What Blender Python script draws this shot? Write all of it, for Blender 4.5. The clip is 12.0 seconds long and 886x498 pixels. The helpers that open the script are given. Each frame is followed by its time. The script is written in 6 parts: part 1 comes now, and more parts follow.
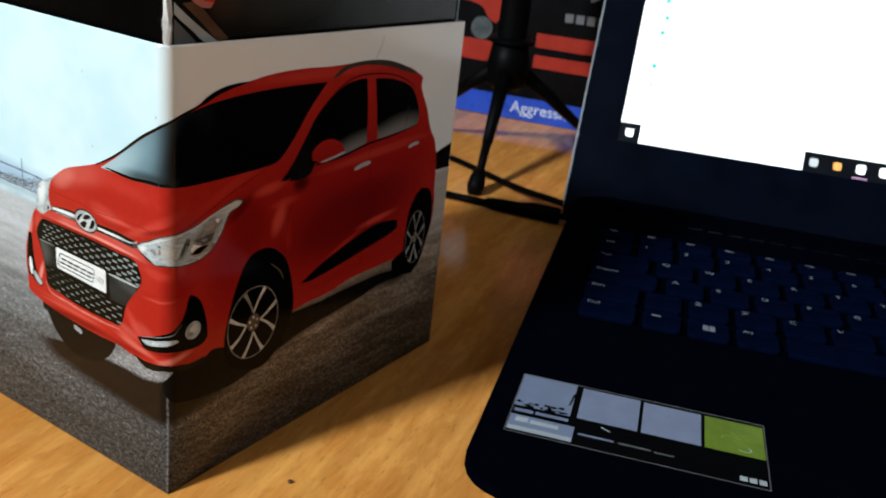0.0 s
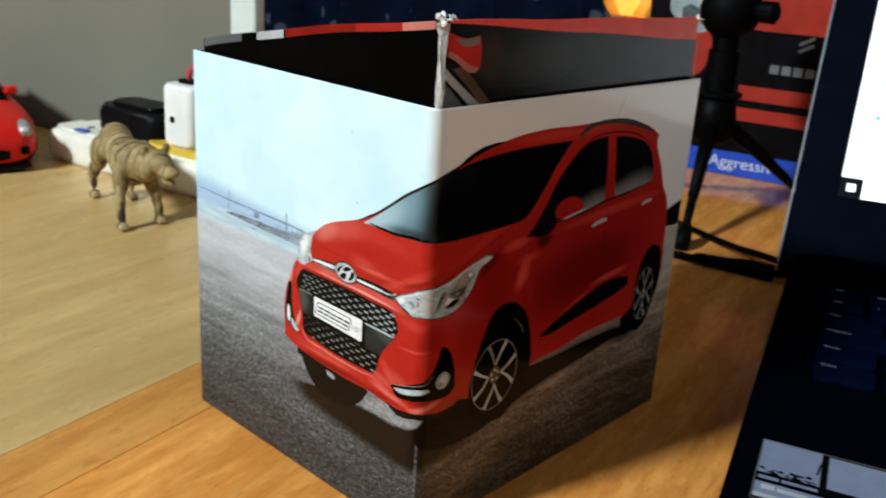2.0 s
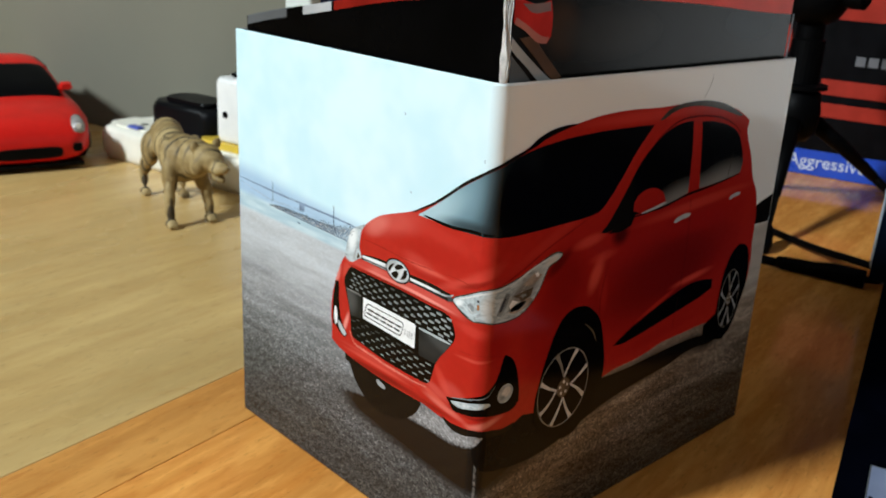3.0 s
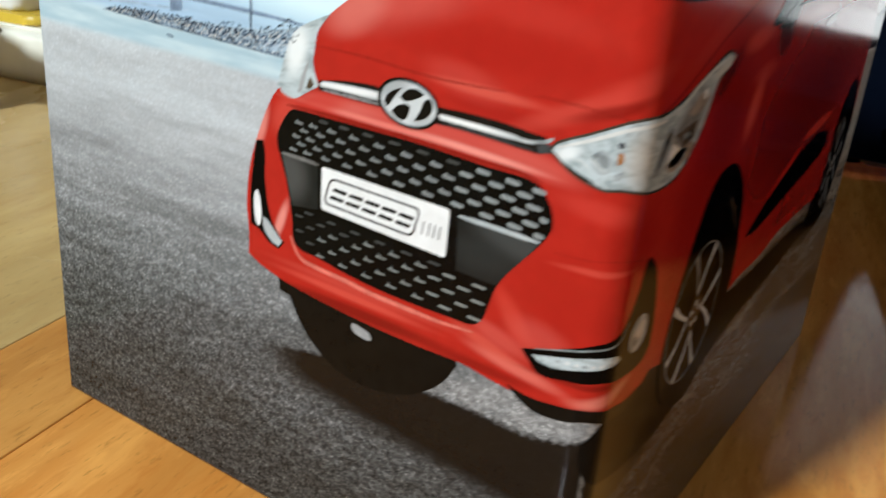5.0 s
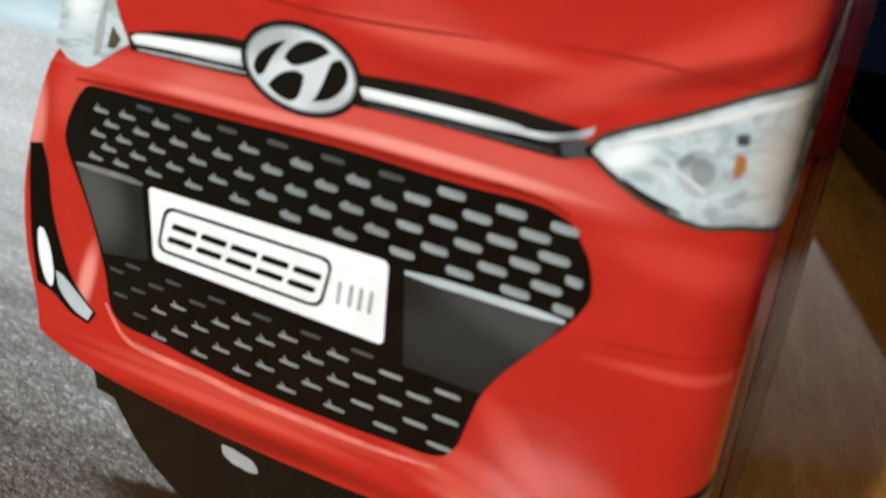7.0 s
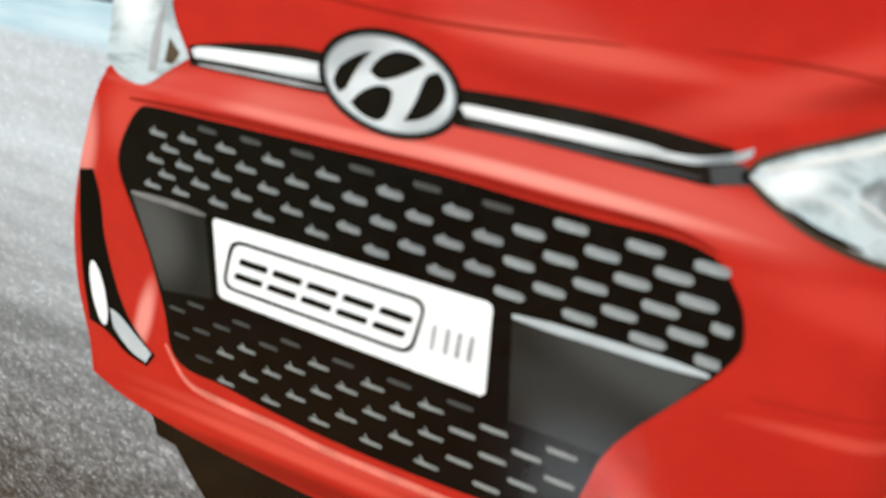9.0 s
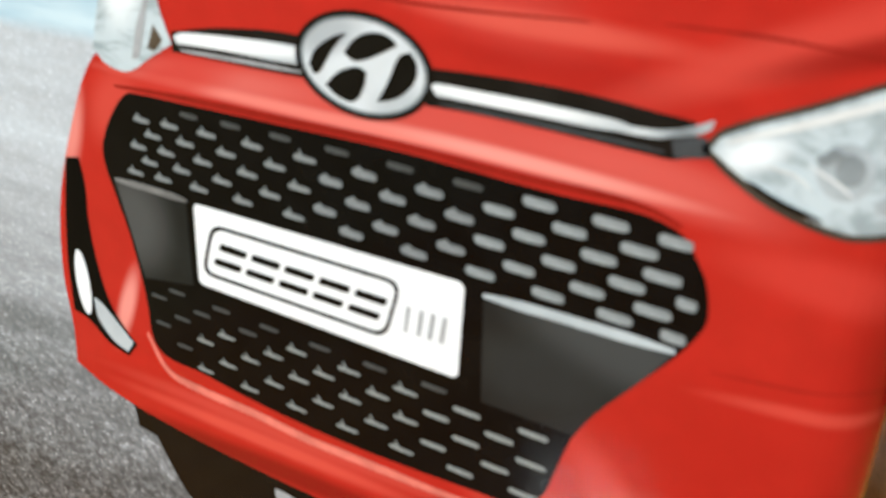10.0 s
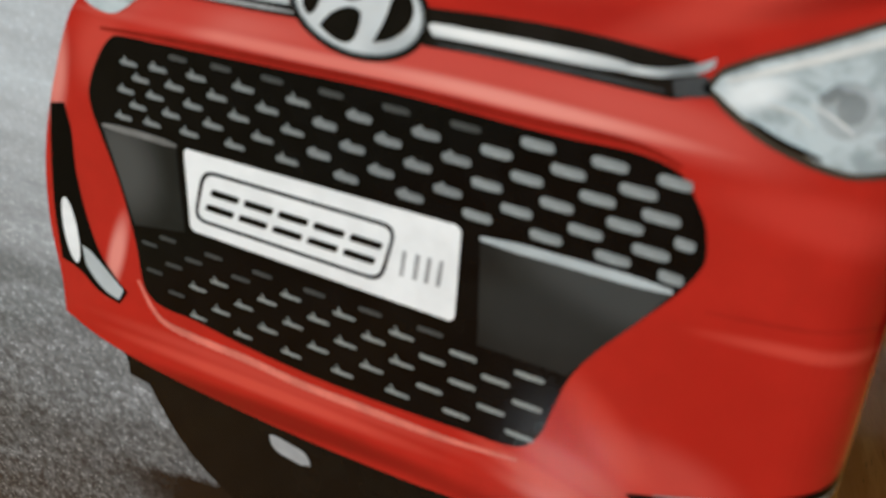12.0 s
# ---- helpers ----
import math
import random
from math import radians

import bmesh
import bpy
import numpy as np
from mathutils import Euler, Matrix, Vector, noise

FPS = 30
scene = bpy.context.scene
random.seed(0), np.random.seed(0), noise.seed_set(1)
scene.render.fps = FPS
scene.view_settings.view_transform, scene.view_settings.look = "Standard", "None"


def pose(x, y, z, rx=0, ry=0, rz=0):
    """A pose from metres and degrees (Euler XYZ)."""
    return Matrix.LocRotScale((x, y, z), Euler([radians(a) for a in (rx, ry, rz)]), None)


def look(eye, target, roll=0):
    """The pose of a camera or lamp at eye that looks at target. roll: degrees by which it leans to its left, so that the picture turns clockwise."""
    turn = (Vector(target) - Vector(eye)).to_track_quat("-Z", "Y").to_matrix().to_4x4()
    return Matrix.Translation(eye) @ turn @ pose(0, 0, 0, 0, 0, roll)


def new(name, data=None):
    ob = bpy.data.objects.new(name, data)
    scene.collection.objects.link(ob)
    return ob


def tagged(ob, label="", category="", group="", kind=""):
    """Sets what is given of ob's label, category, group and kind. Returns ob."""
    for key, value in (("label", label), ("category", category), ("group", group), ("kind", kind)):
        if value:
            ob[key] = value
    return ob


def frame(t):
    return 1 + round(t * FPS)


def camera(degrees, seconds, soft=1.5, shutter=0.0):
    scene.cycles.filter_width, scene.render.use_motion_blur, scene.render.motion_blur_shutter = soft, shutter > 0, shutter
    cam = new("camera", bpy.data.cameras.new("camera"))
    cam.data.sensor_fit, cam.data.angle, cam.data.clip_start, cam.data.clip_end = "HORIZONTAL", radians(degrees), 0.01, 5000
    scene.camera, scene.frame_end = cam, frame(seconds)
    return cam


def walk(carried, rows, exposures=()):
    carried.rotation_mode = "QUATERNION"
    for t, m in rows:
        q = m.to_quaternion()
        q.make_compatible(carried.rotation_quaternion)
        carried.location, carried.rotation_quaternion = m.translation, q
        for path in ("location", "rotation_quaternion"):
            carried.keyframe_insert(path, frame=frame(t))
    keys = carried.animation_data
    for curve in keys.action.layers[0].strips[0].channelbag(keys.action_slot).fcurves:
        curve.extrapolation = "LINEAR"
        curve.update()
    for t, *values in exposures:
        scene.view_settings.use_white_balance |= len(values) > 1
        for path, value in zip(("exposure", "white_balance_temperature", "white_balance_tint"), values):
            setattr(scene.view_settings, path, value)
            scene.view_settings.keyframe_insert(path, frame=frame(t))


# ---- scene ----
cam = camera(51.17, 12.0, shutter=0.4)
cam.data.dof.use_dof, cam.data.dof.focus_distance, cam.data.dof.aperture_fstop = True, 0.16, 62.0
PATH = [
    (0, (0.18080, -0.15566, 0.17782), (-0.7876, 1.4337, -0.5543), 6.49),
    (0.2, (0.18292, -0.16437, 0.17660), (-0.7977, 1.4308, -0.5265), 6.29),
    (0.4, (0.18266, -0.17379, 0.17364), (-0.8229, 1.4148, -0.5076), 5.95),
    (0.5, (0.18266, -0.17803, 0.17395), (-0.8478, 1.3943, -0.5088), 5.64),
    (0.7, (0.17979, -0.18277, 0.17399), (-0.8853, 1.3655, -0.5138), 5.40),
    (1, (0.17927, -0.17900, 0.17416), (-0.9698, 1.3021, -0.5230), 4.49),
    (1.2, (0.17748, -0.17801, 0.17690), (-0.9843, 1.2937, -0.5197), 4.55),
    (1.5, (0.17393, -0.17635, 0.17937), (-1.0232, 1.2772, -0.4946), 4.23),
    (2, (0.16318, -0.17328, 0.17904), (-1.1078, 1.2214, -0.4839), 3.87),
    (2.5, (0.15464, -0.17060, 0.17657), (-1.2027, 1.1410, -0.4848), 3.00),
    (2.7, (0.15101, -0.16444, 0.17319), (-1.2177, 1.1382, -0.4824), 2.91),
    (4.3, (0.08195, -0.11154, 0.13254), (-1.1064, 1.3174, -0.6063), 4.25),
    (4.5, (0.06676, -0.10498, 0.12678), (-1.0601, 1.3676, -0.6227), 4.39),
    (4.7, (0.05372, -0.10066, 0.11939), (-1.0069, 1.4117, -0.6375), 4.72),
    (5, (0.03670, -0.09909, 0.10835), (-0.9503, 1.4578, -0.6676), 5.18),
    (5.2, (0.02383, -0.10001, 0.10389), (-0.9348, 1.4653, -0.6903), 5.55),
    (5.5, (0.01536, -0.09124, 0.10216), (-0.9263, 1.4652, -0.7290), 4.83),
    (5.7, (0.01430, -0.08236, 0.10020), (-0.9314, 1.4625, -0.7442), 4.13),
    (6, (0.01531, -0.07026, 0.09703), (-0.8665, 1.5185, -0.7385), 4.64),
    (6.2, (0.01366, -0.06726, 0.09613), (-0.7996, 1.5598, -0.7326), 5.30),
    (6.5, (0.00984, -0.06112, 0.09879), (-0.7647, 1.5703, -0.7606), 5.13),
    (7, (0.00316, -0.05461, 0.09470), (-0.7385, 1.6033, -0.7428), 5.12),
    (7.2, (0.00149, -0.05345, 0.09278), (-0.7251, 1.6150, -0.7358), 5.49),
    (7.5, (-0.00095, -0.05233, 0.09099), (-0.7120, 1.6247, -0.7348), 5.93),
    (7.7, (-0.00453, -0.05346, 0.09192), (-0.6839, 1.6197, -0.7677), 5.98),
    (9.3, (-0.00539, -0.04745, 0.09328), (-0.8251, 1.5644, -0.7612), 2.75),
    (9.5, (-0.00533, -0.04769, 0.09212), (-0.8214, 1.5773, -0.7407), 2.92),
    (10, (-0.00232, -0.04872, 0.09074), (-0.8377, 1.5833, -0.7085), 3.16),
    (10.2, (-0.00148, -0.04577, 0.08979), (-0.8194, 1.5744, -0.7418), 3.01),
    (10.5, (-0.00438, -0.04995, 0.08855), (-0.7290, 1.6305, -0.7182), 5.22),
    (11, (-0.00527, -0.05023, 0.08771), (-0.7386, 1.6084, -0.7556), 5.13),
    (11.5, (-0.00423, -0.04812, 0.08785), (-0.7704, 1.5839, -0.7778), 4.37),
    (12, (-0.00336, -0.04937, 0.08996), (-0.7712, 1.5705, -0.7968), 3.56),
]
walk(cam, [(t, look(eye, target, roll)) for t, eye, target, roll in PATH], exposures=[(0.0, 0.0), (2.5, 0.0), (4.5, -0.08), (5.0, 0.02), (5.5, 0.1), (6.0, 0.14), (6.5, 0.18), (7.0, 0.12), (7.5, 0.2), (9.5, 0.26), (10.0, 0.26), (10.5, 0.38), (11.0, 0.32), (11.5, 0.34), (12.0, -0.26)])

# ---- light: a window behind the viewer, a small amber lamp on the desk ----
ROOM = 11.5  # degrees by which the desk and the room are turned against the carton


def room(u, v, z=0.0):
    c, s = math.cos(radians(ROOM)), math.sin(radians(ROOM))
    return Vector((u * c - v * s, u * s + v * c, z))


world = bpy.data.worlds.new("sky")
scene.world = world
world.use_nodes = True
wn = world.node_tree
sky = wn.nodes.new("ShaderNodeTexSky")
sky.sky_type, sky.sun_disc = "NISHITA", False
sky.sun_elevation, sky.sun_rotation = radians(38), radians(200)
wn.links.new(sky.outputs[0], wn.nodes["Background"].inputs[0])
wn.nodes["Background"].inputs[1].default_value = 0.1

WIN_U, WIN_Z, WIN_W, WIN_H, WIN_V = -0.78, 1.33, 0.32, 0.35, -1.5
lamp = bpy.data.lights.new("window_daylight", "AREA")
lamp.shape, lamp.size, lamp.size_y = "RECTANGLE", WIN_W - 0.08, WIN_H - 0.08
lamp.energy, lamp.color = 76.0, (0.84, 0.95, 1.0)
new("window_daylight", lamp).matrix_world = look(room(WIN_U, WIN_V - 0.02, WIN_Z), room(WIN_U, 0, WIN_Z))

BULB = room(-0.205, 0.66, 0.135)
lamp = bpy.data.lights.new("amber_bulb", "POINT")
lamp.energy, lamp.color, lamp.shadow_soft_size = 0.35, (1.0, 0.55, 0.16), 0.012
new("amber_bulb_light", lamp).location = BULB

# ---- materials ----
MATS = {}


def base(name, rough=0.5, metal=0.0, spec=0.5, coat=0.0):
    m = bpy.data.materials.new(name)
    m.use_nodes = True
    b = m.node_tree.nodes["Principled BSDF"]
    b.inputs["Roughness"].default_value = rough
    b.inputs["Metallic"].default_value = metal
    b.inputs["Specular IOR Level"].default_value = spec
    b.inputs["Coat Weight"].default_value = coat
    b.inputs["Coat Roughness"].default_value = 0.08
    MATS[name] = m
    return m, m.node_tree, b


def noise_tex(nt, vec, scale, detail=4.0, rough=0.55):
    n = nt.nodes.new("ShaderNodeTexNoise")
    n.inputs["Scale"].default_value = scale
    n.inputs["Detail"].default_value = detail
    n.inputs["Roughness"].default_value = rough
    nt.links.new(vec, n.inputs["Vector"])
    return n.outputs["Fac"]


def mix_col(nt, fac, a, b, mode="MIX"):
    n = nt.nodes.new("ShaderNodeMix")
    n.data_type, n.blend_type = "RGBA", mode
    for key, val in ((0, fac), (6, a), (7, b)):
        if isinstance(val, (int, float)):
            n.inputs[key].default_value = val
        elif isinstance(val, tuple):
            n.inputs[key].default_value = (*val[:3], 1.0)
        else:
            nt.links.new(val, n.inputs[key])
    return n.outputs[2]


def remap(nt, val, a, b, c=0.0, d=1.0, kind="SMOOTHSTEP"):
    n = nt.nodes.new("ShaderNodeMapRange")
    n.interpolation_type = kind
    nt.links.new(val, n.inputs[0])
    for i, v in enumerate((a, b, c, d)):
        n.inputs[i + 1].default_value = v
    return n.outputs[0]


def bump(nt, bsdf, height, strength, dist=0.0004):
    n = nt.nodes.new("ShaderNodeBump")
    n.inputs["Strength"].default_value = strength
    n.inputs["Distance"].default_value = dist
    nt.links.new(height, n.inputs["Height"])
    nt.links.new(n.outputs[0], bsdf.inputs["Normal"])


def coords(nt, scale=(1, 1, 1), rot=0.0):
    tc = nt.nodes.new("ShaderNodeTexCoord")
    mp = nt.nodes.new("ShaderNodeMapping")
    mp.inputs["Scale"].default_value = scale
    mp.inputs["Rotation"].default_value = (0, 0, radians(rot))
    nt.links.new(tc.outputs["Object"], mp.inputs["Vector"])
    return mp.outputs[0]


def plain(name, col, rough=0.5, metal=0.0, spec=0.5, coat=0.0, vary=0.12, scale=60.0, relief=0.08, rscale=900.0):
    """A surface with slight mottling, uneven gloss and fine relief."""
    m, nt, b = base(name, rough, metal, spec, coat)
    v = coords(nt)
    dark = tuple(c * (1 - vary) for c in col)
    light = tuple(min(1, c * (1 + vary)) for c in col)
    f = noise_tex(nt, v, scale, 5)
    nt.links.new(mix_col(nt, remap(nt, f, 0.3, 0.7), dark, light), b.inputs["Base Color"])
    nt.links.new(remap(nt, noise_tex(nt, v, scale * 0.6, 3), 0.3, 0.7, rough * 0.85, min(1, rough * 1.2)), b.inputs["Roughness"])
    if relief:
        bump(nt, b, noise_tex(nt, v, rscale, 3), relief)
    return m


def glow(name, col, strength):
    m, nt, b = base(name, 0.4)
    b.inputs["Base Color"].default_value = (*col, 1)
    b.inputs["Emission Color"].default_value = (*col, 1)
    b.inputs["Emission Strength"].default_value = strength
    return m


def print_coords(nt):
    """Unrolled millimetres on the carton's skin: along the wall, and up."""
    tc = nt.nodes.new("ShaderNodeTexCoord")
    sep = nt.nodes.new("ShaderNodeSeparateXYZ")
    nt.links.new(tc.outputs["Object"], sep.inputs[0])
    add = nt.nodes.new("ShaderNodeMath")
    add.operation = "ADD"
    nt.links.new(sep.outputs[0], add.inputs[0])
    nt.links.new(sep.outputs[1], add.inputs[1])
    com = nt.nodes.new("ShaderNodeCombineXYZ")
    nt.links.new(add.outputs[0], com.inputs[0])
    nt.links.new(sep.outputs[2], com.inputs[1])
    mul = nt.nodes.new("ShaderNodeVectorMath")
    mul.operation = "SCALE"
    mul.inputs["Scale"].default_value = 1000.0
    nt.links.new(com.outputs[0], mul.inputs[0])
    return mul.outputs[0]


def blob(nt, vec, col, s, z, rs, rz, turn, ink, strength):
    """Airbrushed ellipse of printing ink."""
    mp = nt.nodes.new("ShaderNodeMapping")
    mp.vector_type = "TEXTURE"
    mp.inputs["Location"].default_value = (s, z, 0)
    mp.inputs["Rotation"].default_value = (0, 0, radians(turn))
    mp.inputs["Scale"].default_value = (rs, rz, 1)
    nt.links.new(vec, mp.inputs["Vector"])
    g = nt.nodes.new("ShaderNodeTexGradient")
    g.gradient_type = "SPHERICAL"
    nt.links.new(mp.outputs[0], g.inputs[0])
    return mix_col(nt, remap(nt, g.outputs["Fac"], 0.0, 0.75, 0.0, strength), col, ink)


def ink(name, col, blobs=(), rough=0.11, grain=0.05, spec=0.17):
    """Offset print under a gloss film, with airbrushed tones."""
    m, nt, b = base(name, rough, 0.0, spec)
    v = print_coords(nt)
    out = mix_col(nt, remap(nt, noise_tex(nt, v, 0.35, 4), 0.3, 0.7), tuple(c * (1 - grain) for c in col), tuple(min(1, c * (1 + grain)) for c in col))
    for one in blobs:
        out = blob(nt, v, out, *one)
    nt.links.new(out, b.inputs["Base Color"])
    nt.links.new(remap(nt, noise_tex(nt, v, 0.12, 3), 0.3, 0.7, rough * 0.92, rough * 1.1), b.inputs["Roughness"])
    bump(nt, b, noise_tex(nt, v, 0.04, 1), 0.02, 0.002)
    return m


def math_node(nt, op, a, b):
    n = nt.nodes.new("ShaderNodeMath")
    n.operation = op
    for k, val in enumerate((a, b)):
        if isinstance(val, (int, float)):
            n.inputs[k].default_value = val
        else:
            nt.links.new(val, n.inputs[k])
    return n.outputs[0]


def stretched(nt, vec, scale, turn):
    mp = nt.nodes.new("ShaderNodeMapping")
    mp.inputs["Scale"].default_value = (*scale, 1)
    mp.inputs["Rotation"].default_value = (0, 0, radians(turn))
    nt.links.new(vec, mp.inputs["Vector"])
    return mp.outputs[0]


# The printed shade under the car, beyond the fold: along, up, half axes, turn.
SHADE = ((12, 32.0, 22, 9.5, 4), (16, 32.5, 16, 9.0, 4), (30, 33.5, 26, 8.5, 8), (50, 37.0, 26, 8.0, 8), (72, 39.4, 28, 6.0, 6), (94, 40.6, 22, 4.6, 4), (110, 39.6, 16, 4.6, 2))
# Its wedge before the fold: along, upper edge, and where its soft lower edge ends.
WEDGE = ((-66, 30.6, 29.6), (-58, 32.3, 27.4), (-54, 33.2, 25.6), (-47, 34.6, 24.0), (-38, 35.6, 22.8), (-27, 36.1, 21.6), (-18, 36.4, 20.8), (-9.8, 36.2, 20.0), (-4.3, 37.3, 20.0), (-1, 38.6, 20.2), (1, 40.0, 20.6), (6, 44.4, 21.6), (16, 44.6, 23.0))


def along(nt, s, pairs):
    """Millimetres that follow the place along the wall, straight between the pairs."""
    r = nt.nodes.new("ShaderNodeValToRGB")
    e = r.color_ramp.elements
    a, b = pairs[0][0], pairs[-1][0]
    for k, (x, y) in enumerate(pairs):
        one = e[0] if k == 0 else e[-1] if k == len(pairs) - 1 else e.new((x - a) / (b - a))
        one.position, one.color = (x - a) / (b - a), (y / 60, y / 60, y / 60, 1)
    nt.links.new(remap(nt, s, a, b, 0, 1, "LINEAR"), r.inputs[0])
    return math_node(nt, "MULTIPLY", r.outputs[0], 60.0)


def make_landscape():
    """Sky, pale water and asphalt, printed round the carton."""
    m, nt, b = base("print_landscape", 0.11, 0.0, 0.18)
    v = print_coords(nt)
    sep = nt.nodes.new("ShaderNodeSeparateXYZ")
    nt.links.new(v, sep.inputs[0])
    s, z = sep.outputs[0], sep.outputs[1]
    skyc = mix_col(nt, remap(nt, noise_tex(nt, v, 0.03, 3), 0.35, 0.65), (0.58, 0.83, 0.92), (0.70, 0.90, 0.97))
    skyc = blob(nt, v, skyc, -108, 85, 62, 8, -3, (0.30, 0.46, 0.68), 0.75)
    skyc = blob(nt, v, skyc, -78, 84, 60, 5, 0, (0.38, 0.55, 0.74), 0.7)
    ridge = noise_tex(nt, stretched(nt, v, (0.16, 1.0), 4), 0.5, 4)
    hills = math_node(nt, "MULTIPLY", remap(nt, ridge, 0.46, 0.66, 0, 0.55), remap(nt, z, 81.0, 86.5, 1.0, 0.0))
    skyc = mix_col(nt, hills, skyc, (0.30, 0.42, 0.56))
    water = mix_col(nt, remap(nt, noise_tex(nt, stretched(nt, v, (0.12, 1.0), 0), 0.6, 3), 0.35, 0.7), (0.40, 0.56, 0.65), (0.56, 0.70, 0.76))
    skyc = mix_col(nt, remap(nt, z, 80.0, 82.4), water, skyc)
    # whiter past the fold: the wall's missing light is put into its print
    skyc = mix_col(nt, remap(nt, s, -6.0, 8.0), skyc, (0.92, 0.93, 0.92))
    # asphalt: tone by distance, long streaks, and stone grain that grows towards the viewer
    wide = noise_tex(nt, stretched(nt, v, (0.14, 1.0), 5), 0.17, 5, 0.65)
    r = nt.nodes.new("ShaderNodeValToRGB")
    e = r.color_ramp.elements
    e[0].position, e[0].color = 0.0, (0.056, 0.057, 0.054, 1)
    e[1].position, e[1].color = 1.0, (0.56, 0.61, 0.65, 1)
    for pos, c in ((0.2, (0.078, 0.081, 0.079)), (0.4, (0.136, 0.143, 0.147)), (0.56, (0.220, 0.233, 0.244)), (0.70, (0.34, 0.358, 0.378)), (0.85, (0.47, 0.50, 0.53))):
        e.new(pos).color = (*c, 1)
    tone = math_node(nt, "ADD", math_node(nt, "MULTIPLY", math_node(nt, "SUBTRACT", wide, 0.51), 54.0), z)
    nt.links.new(remap(nt, tone, 0.0, 77.0, 0, 1, "LINEAR"), r.inputs[0])
    fa = noise_tex(nt, v, 1.2, 3, 0.65)
    fb = noise_tex(nt, stretched(nt, v, (1.0, 1.25), 20), 2.1, 2, 0.6)
    fc = noise_tex(nt, stretched(nt, v, (0.8, 1.2), -30), 0.55, 3, 0.6)
    stones = math_node(nt, "ADD", remap(nt, fa, 0.38, 0.64, 0.32, 1.05), remap(nt, fb, 0.57, 0.70, 0.0, 1.8))
    stones = math_node(nt, "MULTIPLY", stones, remap(nt, fc, 0.3, 0.7, 0.60, 1.42))
    near = remap(nt, z, 20.0, 66.0, 1.0, 0.12)
    grain = nt.nodes.new("ShaderNodeMix")
    grain.data_type = "FLOAT"
    nt.links.new(near, grain.inputs[0])
    grain.inputs[2].default_value = 1.0
    nt.links.new(stones, grain.inputs[3])
    road = nt.nodes.new("ShaderNodeVectorMath")
    road.operation = "SCALE"
    pale = blob(nt, v, r.outputs[0], -12, 38.6, 22, 4.6, 4, (0.36, 0.365, 0.37), 0.85)
    nt.links.new(pale, road.inputs[0])
    nt.links.new(grain.outputs[0], road.inputs["Scale"])
    roadc = road.outputs[0]
    # past the fold the streaked road's colour also holds warm bounced light
    streak = noise_tex(nt, stretched(nt, v, (0.16, 1.0), -9), 0.24, 2, 0.5)
    brown = mix_col(nt, remap(nt, streak, 0.34, 0.68), (1.05, 0.76, 0.55), (1.85, 1.45, 1.12))
    warm = nt.nodes.new("ShaderNodeMix")
    warm.data_type, warm.blend_type = "RGBA", "MULTIPLY"
    nt.links.new(remap(nt, s, 1.0, 16.0), warm.inputs[0])
    nt.links.new(roadc, warm.inputs[6])
    nt.links.new(brown, warm.inputs[7])
    roadc = warm.outputs[2]
    for one in SHADE:
        roadc = blob(nt, v, roadc, *one, (0.010, 0.009, 0.008), 0.97)
    rough_z = math_node(nt, "ADD", z, math_node(nt, "MULTIPLY", math_node(nt, "SUBTRACT", fa, 0.5), 1.6))
    over = math_node(nt, "SUBTRACT", rough_z, along(nt, s, [(w[0], w[1]) for w in WEDGE]))
    under = math_node(nt, "SUBTRACT", rough_z, along(nt, s, [(w[0], w[2]) for w in WEDGE]))
    wedge = math_node(nt, "MULTIPLY", math_node(nt, "MULTIPLY", remap(nt, over, -0.9, 0.3, 1.0, 0.0), remap(nt, under, 0.0, 5.4)), math_node(nt, "MULTIPLY", remap(nt, s, -66.0, -50.0, 0.15, 0.985), remap(nt, s, 7.0, 16.0, 1.0, 0.0)))
    roadc = mix_col(nt, wedge, roadc, (0.007, 0.006, 0.005))
    far = remap(nt, s, 95.0, 135.0, 0.0, 0.8)
    roadc = mix_col(nt, far, roadc, mix_col(nt, remap(nt, z, 44.0, 60.0), roadc, (0.46, 0.44, 0.41)))
    rubbed = math_node(nt, "MULTIPLY", remap(nt, math_node(nt, "ABSOLUTE", s, 0.0), 0.1, 0.7, 0.45, 0.0), remap(nt, noise_tex(nt, v, 0.9, 5, 0.8), 0.40, 0.60))
    roadc = mix_col(nt, rubbed, roadc, (0.55, 0.55, 0.53))
    both = mix_col(nt, remap(nt, z, 75.6, 77.2), roadc, skyc)
    nt.links.new(both, b.inputs["Base Color"])
    nt.links.new(remap(nt, noise_tex(nt, v, 0.12, 3), 0.3, 0.7, 0.10, 0.125), b.inputs["Roughness"])
    bump(nt, b, noise_tex(nt, v, 0.04, 1), 0.02, 0.002)
    return m


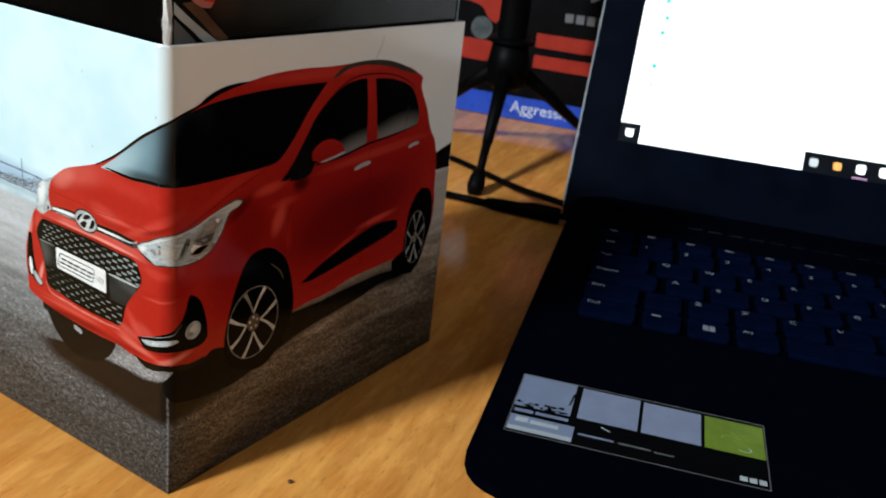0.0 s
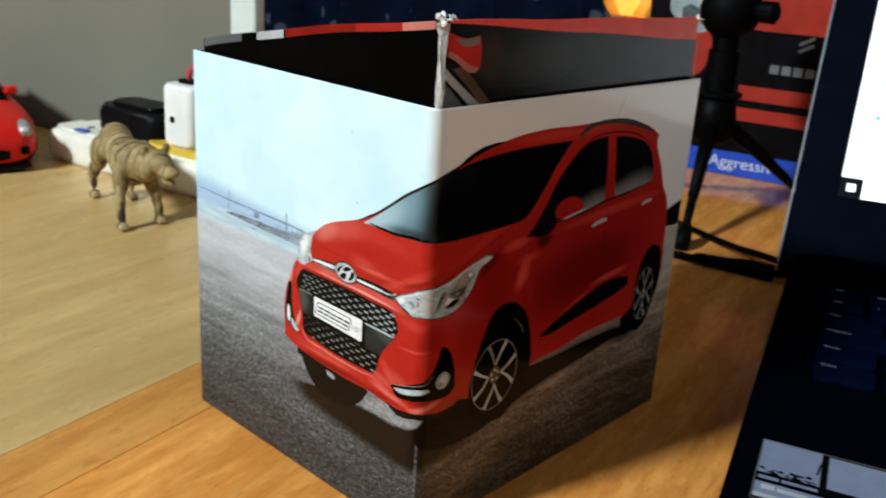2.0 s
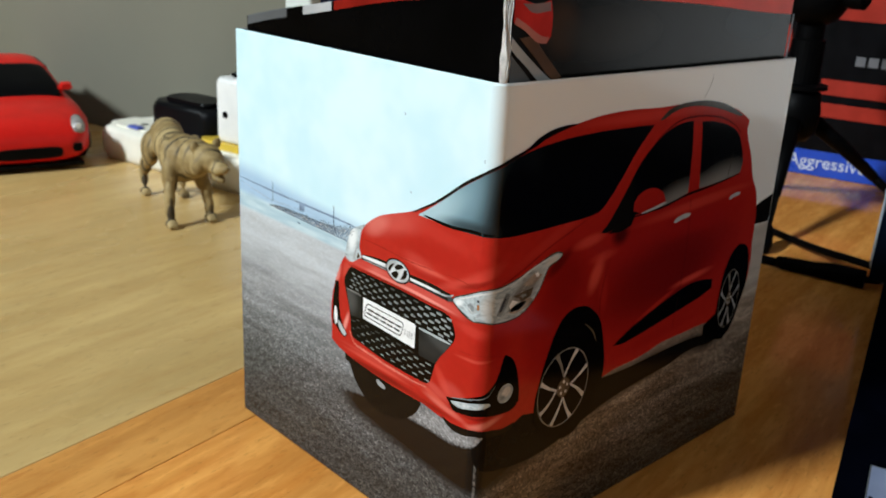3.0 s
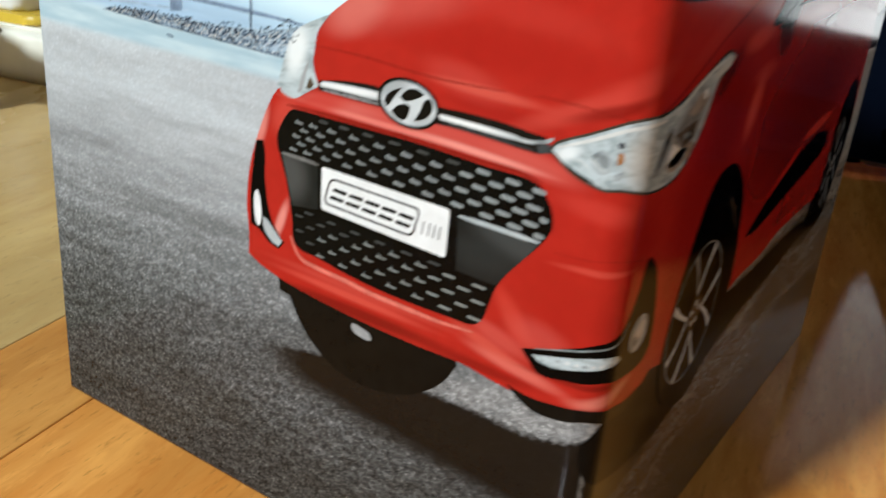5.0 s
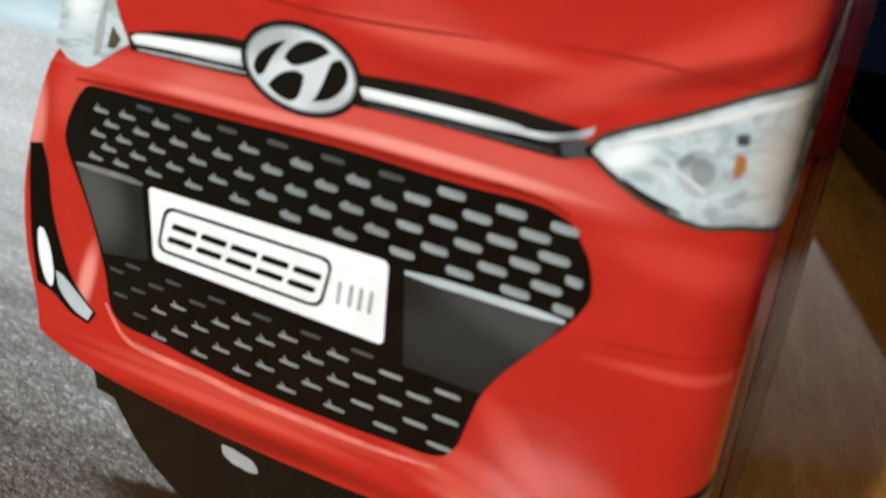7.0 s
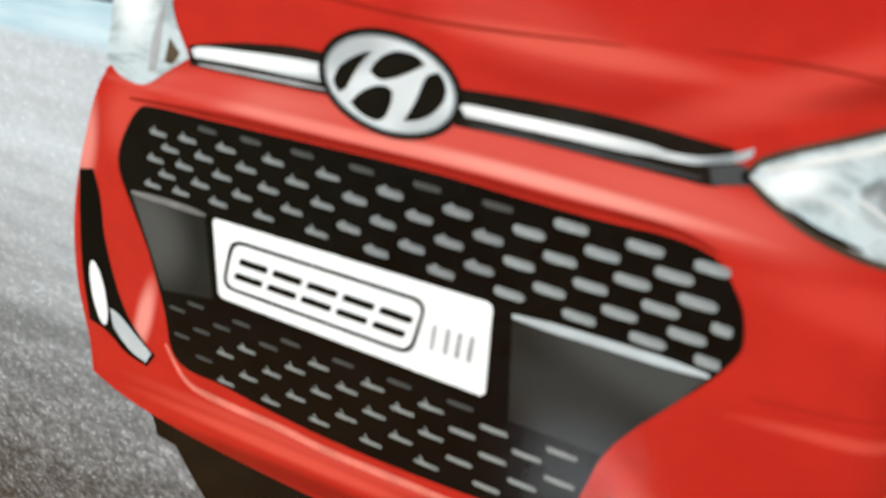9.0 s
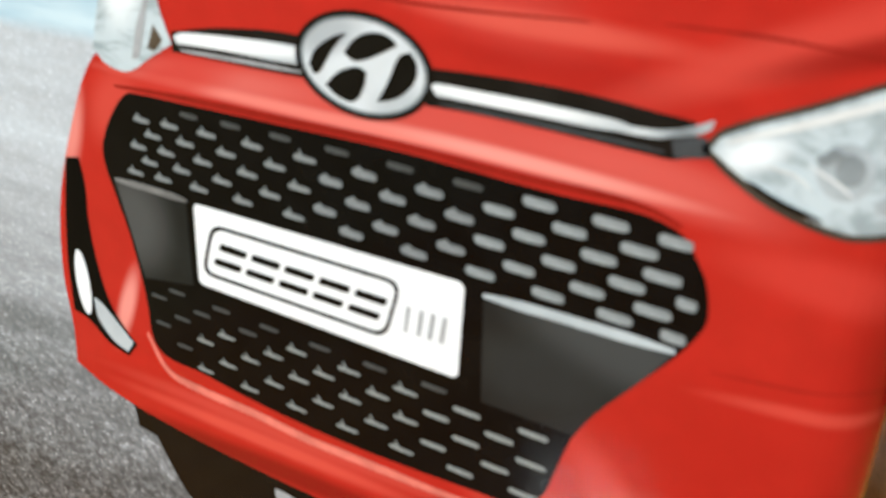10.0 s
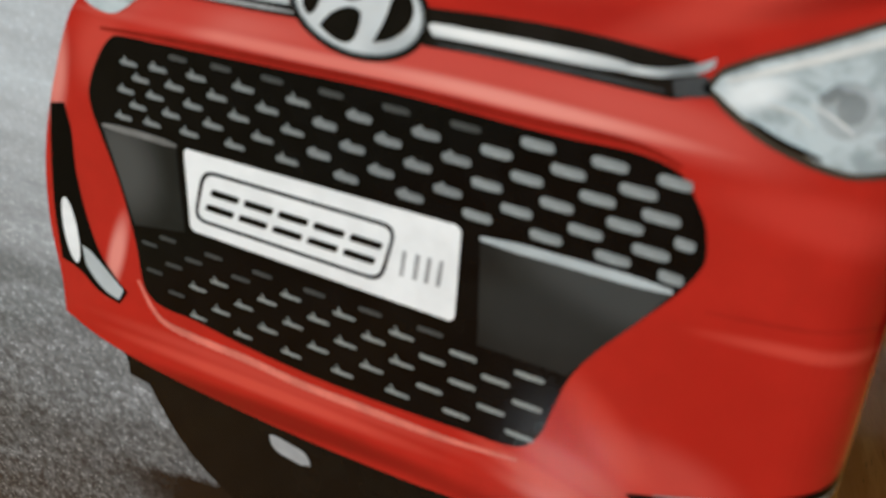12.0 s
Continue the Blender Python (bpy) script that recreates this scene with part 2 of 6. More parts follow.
def make_wood(name, light, dark, gloss, figure, spec=0.18):
    m, nt, b = base(name, gloss, 0.0, spec)
    v = coords(nt)
    mp = nt.nodes.new("ShaderNodeMapping")
    mp.inputs["Scale"].default_value = (9.0, 1.0, 1.0)
    nt.links.new(v, mp.inputs["Vector"])
    streak = noise_tex(nt, mp.outputs[0], 9.0, 6, 0.62)
    mp2 = nt.nodes.new("ShaderNodeMapping")
    mp2.inputs["Scale"].default_value = (2.2, 0.9, 1.0)
    nt.links.new(v, mp2.inputs["Vector"])
    cloud = noise_tex(nt, mp2.outputs[0], 7.0, 4)
    mp3 = nt.nodes.new("ShaderNodeMapping")
    mp3.inputs["Scale"].default_value = (7.0, 1.0, 1.0)
    nt.links.new(v, mp3.inputs["Vector"])
    pore = noise_tex(nt, mp3.outputs[0], 120.0, 3, 0.7)
    wave = nt.nodes.new("ShaderNodeTexWave")
    wave.wave_type, wave.bands_direction = "BANDS", "X"
    for k, val in (("Scale", 14.0), ("Distortion", 7.0), ("Detail", 4.0), ("Detail Scale", 1.4), ("Detail Roughness", 0.62)):
        wave.inputs[k].default_value = val
    mp4 = nt.nodes.new("ShaderNodeMapping")
    mp4.inputs["Scale"].default_value = (1.0, 0.16, 1.0)
    nt.links.new(v, mp4.inputs["Vector"])
    nt.links.new(mp4.outputs[0], wave.inputs["Vector"])
    c = mix_col(nt, remap(nt, streak, 0.32, 0.68), dark, light)
    c = mix_col(nt, remap(nt, wave.outputs["Fac"], 0.25, 0.95, 0, figure), c, tuple(x * 0.74 for x in dark))
    c = mix_col(nt, remap(nt, cloud, 0.35, 0.72, 0, 0.5), c, tuple(x * 0.76 for x in dark))
    c = mix_col(nt, remap(nt, cloud, 0.30, 0.46, 0.45, 0.0), c, tuple(min(1, x * 1.18) for x in light))
    mp5 = nt.nodes.new("ShaderNodeMapping")
    mp5.inputs["Scale"].default_value = (4.5, 1.0, 1.0)
    nt.links.new(v, mp5.inputs["Vector"])
    fleck = nt.nodes.new("ShaderNodeTexNoise")
    for k, val in (("Scale", 48.0), ("Detail", 5.0), ("Roughness", 0.6), ("Distortion", 0.35)):
        fleck.inputs[k].default_value = val
    nt.links.new(mp5.outputs[0], fleck.inputs["Vector"])
    c = mix_col(nt, remap(nt, fleck.outputs["Fac"], 0.50, 0.68, 0, 0.45 * figure / 0.3), c, tuple(x * q for x, q in zip(dark, (0.80, 0.66, 0.52))))
    c = mix_col(nt, remap(nt, fleck.outputs["Fac"], 0.34, 0.46, 0.35 * figure / 0.3, 0.0), c, tuple(min(1, x * 1.1) for x in light))
    c = mix_col(nt, remap(nt, pore, 0.57, 0.70, 0, 0.5), c, tuple(x * 0.55 for x in dark))
    nt.links.new(c, b.inputs["Base Color"])
    nt.links.new(remap(nt, cloud, 0.3, 0.7, gloss * 0.85, gloss * 1.25), b.inputs["Roughness"])
    bump(nt, b, pore, 0.05)
    return m


make_landscape()
make_wood("desk_wood_pale", (0.65, 0.44, 0.178), (0.57, 0.365, 0.135), 0.24, 0.16)
make_wood("desk_wood_orange", (0.93, 0.425, 0.105), (0.73, 0.270, 0.050), 0.07, 0.30, 0.135)
make_wood("desk_wood_amber", (0.74, 0.345, 0.085), (0.60, 0.245, 0.050), 0.07, 0.30, 0.18)
RED = (0.45, 0.020, 0.013)
FRONT_TONES = (
    (-38, 91.0, 20, 6.0, 14, (0.62, 0.10, 0.08), 0.65), (-43, 88.6, 8, 4.0, 30, (0.74, 0.22, 0.18), 0.5),
    (-18, 92.5, 16, 3.0, -6, (0.52, 0.035, 0.025), 0.6), (-18, 87.0, 30, 4.0, 0, (0.40, 0.012, 0.008), 0.6),
    (-20, 79.6, 12, 1.4, -3, (0.34, 0.012, 0.009), 0.6), (-25, 82.6, 9, 3.0, -10, (0.56, 0.065, 0.05), 0.5), (-22, 81.8, 12, 1.1, -2, (0.66, 0.10, 0.07), 0.75),
    (-9, 82.0, 13, 1.9, 24, (0.60, 0.07, 0.05), 0.6), (-1, 86.0, 10, 2.6, 22, (0.58, 0.05, 0.035), 0.7),
    (-4, 83.0, 9, 1.2, 20, (0.24, 0.008, 0.006), 0.8), (-30, 75.2, 30, 2.2, -1, (0.60, 0.085, 0.068), 0.85), (-46, 75.0, 12, 1.6, 2, (0.66, 0.14, 0.115), 0.7), (-14, 74.2, 10, 2.2, -8, (0.62, 0.10, 0.08), 0.7),
    (-36, 74.0, 26, 0.7, -1, (0.78, 0.22, 0.18), 0.85), (-22, 73.8, 14, 0.75, -3, (0.84, 0.30, 0.25), 0.9),
    (-50, 74.2, 9, 2.4, 20, (0.54, 0.035, 0.025), 0.7), (-56, 71.5, 3.0, 5.0, -30, (0.60, 0.07, 0.05), 0.7))
BUMPER_TONES = (
    (-42, 46.3, 20, 1.0, -1, (0.64, 0.08, 0.055), 0.85), (-13, 45.4, 11, 1.5, -8, (0.74, 0.17, 0.13), 0.75),
    (-18, 47.4, 8, 1.3, -14, (0.66, 0.10, 0.07), 0.7), (2, 44.4, 9, 1.5, 8, (0.80, 0.24, 0.18), 0.8),
    (-2, 46.4, 14, 0.7, 2, (0.20, 0.008, 0.006), 0.7), (-56.4, 54.4, 1.2, 5.5, -20, (0.84, 0.32, 0.27), 0.8),
    (-60.6, 69.0, 1.6, 6.0, -14, (0.82, 0.30, 0.25), 0.7), (-40, 44.0, 26, 1.5, 0, (0.20, 0.008, 0.006), 0.85), (-18, 43.4, 12, 1.2, 0, (0.24, 0.009, 0.007), 0.75), (-40, 47.6, 24, 1.1, -1, (0.58, 0.07, 0.05), 0.7),
    (-7, 57, 10, 9, -30, (0.40, 0.014, 0.009), 0.6), (-14, 52.5, 7, 2.2, -50, (0.62, 0.06, 0.04), 0.6), (-10, 51.0, 7, 3.5, -10, (0.62, 0.10, 0.08), 0.45), (-16, 49.0, 8, 2.0, -16, (0.60, 0.09, 0.07), 0.7),
    (-4, 70.5, 9, 2.2, -4, (0.60, 0.055, 0.04), 0.5), (3, 66, 9, 6, 0, (0.34, 0.010, 0.007), 0.7), (-3, 62.6, 9, 0.7, 4, (0.64, 0.08, 0.055), 0.6))
SIDE_TONES = (
    (74, 76, 78, 40, 4, (0.27, 0.008, 0.006), 0.75), (78, 71, 46, 17, 6, (0.15, 0.004, 0.003), 0.85),
    (30, 78, 13, 16, 0, (0.22, 0.006, 0.004), 0.8), (22, 66, 9, 20, 0, (0.30, 0.008, 0.006), 0.6),
    (27, 84.6, 8, 2.6, 32, (0.10, 0.003, 0.002), 0.8), (24, 92.4, 22, 2.4, 22, (0.52, 0.035, 0.025), 0.6),
    (39, 88.4, 9, 2.4, 6, (0.62, 0.06, 0.04), 0.85), (46, 82.6, 8, 2.2, 4, (0.55, 0.04, 0.026), 0.7),
    (43.5, 77.6, 3.6, 7.5, -22, (0.66, 0.075, 0.05), 0.85), (47.5, 72.0, 3.0, 9, 8, (0.40, 0.018, 0.012), 0.6),
    (53.0, 87.6, 5.5, 4.5, 0, (0.05, 0.002, 0.0015), 0.9), (92, 90.6, 40, 2.4, 3, (0.56, 0.045, 0.03), 0.8), (100, 85.0, 34, 5.0, 3, (0.34, 0.010, 0.008), 0.6),
    (94, 65.6, 15, 1.7, 5, (0.64, 0.06, 0.04), 0.9), (76, 60.8, 14, 1.2, 18, (0.50, 0.03, 0.02), 0.8), (80, 50.0, 30, 2.6, 4, (0.34, 0.012, 0.009), 0.6),
    (60, 120.6, 40, 2.4, -1, (0.62, 0.05, 0.035), 0.7), (60, 104.5, 4, 16, -42, (0.52, 0.03, 0.02), 0.7), (124, 78, 6, 18, 0, (0.42, 0.018, 0.012), 0.7))
ink("print_red", RED, FRONT_TONES + BUMPER_TONES + SIDE_TONES)
ink("print_black", (0.0022, 0.0022, 0.0022), spec=0.06)
ink("print_soot", (0.006, 0.0055, 0.0045), grain=0.2, spec=0.10)
ink("print_shadow", (0.006, 0.005, 0.0042), grain=0.2, spec=0.06)
ink("print_glass", (0.0016, 0.0016, 0.002), (
    (-12, 103, 34, 17, 30, (0.085, 0.16, 0.20), 0.95), (-18, 101, 28, 11, 30, (0.21, 0.35, 0.42), 0.9), (-24, 97.5, 20, 8, 30, (0.42, 0.60, 0.67), 0.85), (8, 104, 16, 28, 0, (0.002, 0.002, 0.003), 1.0), (-6, 97.0, 16, 3.0, 2, (0.012, 0.018, 0.022), 0.7),
    (80, 91, 24, 10, 8, (0.24, 0.24, 0.23), 0.85), (103, 93, 24, 11, 6, (0.26, 0.26, 0.25), 0.85)))
ink("print_grille", (0.003, 0.003, 0.003), grain=0.3, spec=0.10)
ink("print_band", (0.014, 0.016, 0.0155), ((-55, 62.5, 5.5, 6, 0, (0.080, 0.082, 0.080), 0.85), (-15.5, 63.4, 9, 3.6, -10, (0.060, 0.066, 0.066), 0.8), (-20, 60, 8, 4, 0, (0.030, 0.034, 0.034), 0.6)), grain=0.15, spec=0.16)
ink("print_chrome", (0.46, 0.50, 0.52), ((-44, 77.75, 10, 0.75, 2, (0.88, 0.90, 0.91), 0.95), (-24, 77.2, 9, 0.55, -1, (0.90, 0.92, 0.92), 0.95)))
ink("print_chip", (0.22, 0.24, 0.24), grain=0.4)
ink("print_chip_mid", (0.21, 0.23, 0.235), grain=0.4)
ink("print_chip_bright", (0.27, 0.30, 0.305), grain=0.4)
ink("print_badge", (0.62, 0.66, 0.68), ((-36.5, 79.5, 4, 2, 20, (0.34, 0.37, 0.39), 0.8), (-31, 75.6, 3, 2, 20, (0.40, 0.44, 0.46), 0.7)))
ink("print_white", (0.84, 0.86, 0.87))
def make_lens():
    """Printed headlight: pale reflector facets with dark gaps."""
    m, nt, b = base("print_lens", 0.2, 0.0, 0.28)
    v = print_coords(nt)
    mp = nt.nodes.new("ShaderNodeMapping")
    mp.inputs["Rotation"].default_value = (0, 0, radians(-35))
    mp.inputs["Scale"].default_value = (0.45, 1.2, 1)
    nt.links.new(v, mp.inputs["Vector"])
    n = nt.nodes.new("ShaderNodeTexNoise")
    for k, val in (("Scale", 0.42), ("Detail", 4.0), ("Roughness", 0.6), ("Distortion", 1.6)):
        n.inputs[k].default_value = val
    nt.links.new(mp.outputs[0], n.inputs["Vector"])
    c = mix_col(nt, remap(nt, n.outputs["Fac"], 0.34, 0.58), (0.30, 0.36, 0.38), (0.52, 0.60, 0.63))
    c = mix_col(nt, remap(nt, noise_tex(nt, v, 0.9, 4), 0.60, 0.74, 0, 0.3), c, (0.22, 0.24, 0.25))
    # Past the fold the tones hold dark facets and painted shade.
    for one in ((-9.6, 76.8, 2.6, 1.3, 22, (0.84, 0.89, 0.91), 0.9), (0.5, 78, 3.5, 4.5, 0, (0.58, 0.55, 0.50), 0.6), (-53.8, 81.5, 2.8, 5.5, -14, (0.84, 0.89, 0.90), 0.95), (14, 80, 10, 5, 35, (0.16, 0.14, 0.12), 0.8), (24, 86, 5, 1.4, 12, (0.62, 0.60, 0.55), 0.8)):
        c = blob(nt, v, c, *one)
    nt.links.new(c, b.inputs["Base Color"])


make_lens()
ink("print_rim", (0.56, 0.55, 0.53), grain=0.2)
ink("print_dull_rim", (0.22, 0.205, 0.185), grain=0.3)
ink("print_spoke_dim", (0.24, 0.22, 0.19), grain=0.2)
ink("print_chip_low", (0.26, 0.28, 0.27), grain=0.4)
ink("print_chip_dim", (0.065, 0.07, 0.068), grain=0.4)
ink("print_hub", (0.10, 0.075, 0.05), grain=0.3)
ink("print_pink", (0.66, 0.17, 0.13), grain=0.2)
ink("print_bronze", (0.30, 0.25, 0.21), grain=0.35)
ink("print_amber", (0.36, 0.15, 0.05))
ink("print_rib", (0.22, 0.25, 0.26), grain=0.2)
ink("print_facet", (0.34, 0.38, 0.40), grain=0.25)
ink("print_pearl", (0.66, 0.68, 0.67), grain=0.1)
ink("print_deep_slate", (0.06, 0.065, 0.075), grain=0.2)
ink("print_bridge", (0.20, 0.28, 0.40), grain=0.3)
ink("print_far", (0.36, 0.48, 0.62), grain=0.2)
ink("print_soot_blue", (0.045, 0.065, 0.10), grain=0.4)
ink("print_slate", (0.22, 0.31, 0.40), grain=0.35)
ink("print_deep", (0.26, 0.012, 0.008), grain=0.1)
ink("print_maroon", (0.11, 0.004, 0.003), grain=0.1)
ink("print_town", (0.13, 0.18, 0.25), grain=0.5)
ink("print_haze", (0.40, 0.52, 0.62), grain=0.1)
ink("print_rail", (0.055, 0.045, 0.035), grain=0.2)
ink("print_edge", (0.42, 0.47, 0.49), grain=0.15)
ink("print_edge_dim", (0.17, 0.17, 0.165), grain=0.2)
ink("print_bed", (0.008, 0.007, 0.0065), grain=0.3)
ink("print_tail", (0.36, 0.40, 0.42), ((-16.5, 77.0, 2.5, 0.8, 0, (0.66, 0.70, 0.71), 0.8), (-13.4, 77.1, 1.4, 0.6, 30, (0.14, 0.16, 0.17), 0.7)), grain=0.15)
ink("print_end", (0.050, 0.056, 0.060), grain=0.2)
ink("print_grey", (0.34, 0.35, 0.36), grain=0.15)
plain("board_raw", (0.84, 0.84, 0.82), 0.8, vary=0.2, scale=300, relief=0.4)
plain("board_inside", (0.30, 0.29, 0.27), 0.85, vary=0.15)
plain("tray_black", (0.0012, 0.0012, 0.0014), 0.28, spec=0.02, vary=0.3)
# Amber, grey and blue tones paint reflections into the glossy panel.
ink("tray_sheen", (0.0030, 0.0026, 0.0024), ((20, 145, 10, 9, -50, (0.06, 0.026, 0.008), 0.7), (40, 143, 30, 9, 0, (0.024, 0.023, 0.021), 0.8), (112, 144, 34, 12, 0, (0.008, 0.014, 0.024), 0.85)), rough=0.2, spec=0.08)
plain("tray_brown", (0.11, 0.050, 0.022), 0.35, spec=0.1, vary=0.3)
plain("tray_red", (0.60, 0.020, 0.012), 0.4, spec=0.05, vary=0.2)
# Rim red raised for the shaded panel, its missing light put into colour.
plain("tray_rim_lifted", (0.95, 0.075, 0.048), 0.4, spec=0.1, vary=0.12)
plain("tray_mid", (0.33, 0.020, 0.014), 0.4, spec=0.05, vary=0.25)
plain("tray_blue", (0.15, 0.19, 0.25), 0.4, spec=0.1, vary=0.2)
plain("tray_maroon", (0.20, 0.010, 0.006), 0.4, spec=0.05, vary=0.3)
plain("tray_pink", (0.52, 0.17, 0.135), 0.4, spec=0.1)
plain("tray_dim", (0.20, 0.09, 0.075), 0.35)
plain("tray_grey", (0.10, 0.105, 0.11), 0.35, spec=0.1)
plain("tray_pale", (0.40, 0.41, 0.42), 0.35, spec=0.1)
plain("laptop_black", (0.0016, 0.0030, 0.0075), 0.22, spec=0.05, vary=0.25, scale=40)
plain("laptop_deck", (0.0009, 0.0012, 0.0032), 0.5, spec=0.0, vary=0.2, scale=80, relief=0.12, rscale=2500)
plain("key_black", (0.0010, 0.0028, 0.013), 0.45, spec=0.0, vary=0.2, scale=120)
plain("key_white", (0.17, 0.19, 0.23), 0.5, spec=0.1)
plain("lid_rim", (0.24, 0.26, 0.28), 0.4, metal=0.1)
plain("sticker_silver", (0.17, 0.205, 0.31), 0.4, spec=0.2, vary=0.06, scale=120)
plain("sticker_green", (0.125, 0.20, 0.008), 0.4, spec=0.1, vary=0.12, scale=150)
plain("sticker_lime", (0.18, 0.27, 0.03), 0.4, spec=0.1, vary=0.2)
plain("sticker_black", (0.0025, 0.0025, 0.003), 0.3, spec=0.0)
plain("sticker_pale", (0.38, 0.42, 0.45), 0.3)
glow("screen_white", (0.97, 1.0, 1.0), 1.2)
glow("screen_grey", (0.50, 0.55, 0.56), 0.7)
glow("screen_teal", (0.05, 0.55, 0.42), 0.6)
glow("screen_orange", (0.95, 0.42, 0.10), 0.7)
glow("screen_violet", (0.55, 0.30, 0.50), 0.6)
plain("screen_off", (0.006, 0.008, 0.012), 0.16)
plain("toy_red", (0.60, 0.010, 0.006), 0.38, spec=0.25, vary=0.08)
plain("toy_black", (0.003, 0.003, 0.0032), 0.4, spec=0.06)
plain("toy_lamp", (0.34, 0.32, 0.31), 0.2, metal=0.3)
plain("toy_glint", (0.80, 0.80, 0.78), 0.2)
plain("rubber_black", (0.0014, 0.0014, 0.0016), 0.5, spec=0.05, vary=0.3)
plain("plastic_white", (0.84, 0.81, 0.70), 0.4, vary=0.06)
plain("charger_white", (0.82, 0.82, 0.80), 0.3, vary=0.05)
plain("adapter_black", (0.0028, 0.003, 0.0036), 0.4, spec=0.10)
plain("plastic_yellow", (0.68, 0.46, 0.05), 0.35)
plain("cable_red", (0.50, 0.05, 0.07), 0.45)
plain("plastic_blue", (0.06, 0.10, 0.45), 0.35)
plain("carton_black", (0.0032, 0.0032, 0.004), 0.35, spec=0.08, vary=0.3)
plain("carton_lamp", (0.30, 0.36, 0.38), 0.35, vary=0.3, scale=90)
plain("carton_bowl", (0.07, 0.085, 0.09), 0.35, vary=0.4, scale=120)
plain("carton_bronze", (0.24, 0.13, 0.05), 0.35, vary=0.3)
plain("carton_red", (0.36, 0.030, 0.018), 0.4, spec=0.15, vary=0.12)
plain("carton_blue", (0.015, 0.07, 0.50), 0.3, vary=0.1)
plain("carton_white", (0.66, 0.72, 0.80), 0.35)
plain("carton_grey", (0.14, 0.14, 0.15), 0.4)
plain("wall_paint", (0.155, 0.148, 0.112), 0.75, vary=0.05, scale=6, relief=0.25, rscale=220)
plain("trim_paint", (0.62, 0.66, 0.63), 0.5, vary=0.04)
plain("dark_closing_paint", (0.045, 0.035, 0.028), 0.8, vary=0.06, scale=5)
# White of the unseen east wall, chosen to bounce light.
plain("bounce_paint", (0.76, 0.77, 0.77), 0.7, vary=0.05, scale=5)
plain("floor_tile", (0.07, 0.06, 0.05), 0.4, vary=0.1, scale=5)
plain("ceiling_paint", (0.15, 0.145, 0.135), 0.85, vary=0.03, scale=4)
plain("crumb_brown", (0.10, 0.05, 0.02), 0.7)
plain("lamp_brass", (0.40, 0.26, 0.08), 0.35, metal=0.8)
glow("bulb_amber", (1.0, 0.40, 0.06), 1.5)
plain("jar_amber", (0.34, 0.17, 0.03), 0.22, spec=0.4, vary=0.25)


def make_tiger():
    m, nt, b = base("figurine_paint", 0.6, 0.0, 0.25)
    v = coords(nt)
    w = nt.nodes.new("ShaderNodeTexWave")
    w.wave_type, w.bands_direction = "BANDS", "X"
    w.inputs["Scale"].default_value = 58.0
    w.inputs["Distortion"].default_value = 3.6
    w.inputs["Detail"].default_value = 3.0
    w.inputs["Detail Scale"].default_value = 1.3
    nt.links.new(v, w.inputs["Vector"])
    coat = mix_col(nt, remap(nt, noise_tex(nt, v, 90, 4), 0.35, 0.65), (0.25, 0.168, 0.066), (0.43, 0.315, 0.145))
    where = remap(nt, noise_tex(nt, v, 46, 2), 0.40, 0.58, 0.15, 0.95)
    line = nt.nodes.new("ShaderNodeMath")
    line.operation = "MULTIPLY"
    nt.links.new(where, line.inputs[0])
    nt.links.new(remap(nt, w.outputs["Fac"], 0.74, 0.90), line.inputs[1])
    nt.links.new(mix_col(nt, line.outputs[0], coat, (0.045, 0.034, 0.022)), b.inputs["Base Color"])
    bump(nt, b, noise_tex(nt, v, 500, 3), 0.3)


def make_cloth():
    m, nt, b = base("curtain_cloth", 0.85)
    v = coords(nt)
    vo = nt.nodes.new("ShaderNodeTexVoronoi")
    vo.inputs["Scale"].default_value = 26.0
    nt.links.new(v, vo.inputs["Vector"])
    dots = remap(nt, vo.outputs["Distance"], 0.18, 0.28, 1.0, 0.0)
    c = mix_col(nt, remap(nt, noise_tex(nt, v, 30, 4), 0.3, 0.7), (0.026, 0.042, 0.100), (0.044, 0.068, 0.155))
    c = mix_col(nt, dots, c, (0.50, 0.58, 0.70))
    nt.links.new(c, b.inputs["Base Color"])
    # The translucent share lets the added north opening brighten the cloth.
    thin = nt.nodes.new("ShaderNodeBsdfTranslucent")
    nt.links.new(c, thin.inputs["Color"])
    both = nt.nodes.new("ShaderNodeMixShader")
    both.inputs[0].default_value = 0.6
    nt.links.new(b.outputs[0], both.inputs[1])
    nt.links.new(thin.outputs[0], both.inputs[2])
    nt.links.new(both.outputs[0], nt.nodes["Material Output"].inputs["Surface"])
    bump(nt, b, noise_tex(nt, v, 700, 2), 0.4)


make_tiger()
make_cloth()


# ---- building helpers ----
def mesh_of(bm, name, smooth=False):
    me = bpy.data.meshes.new(name)
    bm.to_mesh(me)
    bm.free()
    if smooth:
        me.polygons.foreach_set("use_smooth", [True] * len(me.polygons))
    return me


def part(name, bm, material, parent=None, label="", smooth=False):
    me = mesh_of(bm, name, smooth)
    me.materials.append(MATS[material])
    ob = new(name, me)
    if parent is not None:
        ob.parent = parent
    if label:
        ob["label"] = label
    return ob


def thing(name, label, category, m=None, group="", kind=""):
    ob = new(name)
    ob.empty_display_size = 0.02
    if m is not None:
        ob.matrix_world = m
    return tagged(ob, label, category, group, kind)


